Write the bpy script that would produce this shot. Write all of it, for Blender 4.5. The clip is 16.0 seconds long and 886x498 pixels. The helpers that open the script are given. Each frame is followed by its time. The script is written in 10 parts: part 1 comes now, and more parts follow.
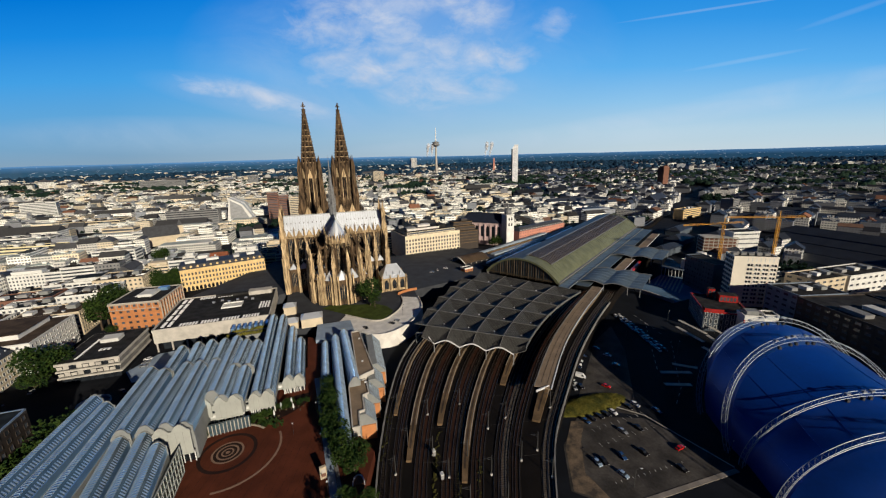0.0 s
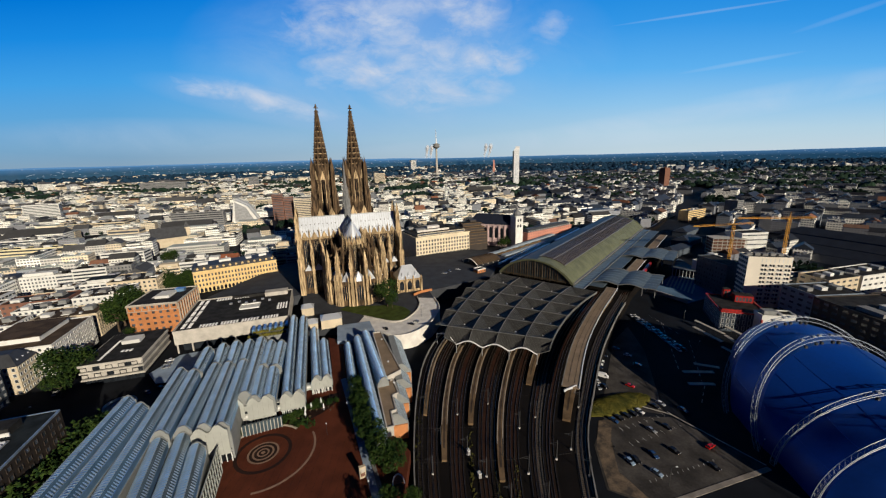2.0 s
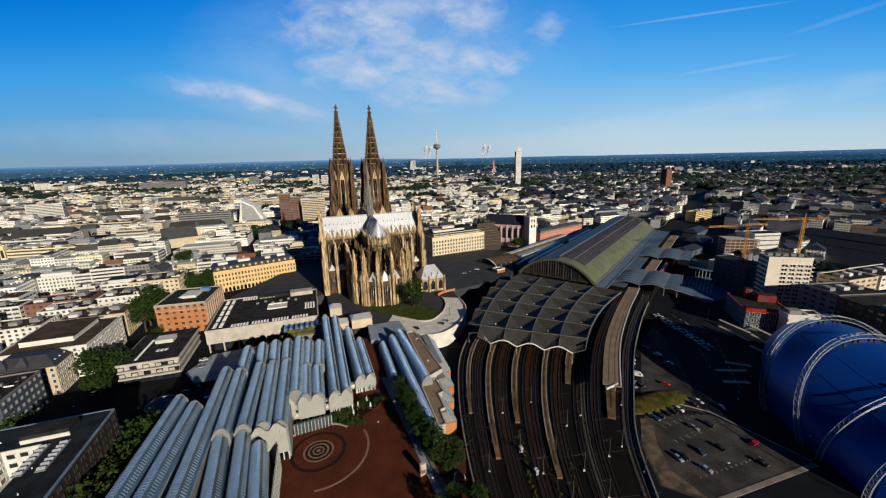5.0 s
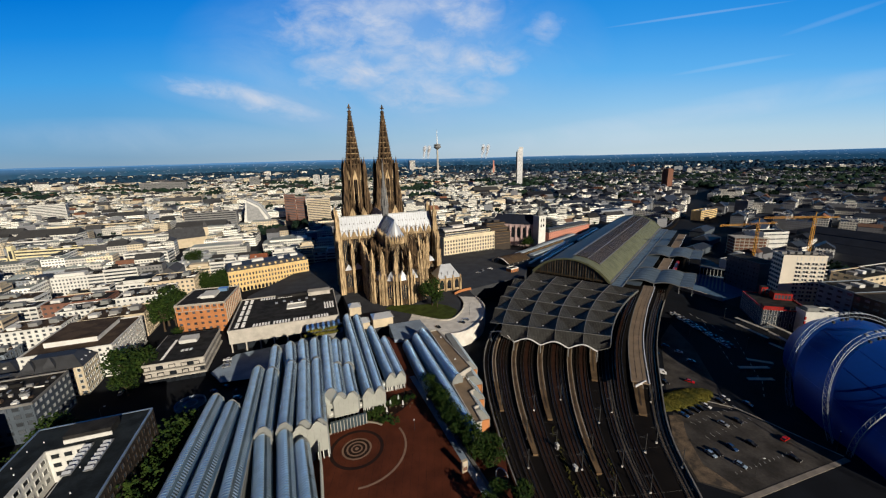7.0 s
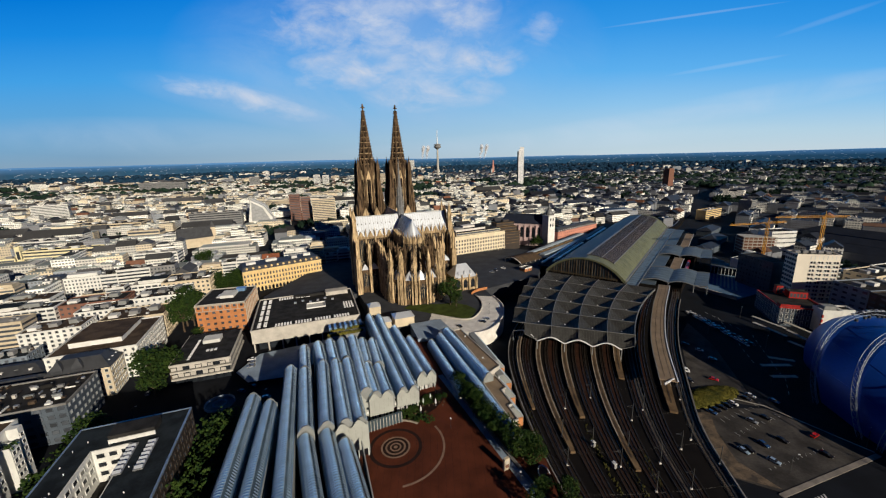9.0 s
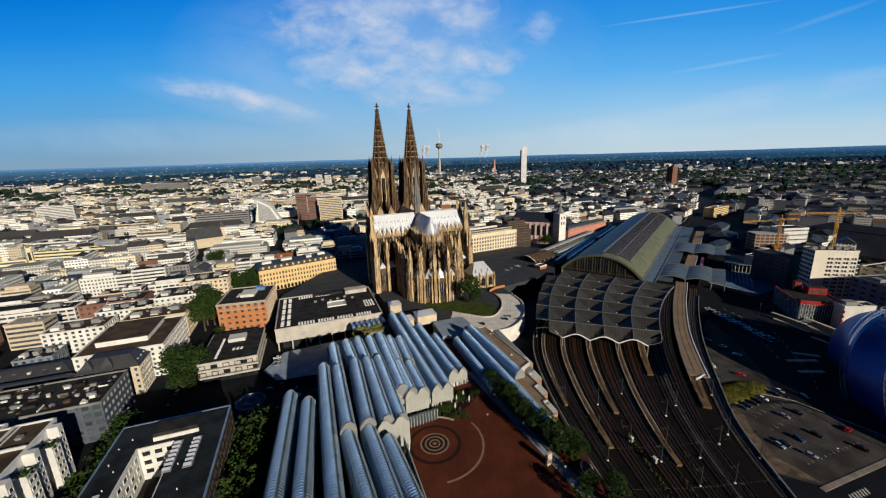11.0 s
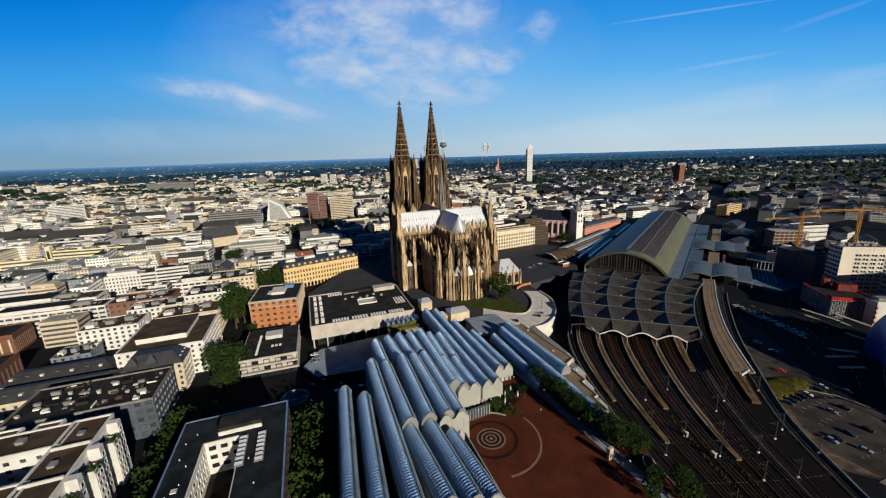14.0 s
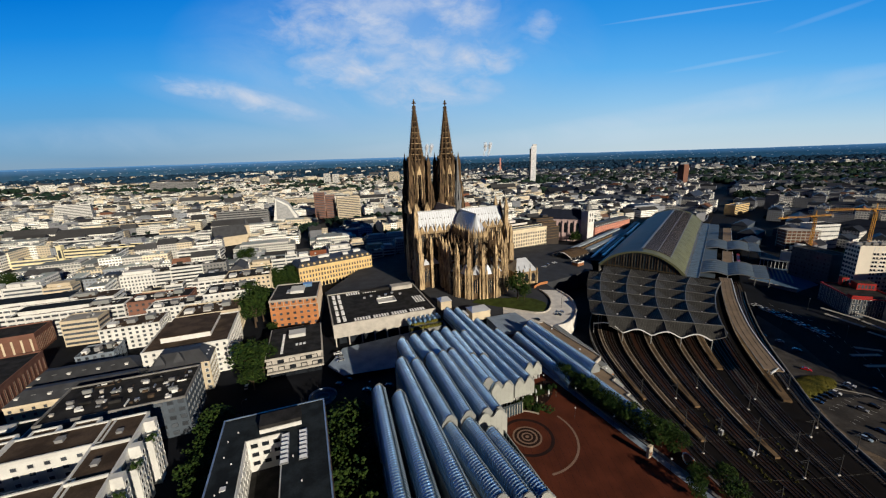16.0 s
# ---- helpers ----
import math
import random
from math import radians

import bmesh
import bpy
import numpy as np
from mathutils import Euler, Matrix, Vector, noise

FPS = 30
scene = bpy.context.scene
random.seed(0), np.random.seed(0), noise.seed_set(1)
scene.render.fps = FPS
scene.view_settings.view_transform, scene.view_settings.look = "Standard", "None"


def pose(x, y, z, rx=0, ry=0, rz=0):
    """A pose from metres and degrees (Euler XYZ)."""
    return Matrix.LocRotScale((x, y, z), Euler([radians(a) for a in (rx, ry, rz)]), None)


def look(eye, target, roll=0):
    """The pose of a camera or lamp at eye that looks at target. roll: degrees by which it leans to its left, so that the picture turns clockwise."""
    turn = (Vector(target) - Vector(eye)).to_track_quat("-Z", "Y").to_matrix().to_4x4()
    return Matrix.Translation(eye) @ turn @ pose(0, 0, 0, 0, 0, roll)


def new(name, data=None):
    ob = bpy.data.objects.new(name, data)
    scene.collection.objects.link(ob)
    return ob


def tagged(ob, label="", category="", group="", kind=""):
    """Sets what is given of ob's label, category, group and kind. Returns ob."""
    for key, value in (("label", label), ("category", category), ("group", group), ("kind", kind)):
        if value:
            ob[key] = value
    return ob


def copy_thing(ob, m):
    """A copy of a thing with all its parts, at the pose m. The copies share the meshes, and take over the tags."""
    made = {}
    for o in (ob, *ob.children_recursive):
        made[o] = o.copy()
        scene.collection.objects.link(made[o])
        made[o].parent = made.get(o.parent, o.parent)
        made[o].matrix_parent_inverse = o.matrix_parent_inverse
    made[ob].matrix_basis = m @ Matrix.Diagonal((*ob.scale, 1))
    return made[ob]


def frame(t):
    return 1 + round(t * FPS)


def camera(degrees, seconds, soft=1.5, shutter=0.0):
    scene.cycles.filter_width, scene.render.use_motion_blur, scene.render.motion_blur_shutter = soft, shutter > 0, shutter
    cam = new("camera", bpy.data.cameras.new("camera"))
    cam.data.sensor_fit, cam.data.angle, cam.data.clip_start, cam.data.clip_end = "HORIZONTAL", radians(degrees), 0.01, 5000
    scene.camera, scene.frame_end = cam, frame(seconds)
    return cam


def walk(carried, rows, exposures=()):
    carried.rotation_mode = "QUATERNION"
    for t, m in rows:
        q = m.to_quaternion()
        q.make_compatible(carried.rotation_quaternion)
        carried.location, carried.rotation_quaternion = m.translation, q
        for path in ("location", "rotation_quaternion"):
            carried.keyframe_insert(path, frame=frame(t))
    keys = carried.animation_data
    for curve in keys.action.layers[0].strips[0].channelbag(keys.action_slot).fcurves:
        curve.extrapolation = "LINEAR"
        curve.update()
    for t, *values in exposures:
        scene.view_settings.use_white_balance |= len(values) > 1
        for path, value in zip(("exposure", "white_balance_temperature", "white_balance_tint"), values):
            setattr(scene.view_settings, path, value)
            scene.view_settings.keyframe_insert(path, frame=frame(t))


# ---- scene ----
cam = camera(99.0, 16.0, soft=1.2)
PATH = [
    (0, (2.196, -0.934, 115.91), (2.184, 1.008, 115.432), -1.5),
    (0.5, (-1.403, -1.234, 115.853), (-1.41, 0.709, 115.379), -1.5),
    (1, (-4.982, -1.436, 115.811), (-4.987, 0.507, 115.339), -1.5),
    (1.5, (-8.535, -1.713, 115.778), (-8.536, 0.231, 115.308), -1.4),
    (2, (-11.772, -1.924, 115.898), (-11.773, 0.02, 115.429), -1.5),
    (2.5, (-15.29, -2.09, 116.058), (-15.288, -0.146, 115.589), -1.4),
    (3, (-18.801, -2.313, 116.253), (-18.798, -0.369, 115.785), -1.4),
    (3.5, (-22.602, -2.549, 116.444), (-22.595, -0.605, 115.973), -1.5),
    (4, (-26.38, -2.773, 116.464), (-26.37, -0.828, 115.994), -1.4),
    (6.5, (-44.941, -3.818, 116.263), (-44.914, -1.873, 115.798), -1.4),
    (7, (-48.753, -3.94, 116.388), (-48.724, -1.996, 115.921), -1.4),
    (7.5, (-52.668, -4.177, 116.459), (-52.636, -2.233, 115.992), -1.4),
    (8, (-56.549, -4.279, 116.553), (-56.515, -2.334, 116.087), -1.5),
    (8.5, (-60.43, -4.409, 116.638), (-60.392, -2.464, 116.171), -1.4),
    (9, (-64.354, -4.459, 116.717), (-64.311, -2.515, 116.249), -1.4),
    (11.5, (-82.815, -4.414, 115.837), (-82.77, -2.471, 115.366), -1.7),
    (12, (-86.554, -4.516, 115.895), (-86.509, -2.573, 115.422), -1.6),
    (12.5, (-90.267, -4.438, 115.802), (-90.221, -2.496, 115.329), -1.6),
    (13, (-93.719, -4.441, 115.556), (-93.674, -2.498, 115.083), -1.7),
    (13.5, (-97.105, -4.311, 115.417), (-97.062, -2.369, 114.943), -1.7),
    (14, (-100.562, -4.185, 115.034), (-100.519, -2.242, 114.561), -1.8),
    (14.5, (-103.996, -4.116, 114.709), (-103.953, -2.172, 114.238), -1.8),
    (15, (-107.56, -4.12, 114.503), (-107.517, -2.176, 114.032), -1.8),
    (15.5, (-110.919, -3.931, 114.476), (-110.875, -1.988, 114.005), -1.8),
    (16, (-114.356, -3.742, 114.735), (-114.313, -1.8, 114.261), -1.8),
]
walk(cam, [(t, look(eye, target, roll)) for t, eye, target, roll in PATH])

# ---- light ----
SUN_AZ, SUN_EL = radians(34), radians(19.0)   # to the right of straight behind the first camera
sun_dir = Vector((math.sin(SUN_AZ) * math.cos(SUN_EL), -math.cos(SUN_AZ) * math.cos(SUN_EL), math.sin(SUN_EL)))
sun_data = bpy.data.lights.new("sun", "SUN")
sun_data.energy, sun_data.angle, sun_data.color = 4.5, radians(0.5), (1.0, 0.89, 0.72)
sun = new("sun", sun_data)
sun.matrix_world = look(sun_dir * 300, (0, 0, 0))
scene.view_settings.exposure = 0.14


def build_world():
    w = bpy.data.worlds.new("sky")
    w.use_nodes = True
    scene.world = w
    nt = w.node_tree
    nt.nodes.clear()
    N, L = nt.nodes.new, nt.links.new
    out, bg = N("ShaderNodeOutputWorld"), N("ShaderNodeBackground")
    sky = N("ShaderNodeTexSky")
    sky.sky_type, sky.sun_disc = "NISHITA", False
    sky.sun_elevation = SUN_EL
    sky.sun_rotation = math.atan2(sun_dir.x, sun_dir.y)
    sky.altitude, sky.air_density, sky.dust_density, sky.ozone_density = 100, 1.0, 0.2, 4.0
    hsv = N("ShaderNodeHueSaturation")
    hsv.inputs["Saturation"].default_value = 1.25
    L(sky.outputs[0], hsv.inputs["Color"])
    tint = N("ShaderNodeMix")
    tint.data_type, tint.blend_type = "RGBA", "MULTIPLY"
    tint.inputs["Factor"].default_value = 1.0
    tint.inputs["B"].default_value = (0.006, 0.050, 0.225, 1)
    L(hsv.outputs[0], tint.inputs["A"])
    co = N("ShaderNodeTexCoord")
    sep = N("ShaderNodeSeparateXYZ")
    L(co.outputs["Generated"], sep.inputs[0])

    def mth(op, a, b=None, clamp=False):
        n = N("ShaderNodeMath")
        n.operation, n.use_clamp = op, clamp
        for i, v in enumerate((a, b)):
            if v is None:
                continue
            if isinstance(v, (int, float)):
                n.inputs[i].default_value = v
            else:
                L(v, n.inputs[i])
        return n.outputs[0]

    X, Y, Z = sep.outputs
    ay = mth("MAXIMUM", mth("ABSOLUTE", Y), 0.15)
    px, pz = mth("DIVIDE", X, ay), mth("DIVIDE", Z, ay)
    comb = N("ShaderNodeCombineXYZ")
    L(px, comb.inputs[0])
    L(mth("MULTIPLY", mth("ADD", pz, mth("MULTIPLY", px, 0.06)), 1.9), comb.inputs[1])

    def noise_tex(scale, detail, rough, distortion=0.0):
        n = N("ShaderNodeTexNoise")
        n.inputs["Scale"].default_value, n.inputs["Detail"].default_value = scale, detail
        n.inputs["Roughness"].default_value, n.inputs["Distortion"].default_value = rough, distortion
        L(comb.outputs[0], n.inputs["Vector"])
        return n.outputs["Fac"]

    def ellipse(cx, cz, rx, rz, slope=0.0):
        u = mth("DIVIDE", mth("SUBTRACT", px, cx), rx)
        v = mth("DIVIDE", mth("SUBTRACT", mth("SUBTRACT", pz, cz), mth("MULTIPLY", mth("SUBTRACT", px, cx), slope)), rz)
        d = mth("ADD", mth("MULTIPLY", u, u), mth("MULTIPLY", v, v))
        return mth("SUBTRACT", 1.0, d, clamp=True)

    def ramp(stops):
        """Colour of the clear sky by height over the horizon."""
        n = N("ShaderNodeValToRGB")
        while len(n.color_ramp.elements) < len(stops):
            n.color_ramp.elements.new(0.5)
        for e, (at, colour) in zip(n.color_ramp.elements, stops):
            e.position, e.color = at, (*colour, 1)
        L(mth("MULTIPLY", pz, 2.0, True), n.inputs["Fac"])
        return n.outputs["Color"]

    def blend(fac, a, b, kind="MIX"):
        n = N("ShaderNodeMix")
        n.data_type, n.blend_type = "RGBA", kind
        for k, v in (("Factor", fac), ("A", a), ("B", b)):
            if isinstance(v, (int, float)):
                n.inputs[k].default_value = v
            elif isinstance(v, tuple):
                n.inputs[k].default_value = (*v, 1)
            else:
                L(v, n.inputs[k])
        return n.outputs["Result"]

    west = ramp(((0.0, (0.23, 0.36, 0.49)), (0.10, (0.18, 0.38, 0.59)), (0.24, (0.115, 0.38, 0.70)), (0.40, (0.055, 0.35, 0.78)), (0.60, (0.010, 0.25, 0.74)), (0.78, (0.0, 0.18, 0.66))))
    east = ramp(((0.0, (0.53, 0.65, 0.72)), (0.10, (0.45, 0.64, 0.77)), (0.24, (0.27, 0.55, 0.83)), (0.40, (0.11, 0.43, 0.85)), (0.60, (0.035, 0.31, 0.79)), (0.78, (0.008, 0.24, 0.72))))
    clear = blend(mth("ADD", mth("MULTIPLY", px, 0.75), 0.62, True), west, east)
    # clouds: soft patches broken up by noise
    puffs = noise_tex(9.5, 9.0, 0.62, 0.35)
    broad = noise_tex(3.2, 6.0, 0.6, 0.8)

    def patches(rows):
        total = None
        for cx, cz, rx, rz, slope, amount in rows:
            e = mth("MULTIPLY", ellipse(cx, cz, rx, rz, slope), amount)
            total = e if total is None else mth("MAXIMUM", total, e)
        return total

    # each heap: place, half width, half height, slope, amount
    heaps = ((-0.215, 0.300, 0.085, 0.027, 0.05, 1.0), (-0.135, 0.347, 0.12, 0.030, 0.0, 0.62), (-0.045, 0.346, 0.06, 0.030, 0.1, 0.70), (0.025, 0.347, 0.035, 0.032, 0.0, 0.80), (0.122, 0.335, 0.058, 0.045, 0.1, 0.95),
             (-0.095, 0.262, 0.075, 0.028, 0.0, 0.78), (0.008, 0.236, 0.045, 0.026, 0.0, 0.95), (0.088, 0.230, 0.062, 0.038, 0.0, 1.05), (0.177, 0.213, 0.040, 0.023, 0.0, 0.85), (-0.262, 0.232, 0.085, 0.024, 0.05, 0.80),
             (-0.165, 0.188, 0.075, 0.026, 0.1, 0.72), (-0.060, 0.185, 0.070, 0.026, 0.0, 0.62), (0.016, 0.163, 0.055, 0.024, 0.0, 0.78), (0.075, 0.138, 0.085, 0.018, 0.0, 0.45), (0.275, 0.294, 0.040, 0.028, 0.0, 0.62), (-0.42, 0.150, 0.15, 0.022, -0.28, 0.92), (-0.54, 0.172, 0.11, 0.020, -0.10, 0.85))
    bank = patches(((-0.20, 0.310, 0.24, 0.085, 0.02, 0.80), (0.06, 0.335, 0.17, 0.08, 0.0, 0.72), (-0.10, 0.262, 0.26, 0.060, 0.0, 0.74), (0.08, 0.232, 0.20, 0.055, -0.06, 0.80), (-0.17, 0.205, 0.22, 0.055, 0.0, 0.78), (0.0, 0.160, 0.22, 0.060, 0.0, 0.70), (-0.46, 0.155, 0.24, 0.040, -0.25, 0.62), (0.272, 0.294, 0.075, 0.05, 0.0, 0.45)))
    body = mth("MULTIPLY", mth("SUBTRACT", puffs, 0.37), 3.0, True)
    fluff = mth("MULTIPLY", mth("SUBTRACT", mth("MULTIPLY", bank, mth("ADD", mth("MULTIPLY", body, 1.2), 0.10)), 0.13), 1.15, True)
    crown = mth("MULTIPLY", mth("POWER", patches(heaps), 0.8), mth("ADD", mth("MULTIPLY", body, 1.0), 0.20), True)
    dens = mth("MAXIMUM", fluff, mth("MULTIPLY", crown, 0.92))
    under = mth("MULTIPLY", patches(((-0.12, 0.27, 0.42, 0.15, 0.0, 1.0), (-0.05, 0.15, 0.30, 0.08, 0.0, 0.8), (-0.42, 0.14, 0.34, 0.05, -0.2, 0.9))), mth("MULTIPLY", mth("SUBTRACT", broad, 0.28), 2.6, True))
    veil = patches(((-0.1, 0.24, 0.55, 0.22, 0.0, 0.30), (0.60, 0.085, 0.65, 0.030, 0.12, 0.42), (0.95, 0.15, 0.40, 0.026, 0.13, 0.32), (0.35, 0.04, 0.6, 0.03, 0.03, 0.35), (-0.75, 0.07, 0.5, 0.05, -0.03, 0.22)))
    veil = mth("MULTIPLY", veil, mth("MULTIPLY", mth("SUBTRACT", broad, 0.25), 2.2, True))
    trails = patches(((0.64, 0.320, 0.24, 0.0035, 0.113, 0.20), (0.74, 0.207, 0.16, 0.006, 0.143, 0.16), (0.98, 0.308, 0.14, 0.008, 0.30, 0.10)))
    ahead = mth("MULTIPLY", mth("SUBTRACT", Y, 0.2), 2.6, True)
    front = mth("MULTIPLY", ahead, mth("SUBTRACT", 1.9, mth("MULTIPLY", pz, 1.8), True))
    shade = blend(mth("MULTIPLY", mth("SUBTRACT", broad, 0.35), 3.0, True), (0.50, 0.58, 0.73), (0.74, 0.76, 0.82))
    sky_now = blend(mth("MAXIMUM", veil, trails), clear, (0.60, 0.70, 0.82))
    sky_now = blend(mth("MULTIPLY", under, 0.50), sky_now, (0.33, 0.49, 0.74))
    sky_now = blend(mth("MULTIPLY", dens, 0.92), sky_now, shade)
    sky_now = blend(1.0, sky_now, (17.2, 17.2, 17.2), "MULTIPLY")
    L(blend(front, tint.outputs["Result"], sky_now), bg.inputs["Color"])
    bg.inputs["Strength"].default_value = SKY
    L(bg.outputs[0], out.inputs[0])


SKY = 0.053
build_world()


# ---- materials ----
def mat(name, base, rough=0.8, metal=0.0, vary=0.25, scale=0.3, fine=3.0, bump=0.2, per_object=0.0, per_island=0.0, spec=0.4, second=None, blend=0.5, streak=1.0):
    """A surface with broad stains, fine grain and relief; scale and fine are in cycles per metre."""
    m = bpy.data.materials.new(name)
    m.use_nodes = True
    nt = m.node_tree
    N, L = nt.nodes.new, nt.links.new
    b = nt.nodes["Principled BSDF"]
    b.inputs["Roughness"].default_value, b.inputs["Metallic"].default_value = rough, metal
    b.inputs["Specular IOR Level"].default_value = spec if rough < 0.7 else min(spec, 0.12)
    geo = N("ShaderNodeNewGeometry")
    n1, n2 = N("ShaderNodeTexNoise"), N("ShaderNodeTexNoise")
    n1.inputs["Scale"].default_value, n1.inputs["Detail"].default_value = scale, 6
    n2.inputs["Scale"].default_value, n2.inputs["Detail"].default_value = fine, 4
    squash = N("ShaderNodeVectorMath")
    squash.operation = "MULTIPLY"
    squash.inputs[1].default_value = (1, 1, streak)
    L(geo.outputs["Position"], squash.inputs[0])
    for n in (n1, n2):
        L(squash.outputs[0], n.inputs["Vector"])
    col = N("ShaderNodeMix")
    col.data_type = "RGBA"
    ramp = N("ShaderNodeMapRange")
    ramp.inputs[1].default_value, ramp.inputs[2].default_value = 0.5 - 0.2 * blend - 0.02, 0.5 + 0.2 * blend + 0.02
    L(n1.outputs["Fac"], ramp.inputs[0])
    L(ramp.outputs[0], col.inputs["Factor"])
    dark = tuple(c * (1 - vary) for c in base)
    col.inputs["A"].default_value = (*(second or dark), 1)
    col.inputs["B"].default_value = (*base, 1)
    hsv = N("ShaderNodeHueSaturation")
    L(col.outputs["Result"], hsv.inputs["Color"])
    val = N("ShaderNodeMapRange")
    val.inputs[3].default_value, val.inputs[4].default_value = 1 - vary * 0.8, 1 + vary * 0.8
    L(n2.outputs["Fac"], val.inputs[0])
    v = val.outputs[0]
    for amount, source in ((per_object, "o"), (per_island, "i")):
        if amount:
            src = N("ShaderNodeObjectInfo").outputs["Random"] if source == "o" else geo.outputs["Random Per Island"]
            r = N("ShaderNodeMapRange")
            r.inputs[3].default_value, r.inputs[4].default_value = 1 - amount, 1 + amount
            L(src, r.inputs[0])
            t = N("ShaderNodeMath")
            t.operation = "MULTIPLY"
            L(v, t.inputs[0])
            L(r.outputs[0], t.inputs[1])
            v = t.outputs[0]
    L(v, hsv.inputs["Value"])
    L(hsv.outputs[0], b.inputs["Base Color"])
    if bump:
        bp = N("ShaderNodeBump")
        bp.inputs["Strength"].default_value, bp.inputs["Distance"].default_value = bump, 0.1
        L(n2.outputs["Fac"], bp.inputs["Height"])
        L(bp.outputs[0], b.inputs["Normal"])
    return m


STONE = mat("weathered_sandstone", (0.74, 0.55, 0.32), 0.9, vary=0.40, scale=0.9, fine=3.0, bump=0.5, second=(0.085, 0.058, 0.036), blend=0.95, streak=0.17, per_object=0.18)
# soot of the towers; on inner walls and piers it paints their shade
STONE_DARK = mat("sooty_shaded_sandstone", (0.175, 0.115, 0.066), 0.9, vary=0.5, scale=0.6, fine=3.0, bump=0.5, second=(0.014, 0.011, 0.009), blend=0.8, streak=0.18)
# black that paints the shade inside openings and the hollow spire
VOID_SHADE = mat("black_void_shade", (0.022, 0.017, 0.014), 0.95, vary=0.4, scale=0.8, fine=3)
LEAD = mat("lead_roofing", (0.68, 0.72, 0.78), 0.42, 0.45, vary=0.12, scale=0.12, fine=1.2)
LEAD_SEAM = mat("lead_seam", (0.45, 0.47, 0.49), 0.5, 0.3)
FLECHE = mat("grey_lead_turret", (0.20, 0.205, 0.21), 0.6, 0.2, vary=0.3, scale=0.5, fine=2)
ZINC = mat("zinc_sheet", (0.29, 0.50, 0.77), 0.42, 0.72, vary=0.16, scale=0.25, fine=1.4, per_object=0.06)
ZINC_SEAM = mat("zinc_seam", (0.40, 0.50, 0.60), 0.42, 0.6)
GLASS_DARK = mat("dark_glass", (0.018, 0.022, 0.028), 0.08, 0.0, vary=0.3, scale=0.4, fine=2, bump=0, per_object=0.4, spec=0.6)
GLASS_BLUE = mat("glazed_roof", (0.06, 0.09, 0.11), 0.15, 0.0, vary=0.3, scale=0.3, fine=2, bump=0, spec=0.6)
BRICK_RED = mat("red_brick_paving", (0.105, 0.028, 0.013), 0.85, vary=0.30, scale=0.12, fine=3)
BRICK_DARK = mat("dark_brick_paving", (0.024, 0.012, 0.009), 0.85, vary=0.25, scale=0.25, fine=4)
STONE_PALE = mat("pale_paving_stone", (0.42, 0.36, 0.29), 0.85, vary=0.2, scale=0.3, fine=4)
BRICK_ORANGE = mat("orange_brick", (0.50, 0.21, 0.085), 0.85, vary=0.2, scale=0.3, fine=4)
CONCRETE = mat("pale_concrete", (0.50, 0.47, 0.42), 0.85, vary=0.22, scale=0.2, fine=2)
CONCRETE_GREY = mat("grey_concrete", (0.22, 0.215, 0.205), 0.85, vary=0.3, scale=0.2, fine=2)
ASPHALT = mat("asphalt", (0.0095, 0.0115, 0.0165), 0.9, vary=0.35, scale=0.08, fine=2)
PAVING = mat("grey_paving", (0.050, 0.054, 0.063), 0.85, vary=0.25, scale=0.1, fine=1.5)
ZINC_WALL = mat("pale_zinc_cladding", (0.25, 0.26, 0.255), 0.7, 0.1, vary=0.15, scale=0.2, fine=1.5)
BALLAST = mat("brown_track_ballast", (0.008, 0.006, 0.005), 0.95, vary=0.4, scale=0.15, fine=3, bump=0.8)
RAIL = mat("worn_rail_steel", (0.11, 0.09, 0.075), 0.35, 0.7, vary=0.2, scale=0.3)
SLEEPER_PALE = mat("worn_concrete_sleeper", (0.11, 0.095, 0.08), 0.9, vary=0.3, scale=0.5)
SLEEPER = mat("dark_sleeper", (0.020, 0.015, 0.012), 0.9, vary=0.3, scale=0.5, per_object=0.2)
PLATFORM = mat("weathered_platform", (0.19, 0.125, 0.068), 0.9, vary=0.40, scale=0.15, fine=2)
CANOPY = mat("grey_canopy_sheet", (0.055, 0.055, 0.053), 0.75, 0.0, vary=0.25, scale=0.2, fine=2, per_object=0.12)
SHEET_RIB = mat("sheet_rib", (0.105, 0.100, 0.092), 0.6, 0.1)
CANOPY_RIB = mat("canopy_rib", (0.20, 0.195, 0.18), 0.5, 0.2)
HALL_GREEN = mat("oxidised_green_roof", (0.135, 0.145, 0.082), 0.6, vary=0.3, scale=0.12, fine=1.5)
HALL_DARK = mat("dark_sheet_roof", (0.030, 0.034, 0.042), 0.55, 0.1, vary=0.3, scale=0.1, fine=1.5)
BRONZE_BAR = mat("brown_glazing_bar", (0.075, 0.060, 0.042), 0.7)
HALL_BROWN = mat("brown_glazed_roof", (0.105, 0.080, 0.058), 0.4, vary=0.3, scale=0.1, fine=1.5)
STEEL_DARK = mat("dark_steel", (0.05, 0.048, 0.045), 0.5, 0.5)
STEEL_GREY = mat("grey_steel", (0.36, 0.37, 0.38), 0.45, 0.5)
STEEL_WHITE = mat("white_painted_steel", (0.72, 0.72, 0.72), 0.5, 0.0, vary=0.1)
BLUE_SKIN = mat("blue_membrane", (0.0010, 0.040, 0.26), 0.40, 0.25, vary=0.18, scale=0.05, fine=0.7, bump=0.10, spec=0.4)
ROOF_SKY = mat("pale_blue_roof_sheet", (0.34, 0.40, 0.46), 0.6, 0.1, vary=0.25, scale=0.1, fine=1.5)
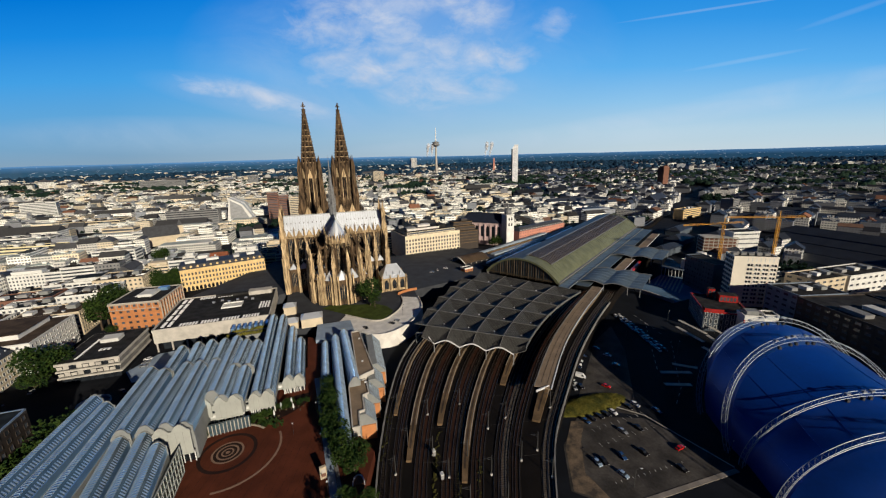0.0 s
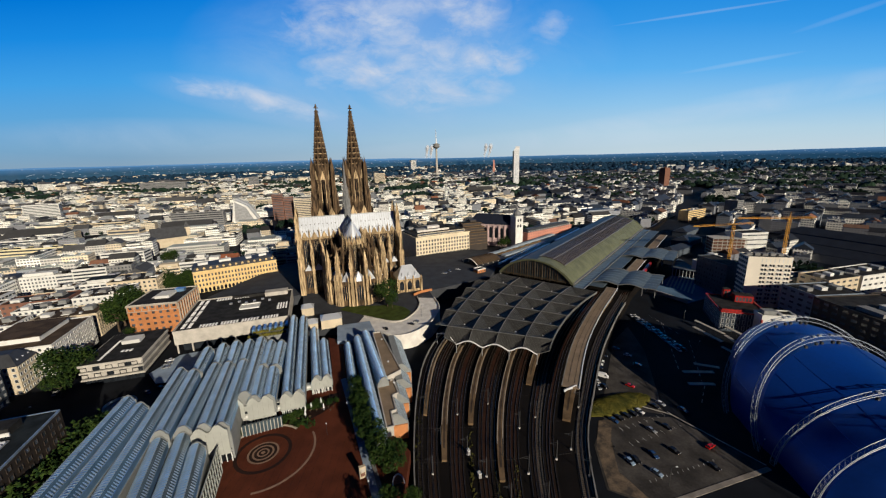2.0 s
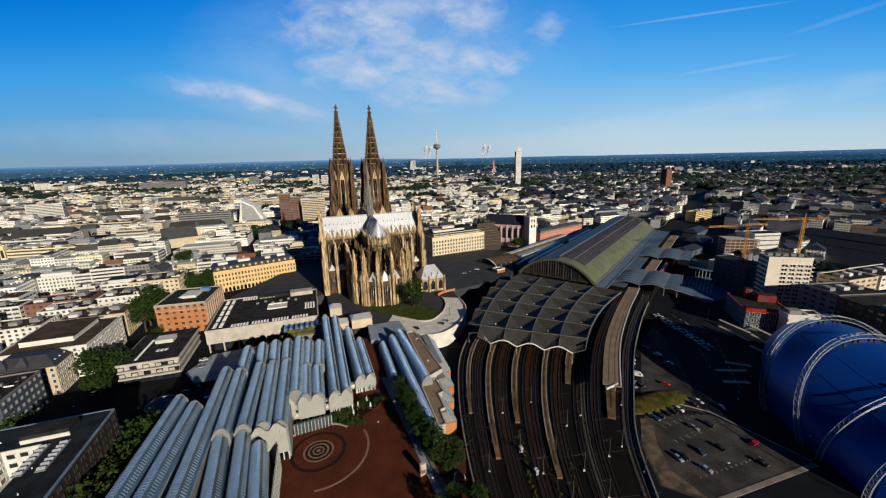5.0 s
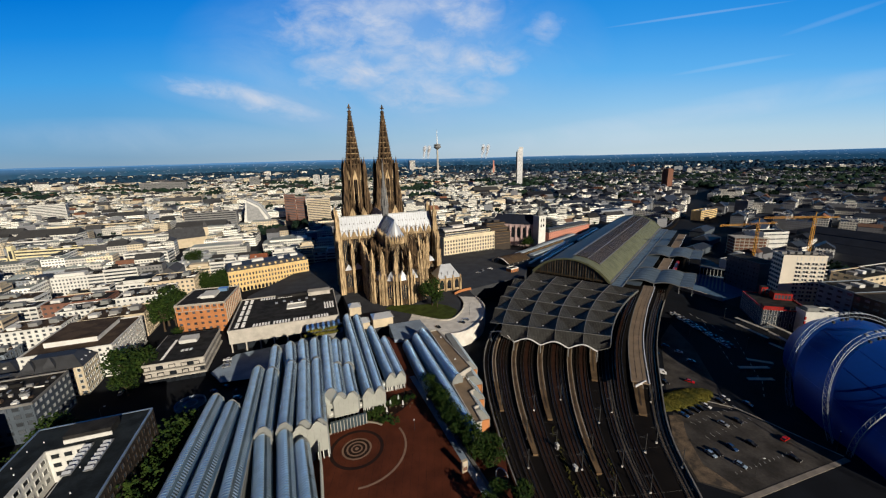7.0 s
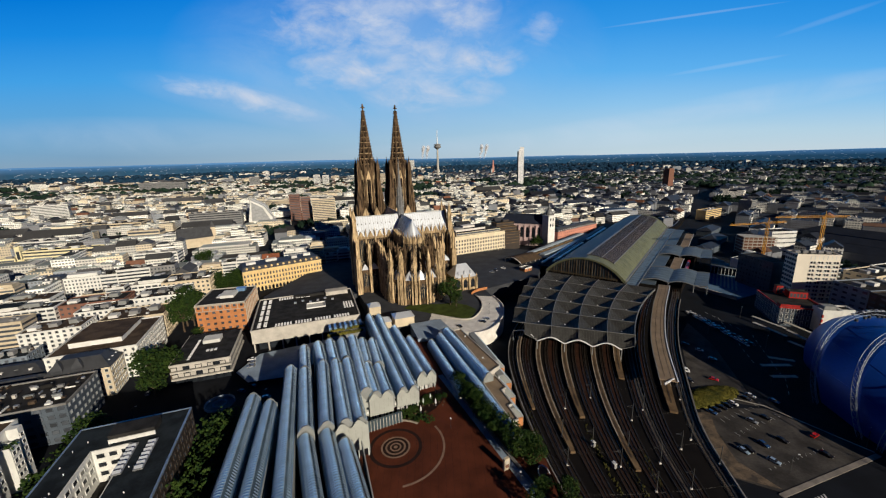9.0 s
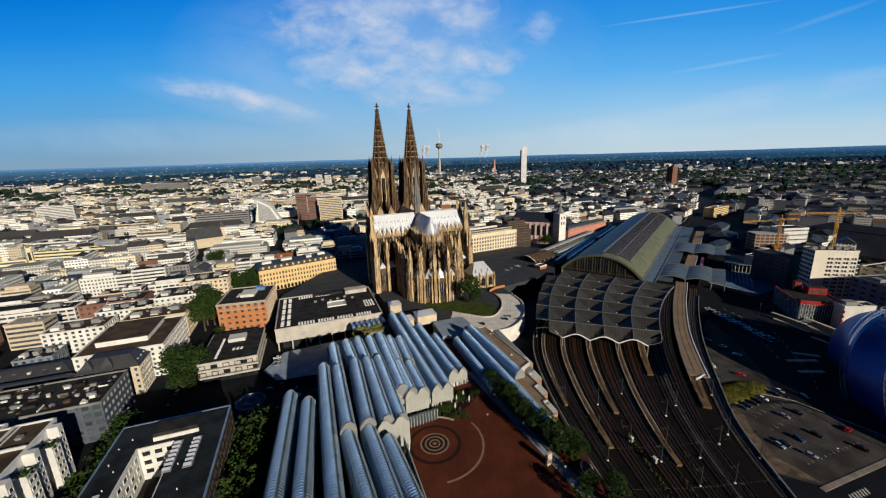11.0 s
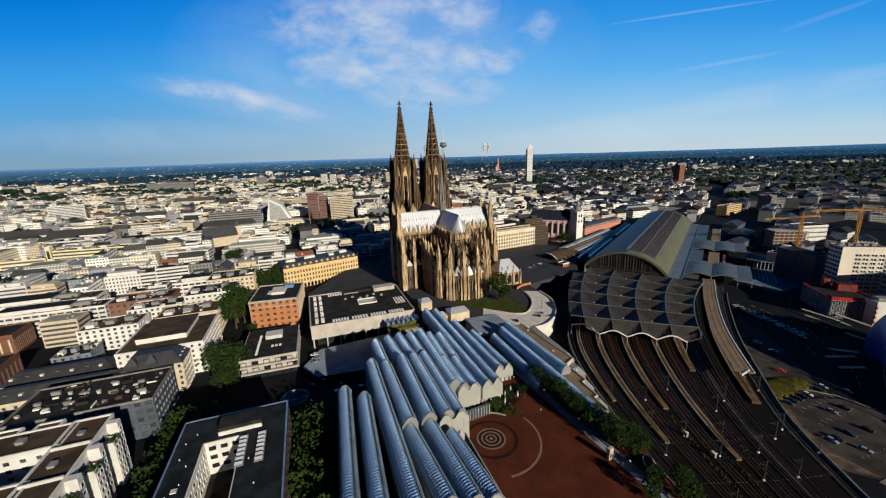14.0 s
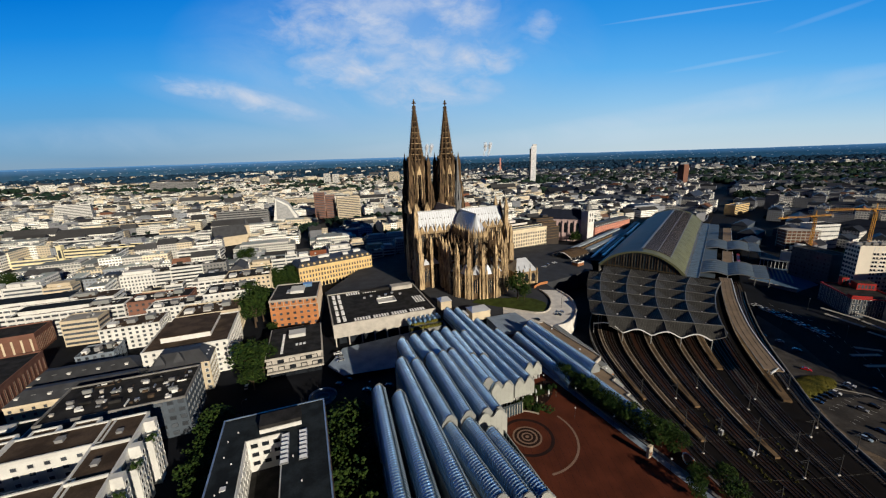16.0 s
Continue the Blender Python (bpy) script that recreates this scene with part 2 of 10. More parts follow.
HALL_SIDE = mat("dull_blue_sheet_roof", (0.085, 0.115, 0.14), 0.6, 0.1, vary=0.25, scale=0.1, fine=1.5)
BLUE_SEAM = mat("blue_membrane_seam", (0.012, 0.06, 0.42), 0.4)
BITUMEN = mat("dark_roof_felt", (0.034, 0.033, 0.032), 0.9, vary=0.55, scale=0.22, fine=2.5)
BITUMEN_BROWN = mat("brown_roof_felt", (0.090, 0.064, 0.045), 0.9, vary=0.5, scale=0.15, fine=2)
PLASTER_WHITE = mat("white_render", (0.68, 0.68, 0.65), 0.85, vary=0.14, scale=0.2, fine=2, per_object=0.10)
PLASTER_CREAM = mat("cream_render", (0.60, 0.51, 0.37), 0.85, vary=0.15, scale=0.2, fine=2, per_object=0.1)
PLASTER_YELLOW = mat("ochre_sandstone", (0.74, 0.54, 0.26), 0.85, vary=0.18, scale=0.25, fine=2)
PLASTER_GREY = mat("grey_render", (0.25, 0.25, 0.25), 0.85, vary=0.18, scale=0.2, fine=2, per_object=0.15)
CESS = mat("rusty_cess", (0.045, 0.018, 0.010), 0.95, vary=0.4, scale=0.2, fine=3, bump=0.6)
PLASTER_BROWN = mat("brown_cladding", (0.21, 0.105, 0.075), 0.8, vary=0.2, scale=0.2, fine=2, per_object=0.1)
TILE_RED = mat("red_roof_tile", (0.24, 0.085, 0.045), 0.85, vary=0.3, scale=0.3, fine=3, per_object=0.15)
SLATE = mat("slate_roof", (0.040, 0.043, 0.050), 0.6, vary=0.3, scale=0.3, fine=3, per_object=0.15)
LEAF = mat("foliage", (0.034, 0.058, 0.010), 0.8, vary=0.5, scale=0.4, fine=2, bump=0.3, per_island=0.35, spec=0.2, second=(0.009, 0.026, 0.006))
LEAF_FAR = mat("far_foliage", (0.018, 0.038, 0.024), 0.9, vary=0.5, scale=0.02, fine=0.3, per_island=0.3, spec=0.1, second=(0.007, 0.018, 0.013))
# haze over the far woods is put into this blue base colour
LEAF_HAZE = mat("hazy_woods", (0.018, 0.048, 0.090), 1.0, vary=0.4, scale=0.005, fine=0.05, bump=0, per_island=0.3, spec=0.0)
ROOF_GREEN = mat("greenish_roof_felt", (0.022, 0.029, 0.034), 0.9, vary=0.55, scale=0.2, fine=2.0)
PALE_BLUE_PAVING = mat("blue_grey_paving", (0.27, 0.34, 0.43), 0.8, vary=0.25, scale=0.15, fine=1.5)
# dark panel; also carries the shade of the office wing and transport office
OFFICE_BLUE = mat("dark_blue_grey_panel", (0.085, 0.105, 0.13), 0.75, vary=0.2, scale=0.2, fine=2)
ROSE_GREY = mat("rose_grey_render", (0.58, 0.44, 0.43), 0.85, vary=0.15, scale=0.2, fine=2)
SLATE_BLUE = mat("blue_slate", (0.012, 0.017, 0.034), 0.6, vary=0.3, scale=0.3, fine=3)
ROSE = mat("rose_render", (0.60, 0.27, 0.20), 0.85, vary=0.15, scale=0.2, fine=2)
PALE_STONE = mat("pale_granite", (0.72, 0.69, 0.64), 0.85, vary=0.18, scale=0.2, fine=2)
BANK_STONE = mat("cream_limestone", (0.76, 0.66, 0.49), 0.85, vary=0.15, scale=0.2, fine=2)
TOWER_WHITE = mat("pale_pinkish_render", (0.80, 0.74, 0.63), 0.85, vary=0.08, scale=0.1, fine=1.5)
BRONZE = mat("dark_bronze_panel", (0.045, 0.034, 0.027), 0.6, 0.2, vary=0.2, scale=0.2, fine=2)
OFFICE_PALE = mat("pale_blue_grey_panel", (0.20, 0.24, 0.29), 0.75, vary=0.2, scale=0.2, fine=2)
ARCH_STEEL = mat("dull_white_tube", (0.34, 0.39, 0.45), 0.5, 0.2, vary=0.15)
SQUARE_BLUE = mat("blue_grey_setts", (0.11, 0.19, 0.29), 0.85, vary=0.3, scale=0.06, fine=1.0)
LEMON = mat("pale_yellow_render", (0.78, 0.70, 0.44), 0.85, vary=0.12, scale=0.2, fine=2)
BARK = mat("bark", (0.09, 0.065, 0.045), 0.9, vary=0.3)
GRASS = mat("lawn", (0.055, 0.075, 0.014), 0.95, vary=0.4, scale=0.2, fine=2, bump=0.6)
GRASS_DRY = mat("dry_grass", (0.13, 0.115, 0.022), 0.95, vary=0.5, scale=0.25, fine=2, bump=0.6, second=(0.045, 0.050, 0.012))
YELLOW_PAINT = mat("yellow_crane_paint", (0.62, 0.30, 0.03), 0.5)
RED_PAINT = mat("red_paint", (0.40, 0.018, 0.014), 0.45, per_object=0.1)
WEEDS = mat("trackside_weed", (0.05, 0.048, 0.012), 0.95, vary=0.4, scale=0.3, fine=2)
RING_PALE = mat("pale_brick_paving", (0.26, 0.165, 0.115), 0.85, vary=0.2, scale=0.3, fine=4)
TAN_FELT = mat("tan_roof_felt", (0.27, 0.20, 0.135), 0.9, vary=0.22, scale=0.15, fine=2)
MAST = mat("dull_galvanised_steel", (0.07, 0.07, 0.07), 0.6, 0.3)
STEAM = mat("white_steam", (0.95, 0.92, 0.91), 1.0, vary=0.05, bump=0)
STEAM.node_tree.nodes["Principled BSDF"].inputs["Alpha"].default_value = 0.16
WHITE_LINE = mat("white_line_paint", (0.6, 0.6, 0.58), 0.8)
WINDOW = mat("window_glass", (0.075, 0.085, 0.10), 0.18, vary=0.3, scale=0.3, fine=1, bump=0, per_object=0.5, spec=0.6)


# ---- building helpers ----
class MB:
    """Collects faces for one mesh; m places what is added next."""

    def __init__(self, m=None):
        self.v, self.f, self.m = [], [], m or Matrix()

    def add(self, verts, faces):
        o = len(self.v)
        m = self.m
        self.v += [tuple(m @ Vector(p)) for p in verts]
        self.f += [tuple(i + o for i in f) for f in faces]
        return self

    def box(self, x0, x1, y0, y1, z0, z1):
        v = [(x, y, z) for z in (z0, z1) for x, y in ((x0, y0), (x1, y0), (x1, y1), (x0, y1))]
        return self.add(v, [(3, 2, 1, 0), (4, 5, 6, 7), (0, 1, 5, 4), (1, 2, 6, 5), (2, 3, 7, 6), (3, 0, 4, 7)])

    def loft(self, rings, caps=True, closed=True):
        n, v, f = len(rings[0]), [], []
        for r in rings:
            v += r
        for k in range(len(rings) - 1):
            for i in range(n if closed else n - 1):
                j = (i + 1) % n
                f.append((k * n + i, k * n + j, (k + 1) * n + j, (k + 1) * n + i))
        if caps:
            f.append(tuple(reversed(range(n))))
            f.append(tuple(range((len(rings) - 1) * n, len(rings) * n)))
        return self.add(v, f)

    def prism(self, poly, z0, z1, top=None):
        return self.loft([[(x, y, z0) for x, y in poly], [(x, y, z1) for x, y in (top or poly)]])

    def spike(self, poly, z0, apex):
        n = len(poly)
        return self.add([(x, y, z0) for x, y in poly] + [apex], [(i, (i + 1) % n, n) for i in range(n)] + [tuple(reversed(range(n)))])

    def ngon(self, n, r, cx=0, cy=0, turn=0.0):
        return [(cx + r * math.cos(turn + 2 * math.pi * i / n), cy + r * math.sin(turn + 2 * math.pi * i / n)) for i in range(n)]

    def beam(self, a, b, w=0.2, h=None):
        a, b = Vector(a), Vector(b)
        d = (b - a).normalized()
        s = d.cross(Vector((0, 0, 1)))
        s = (s if s.length > 1e-4 else Vector((1, 0, 0))).normalized() * w / 2
        u = d.cross(s).normalized() * (h or w) / 2
        return self.loft([[tuple(p + i * s + j * u) for i, j in ((-1, -1), (1, -1), (1, 1), (-1, 1))] for p in (a, b)])

    def tube(self, pts, r, n=6):
        rings = []
        pts = [Vector(p) for p in pts]
        for k, p in enumerate(pts):
            d = (pts[min(k + 1, len(pts) - 1)] - pts[max(k - 1, 0)]).normalized()
            s = d.cross(Vector((0, 0, 1)))
            s = (s if s.length > 1e-3 else Vector((1, 0, 0))).normalized()
            u = s.cross(d)
            rr = r[k] if isinstance(r, (list, tuple)) else r
            rings.append([tuple(p + rr * (math.cos(a) * s + math.sin(a) * u)) for a in (2 * math.pi * i / n for i in range(n))])
        return self.loft(rings)

    def mesh(self, name):
        me = bpy.data.meshes.new(name)
        me.from_pydata(self.v, [], self.f)
        me.update()
        return me


def part(name, mb, material, parent, label="", smooth=False):
    me = mb if isinstance(mb, bpy.types.Mesh) else mb.mesh(name)
    if not me.materials:
        me.materials.append(material)
    if smooth:
        me.polygons.foreach_set("use_smooth", [True] * len(me.polygons))
    ob = new(name, me)
    ob.parent = parent
    if label:
        ob["label"] = label
    return ob


def thing(name, label, category, m=None, group="", kind=""):
    ob = new(name)
    ob.empty_display_size = 1
    ob.matrix_basis = m or Matrix()
    return tagged(ob, label, category, group, kind)


def solid(name, mb, material, label, category, group="", kind="", smooth=False):
    ob = part(name, mb, material, None, "", smooth)
    return tagged(ob, label, category, group, kind)


def turned(x, y, z, degrees=0.0):
    return pose(x, y, z, 0, 0, degrees)


# ---- ground ----
def smooth(a, b, x):
    t = max(0.0, min(1.0, (x - a) / (b - a)))
    return t * t * (3 - 2 * t)


def ground_z(x, y):
    """Low ground by the river and behind the station, rising to the old town."""
    low = -4.0
    left = smooth(40, -60, x) if y < 340 else smooth(165, 90, x)
    rise = 75 * smooth(120, 175, x)
    return low + 6.0 * max(left, smooth(300 + rise, 420 + rise, y))


G = 18.5                                   # the town's grid, degrees
GU = Vector((math.cos(radians(G)), math.sin(radians(G)), 0))
GV = Vector((-GU.y, GU.x, 0))


def build_ground():
    mb = MB()
    xs = [-4900, -3000, -1800, -1000, -600] + list(range(-400, 401, 20)) + [600, 1000, 1800, 3000, 4900]
    ys = [-1500, -600, -300, -100] + list(range(0, 521, 20)) + [700, 1000, 1800, 3000, 4900]
    v = [(x, y, ground_z(x, y)) for y in ys for x in xs]
    n = len(xs)
    f = [(j * n + i, j * n + i + 1, (j + 1) * n + i + 1, (j + 1) * n + i) for j in range(len(ys) - 1) for i in range(n - 1)]
    mb.add(v, f)
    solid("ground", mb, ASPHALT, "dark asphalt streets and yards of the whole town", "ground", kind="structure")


build_ground()

PLATEAU = 10.0                             # the cathedral's terrace
# ---- the cathedral ----
C0 = (-92.9, 320.3)
CM = turned(*C0, PLATEAU, G)


def pinnacle(mb, x, y, z0, z1, w, tip=0.4):
    """A square shaft with a crocketed spire."""
    zs = z0 + (z1 - z0) * (1 - tip)
    mb.box(x - w / 2, x + w / 2, y - w / 2, y + w / 2, z0, zs)
    q = w * 0.62
    mb.spike([(x - q, y - q), (x + q, y - q), (x + q, y + q), (x - q, y + q)], zs, (x, y, z1))


def gable(mb, a, b, z0, h, d=0.6):
    """A steep triangular gable between two plan points."""
    a, b = Vector((*a, 0)), Vector((*b, 0))
    n = (b - a).normalized().cross(Vector((0, 0, 1))) * d / 2
    m = (a + b) / 2
    pts = []
    for s in (-1, 1):
        o = n * s
        pts += [(a.x + o.x, a.y + o.y, z0), (b.x + o.x, b.y + o.y, z0), (m.x + o.x, m.y + o.y, z0 + h)]
    mb.add(pts, [(0, 2, 1), (3, 4, 5), (0, 1, 4, 3), (1, 2, 5, 4), (2, 0, 3, 5)])


def lancet(mb, a, b, z0, z1, out=0.25):
    """A pointed window panel on the wall line from a to b, proud of it to the right of a-b."""
    a, b = Vector((*a, 0)), Vector((*b, 0))
    d = b - a
    n = d.normalized().cross(Vector((0, 0, 1))) * out
    zs = z1 - d.length * 0.8
    prof = [(0, z0), (1, z0), (1, zs), (0.85, zs + (z1 - zs) * 0.55), (0.5, z1), (0.15, zs + (z1 - zs) * 0.55), (0, zs)]
    p = [a + d * s + n for s, z in prof]
    q = [a + d * s - n for s, z in prof]
    k = len(prof)
    v = [(w.x, w.y, prof[i][1]) for i, w in enumerate(p)] + [(w.x, w.y, prof[i][1]) for i, w in enumerate(q)]
    mb.add(v, [tuple(range(k)), tuple(reversed(range(k, 2 * k)))] + [(i, i + k, (i + 1) % k + k, (i + 1) % k) for i in range(k)])


def mullions(mb, a, b, z0, z1, n=3, out=0.45, w=0.22):
    a, b = Vector((*a, 0)), Vector((*b, 0))
    d = b - a
    nn = d.normalized().cross(Vector((0, 0, 1))) * out
    for i in range(1, n):
        s = i / n
        zt = z1 - abs(s - 0.5) * d.length * 1.1
        p = a + d * s + nn
        mb.box(p.x - w / 2, p.x + w / 2, p.y - w / 2, p.y + w / 2, z0, zt)


def build_tower(cath, tx):
    """One western tower with its openwork spire, seen from z 40 up."""
    ty = 68.0
    t = MB()
    h = 11.6
    t.prism([(tx - h, ty - h), (tx + h, ty - h), (tx + h, ty + h), (tx - h, ty + h)], 0, 56)
    # corner buttresses stepping in
    for sx in (-1, 1):
        for sy in (-1, 1):
            x, y = tx + sx * h, ty + sy * h
            t.box(x - 2.2, x + 2.2, y - 2.2, y + 2.2, 0, 50)
            for ox, oy in ((-2.0, 0), (2.0, 0), (0, -2.0), (0, 2.0)):
                pinnacle(t, x + ox, y + oy, 44, 66, 1.5, 0.45)
            pinnacle(t, x - sx * 0.6, y - sy * 0.6, 50, 84, 3.4, 0.45)
    t.box(tx - h - 0.6, tx + h + 0.6, ty - h - 0.6, ty + h + 0.6, 55.2, 56.6)
    tower = part("tower", t, STONE_DARK, cath, "sooty Gothic tower with buttresses and pinnacles")
    # blind gables and windows of the square stage
    w = MB()
    g = MB()
    for k in range(4):
        a = math.pi / 2 * k
        c, s = math.cos(a), math.sin(a)
        for off in (-5.4, 5.4):
            p = [(tx + c * (off + e) + s * (h + 0.15), ty + s * (off + e) - c * (h + 0.15)) for e in (-2.7, 2.7)]
            lancet(w, p[0], p[1], 24, 52, 0.25)
            gable(g, (tx + c * (off - 4.8) + s * (h + 0.5), ty + s * (off - 4.8) - c * (h + 0.5)), (tx + c * (off + 4.8) + s * (h + 0.5), ty + s * (off + 4.8) - c * (h + 0.5)), 50, 12, 0.8)
    part("tall_window", w, VOID_SHADE, tower)
    part("gable", g, STONE, tower)
    # octagon
    o = MB()
    r0 = 8.9
    oct0 = o.ngon(8, r0, tx, ty, math.pi / 8)
    o.prism(oct0, 56, 96)
    for i in range(8):
        x, y = oct0[i]
        o.prism(o.ngon(6, 1.25, x, y), 56, 97)
        o.spike(o.ngon(6, 1.5, x, y), 97, (x, y, 108))
        a, b = oct0[i], oct0[(i + 1) % 8]
        gable(o, a, b, 93, 12.5, 0.9)
        gable(o, (a[0] * 0.98 + tx * 0.02, a[1] * 0.98 + ty * 0.02), b, 62, 9, 1.6)
        for zz in (60.5, 75.5, 92.5):
            o.beam((*a, zz), (*b, zz), 1.3, 1.0)
        for zz, hh in ((74, 92), (86, 103)):
            m = ((a[0] + b[0]) / 2, (a[1] + b[1]) / 2)
            k = 1.08
            pinnacle(o, tx + (a[0] - tx) * k, ty + (a[1] - ty) * k, zz - 8, hh - 4, 1.1, 0.5)
            pinnacle(o, tx + (m[0] - tx) * 1.04, ty + (m[1] - ty) * 1.04, zz, hh - 6, 0.6, 0.5)
    octagon = part("octagon", o, STONE_DARK, tower)
    w = MB()
    for i in range(8):
        a, b = Vector(oct0[i]), Vector(oct0[(i + 1) % 8])
        lancet(w, a.lerp(b, 0.2), a.lerp(b, 0.8), 66, 92, 0.3)
    part("belfry_opening", w, VOID_SHADE, octagon)
    # mouldings round the openings; their pale stone puts sunlit edges into the colour
    for i in range(8):
        a, b = Vector(oct0[i]), Vector(oct0[(i + 1) % 8])
        out = ((a + b) / 2 - Vector((tx, ty))).normalized() * 0.5
        g = MB()
        for f in (0.2, 0.8):
            p = a.lerp(b, f) + out
            g.box(p.x - 0.3, p.x + 0.3, p.y - 0.3, p.y + 0.3, 65, 88)
        gable(g, a.lerp(b, 0.14) + out, a.lerp(b, 0.86) + out, 88, 9, 0.7)
        part("belfry_frame", g, STONE, octagon, "pale moulded frame with a steep gable")
    # slender free corner turrets
    for sx in (-1, 1):
        for sy in (-1, 1):
            q = MB()
            x, y = tx + sx * 9.3, ty + sy * 9.3
            q.prism(q.ngon(8, 2.1, x, y), 55, 94)
            for k in range(4):
                ax, ay = x + 1.6 * math.cos(k * math.pi / 2 + 0.785), y + 1.6 * math.sin(k * math.pi / 2 + 0.785)
                pinnacle(q, ax, ay, 78, 104, 1.2, 0.3)
                pinnacle(q, ax, ay, 58, 82, 1.5, 0.35)
            for zz in (66, 78, 90):
                q.prism(q.ngon(8, 2.5, x, y), zz, zz + 0.8)
            q.spike(q.ngon(8, 2.2, x, y), 94, (x, y, 110))
            part("corner_turret", q, STONE_DARK, tower)
    # openwork spire: eight ribs with rings, crockets and a finial
    s, bright = MB(), MB()
    zb, zt, rb = 97.0, 152.6, 7.9
    for i in range(8):
        a = math.pi / 8 + i * math.pi / 4
        p0 = Vector((tx + rb * math.cos(a), ty + rb * math.sin(a), zb))
        p1 = Vector((tx + 0.45 * math.cos(a), ty + 0.45 * math.sin(a), zt))
        s.beam(p0, p1, 1.15)
        for k in range(1, 20):
            q = p0.lerp(p1, k / 20)
            d = Vector((math.cos(a), math.sin(a), 0))
            w = 0.75 - 0.012 * k
            q = q + d * 0.7
            s.spike([(q.x - w / 2, q.y - w / 2), (q.x + w / 2, q.y - w / 2), (q.x + w / 2, q.y + w / 2), (q.x - w / 2, q.y + w / 2)], q.z, (q.x + d.x * 0.9, q.y + d.y * 0.9, q.z + 1.1))
    for k in range(11):
        f = k / 11
        r, z = rb * (1 - f) + 0.45 * f, zb + (zt - zb) * f
        ring = s.ngon(8, r, tx, ty, math.pi / 8)
        for i in range(8):
            s.beam((*ring[i], z), (*ring[(i + 1) % 8], z), 0.75, 0.9)
            bright.beam((*ring[i], z + 0.7), (*ring[(i + 1) % 8], z + 0.7), 0.95, 0.45)
            if r > 1.4:
                r2, z2 = rb * (1 - f - 1 / 11) + 0.45 * (f + 1 / 11), z + (zt - zb) / 11
                n2 = s.ngon(8, r2, tx, ty, math.pi / 8)
                ma = ((n2[i][0] + n2[(i + 1) % 8][0]) / 2, (n2[i][1] + n2[(i + 1) % 8][1]) / 2, z2)
                s.beam((*ring[i], z), ma, 0.42)
                s.beam((*ring[(i + 1) % 8], z), ma, 0.42)
    # a solid black cone stands in for the shade behind the tracery
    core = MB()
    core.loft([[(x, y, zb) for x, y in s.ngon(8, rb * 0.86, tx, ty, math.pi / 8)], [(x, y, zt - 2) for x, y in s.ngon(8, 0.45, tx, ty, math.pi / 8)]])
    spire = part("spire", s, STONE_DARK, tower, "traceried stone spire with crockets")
    # the paler stone of these rings paints highlights on the spire
    tagged(part("ring_moulding", bright, STONE, spire, "pale mouldings round the spire, coloured as sunlit edges"), kind="stuff")
    part("spire_core", core, VOID_SHADE, spire, "dark solid core that stands in for the shaded hollow")
    f = MB()
    f.prism(f.ngon(8, 0.6, tx, ty), 150, 158.4)
    f.prism(f.ngon(8, 1.9, tx, ty), 151.2, 152.2)
    f.prism(f.ngon(8, 1.2, tx, ty), 156.0, 156.8)
    for a in (0, math.pi / 2):
        c, q = math.cos(a) * 1.9, math.sin(a) * 1.9
        f.beam((tx - c, ty - q, 155.0), (tx + c, ty + q, 155.0), 0.8, 1.0)
    part("finial", f, STONE_DARK, spire)
    return tower


def hip_roof(mb, x0, x1, y0, y1, z0, z1, inset):
    """A hipped roof with its ridge along the longer side."""
    if x1 - x0 >= y1 - y0:
        r = [(x0 + inset, (y0 + y1) / 2, z1), (x1 - inset, (y0 + y1) / 2, z1)]
        f = [(0, 1, 5, 4), (2, 3, 4, 5), (1, 2, 5), (3, 0, 4)]
    else:
        r = [((x0 + x1) / 2, y0 + inset, z1), ((x0 + x1) / 2, y1 - inset, z1)]
        f = [(1, 2, 5, 4), (3, 0, 4, 5), (0, 1, 4), (2, 3, 5)]
    mb.add([(x0, y0, z0), (x1, y0, z0), (x1, y1, z0), (x0, y1, z0)] + r, f + [(3, 2, 1, 0)])


APSE = -36.0


TL = 40.0                                  # half length of the transept


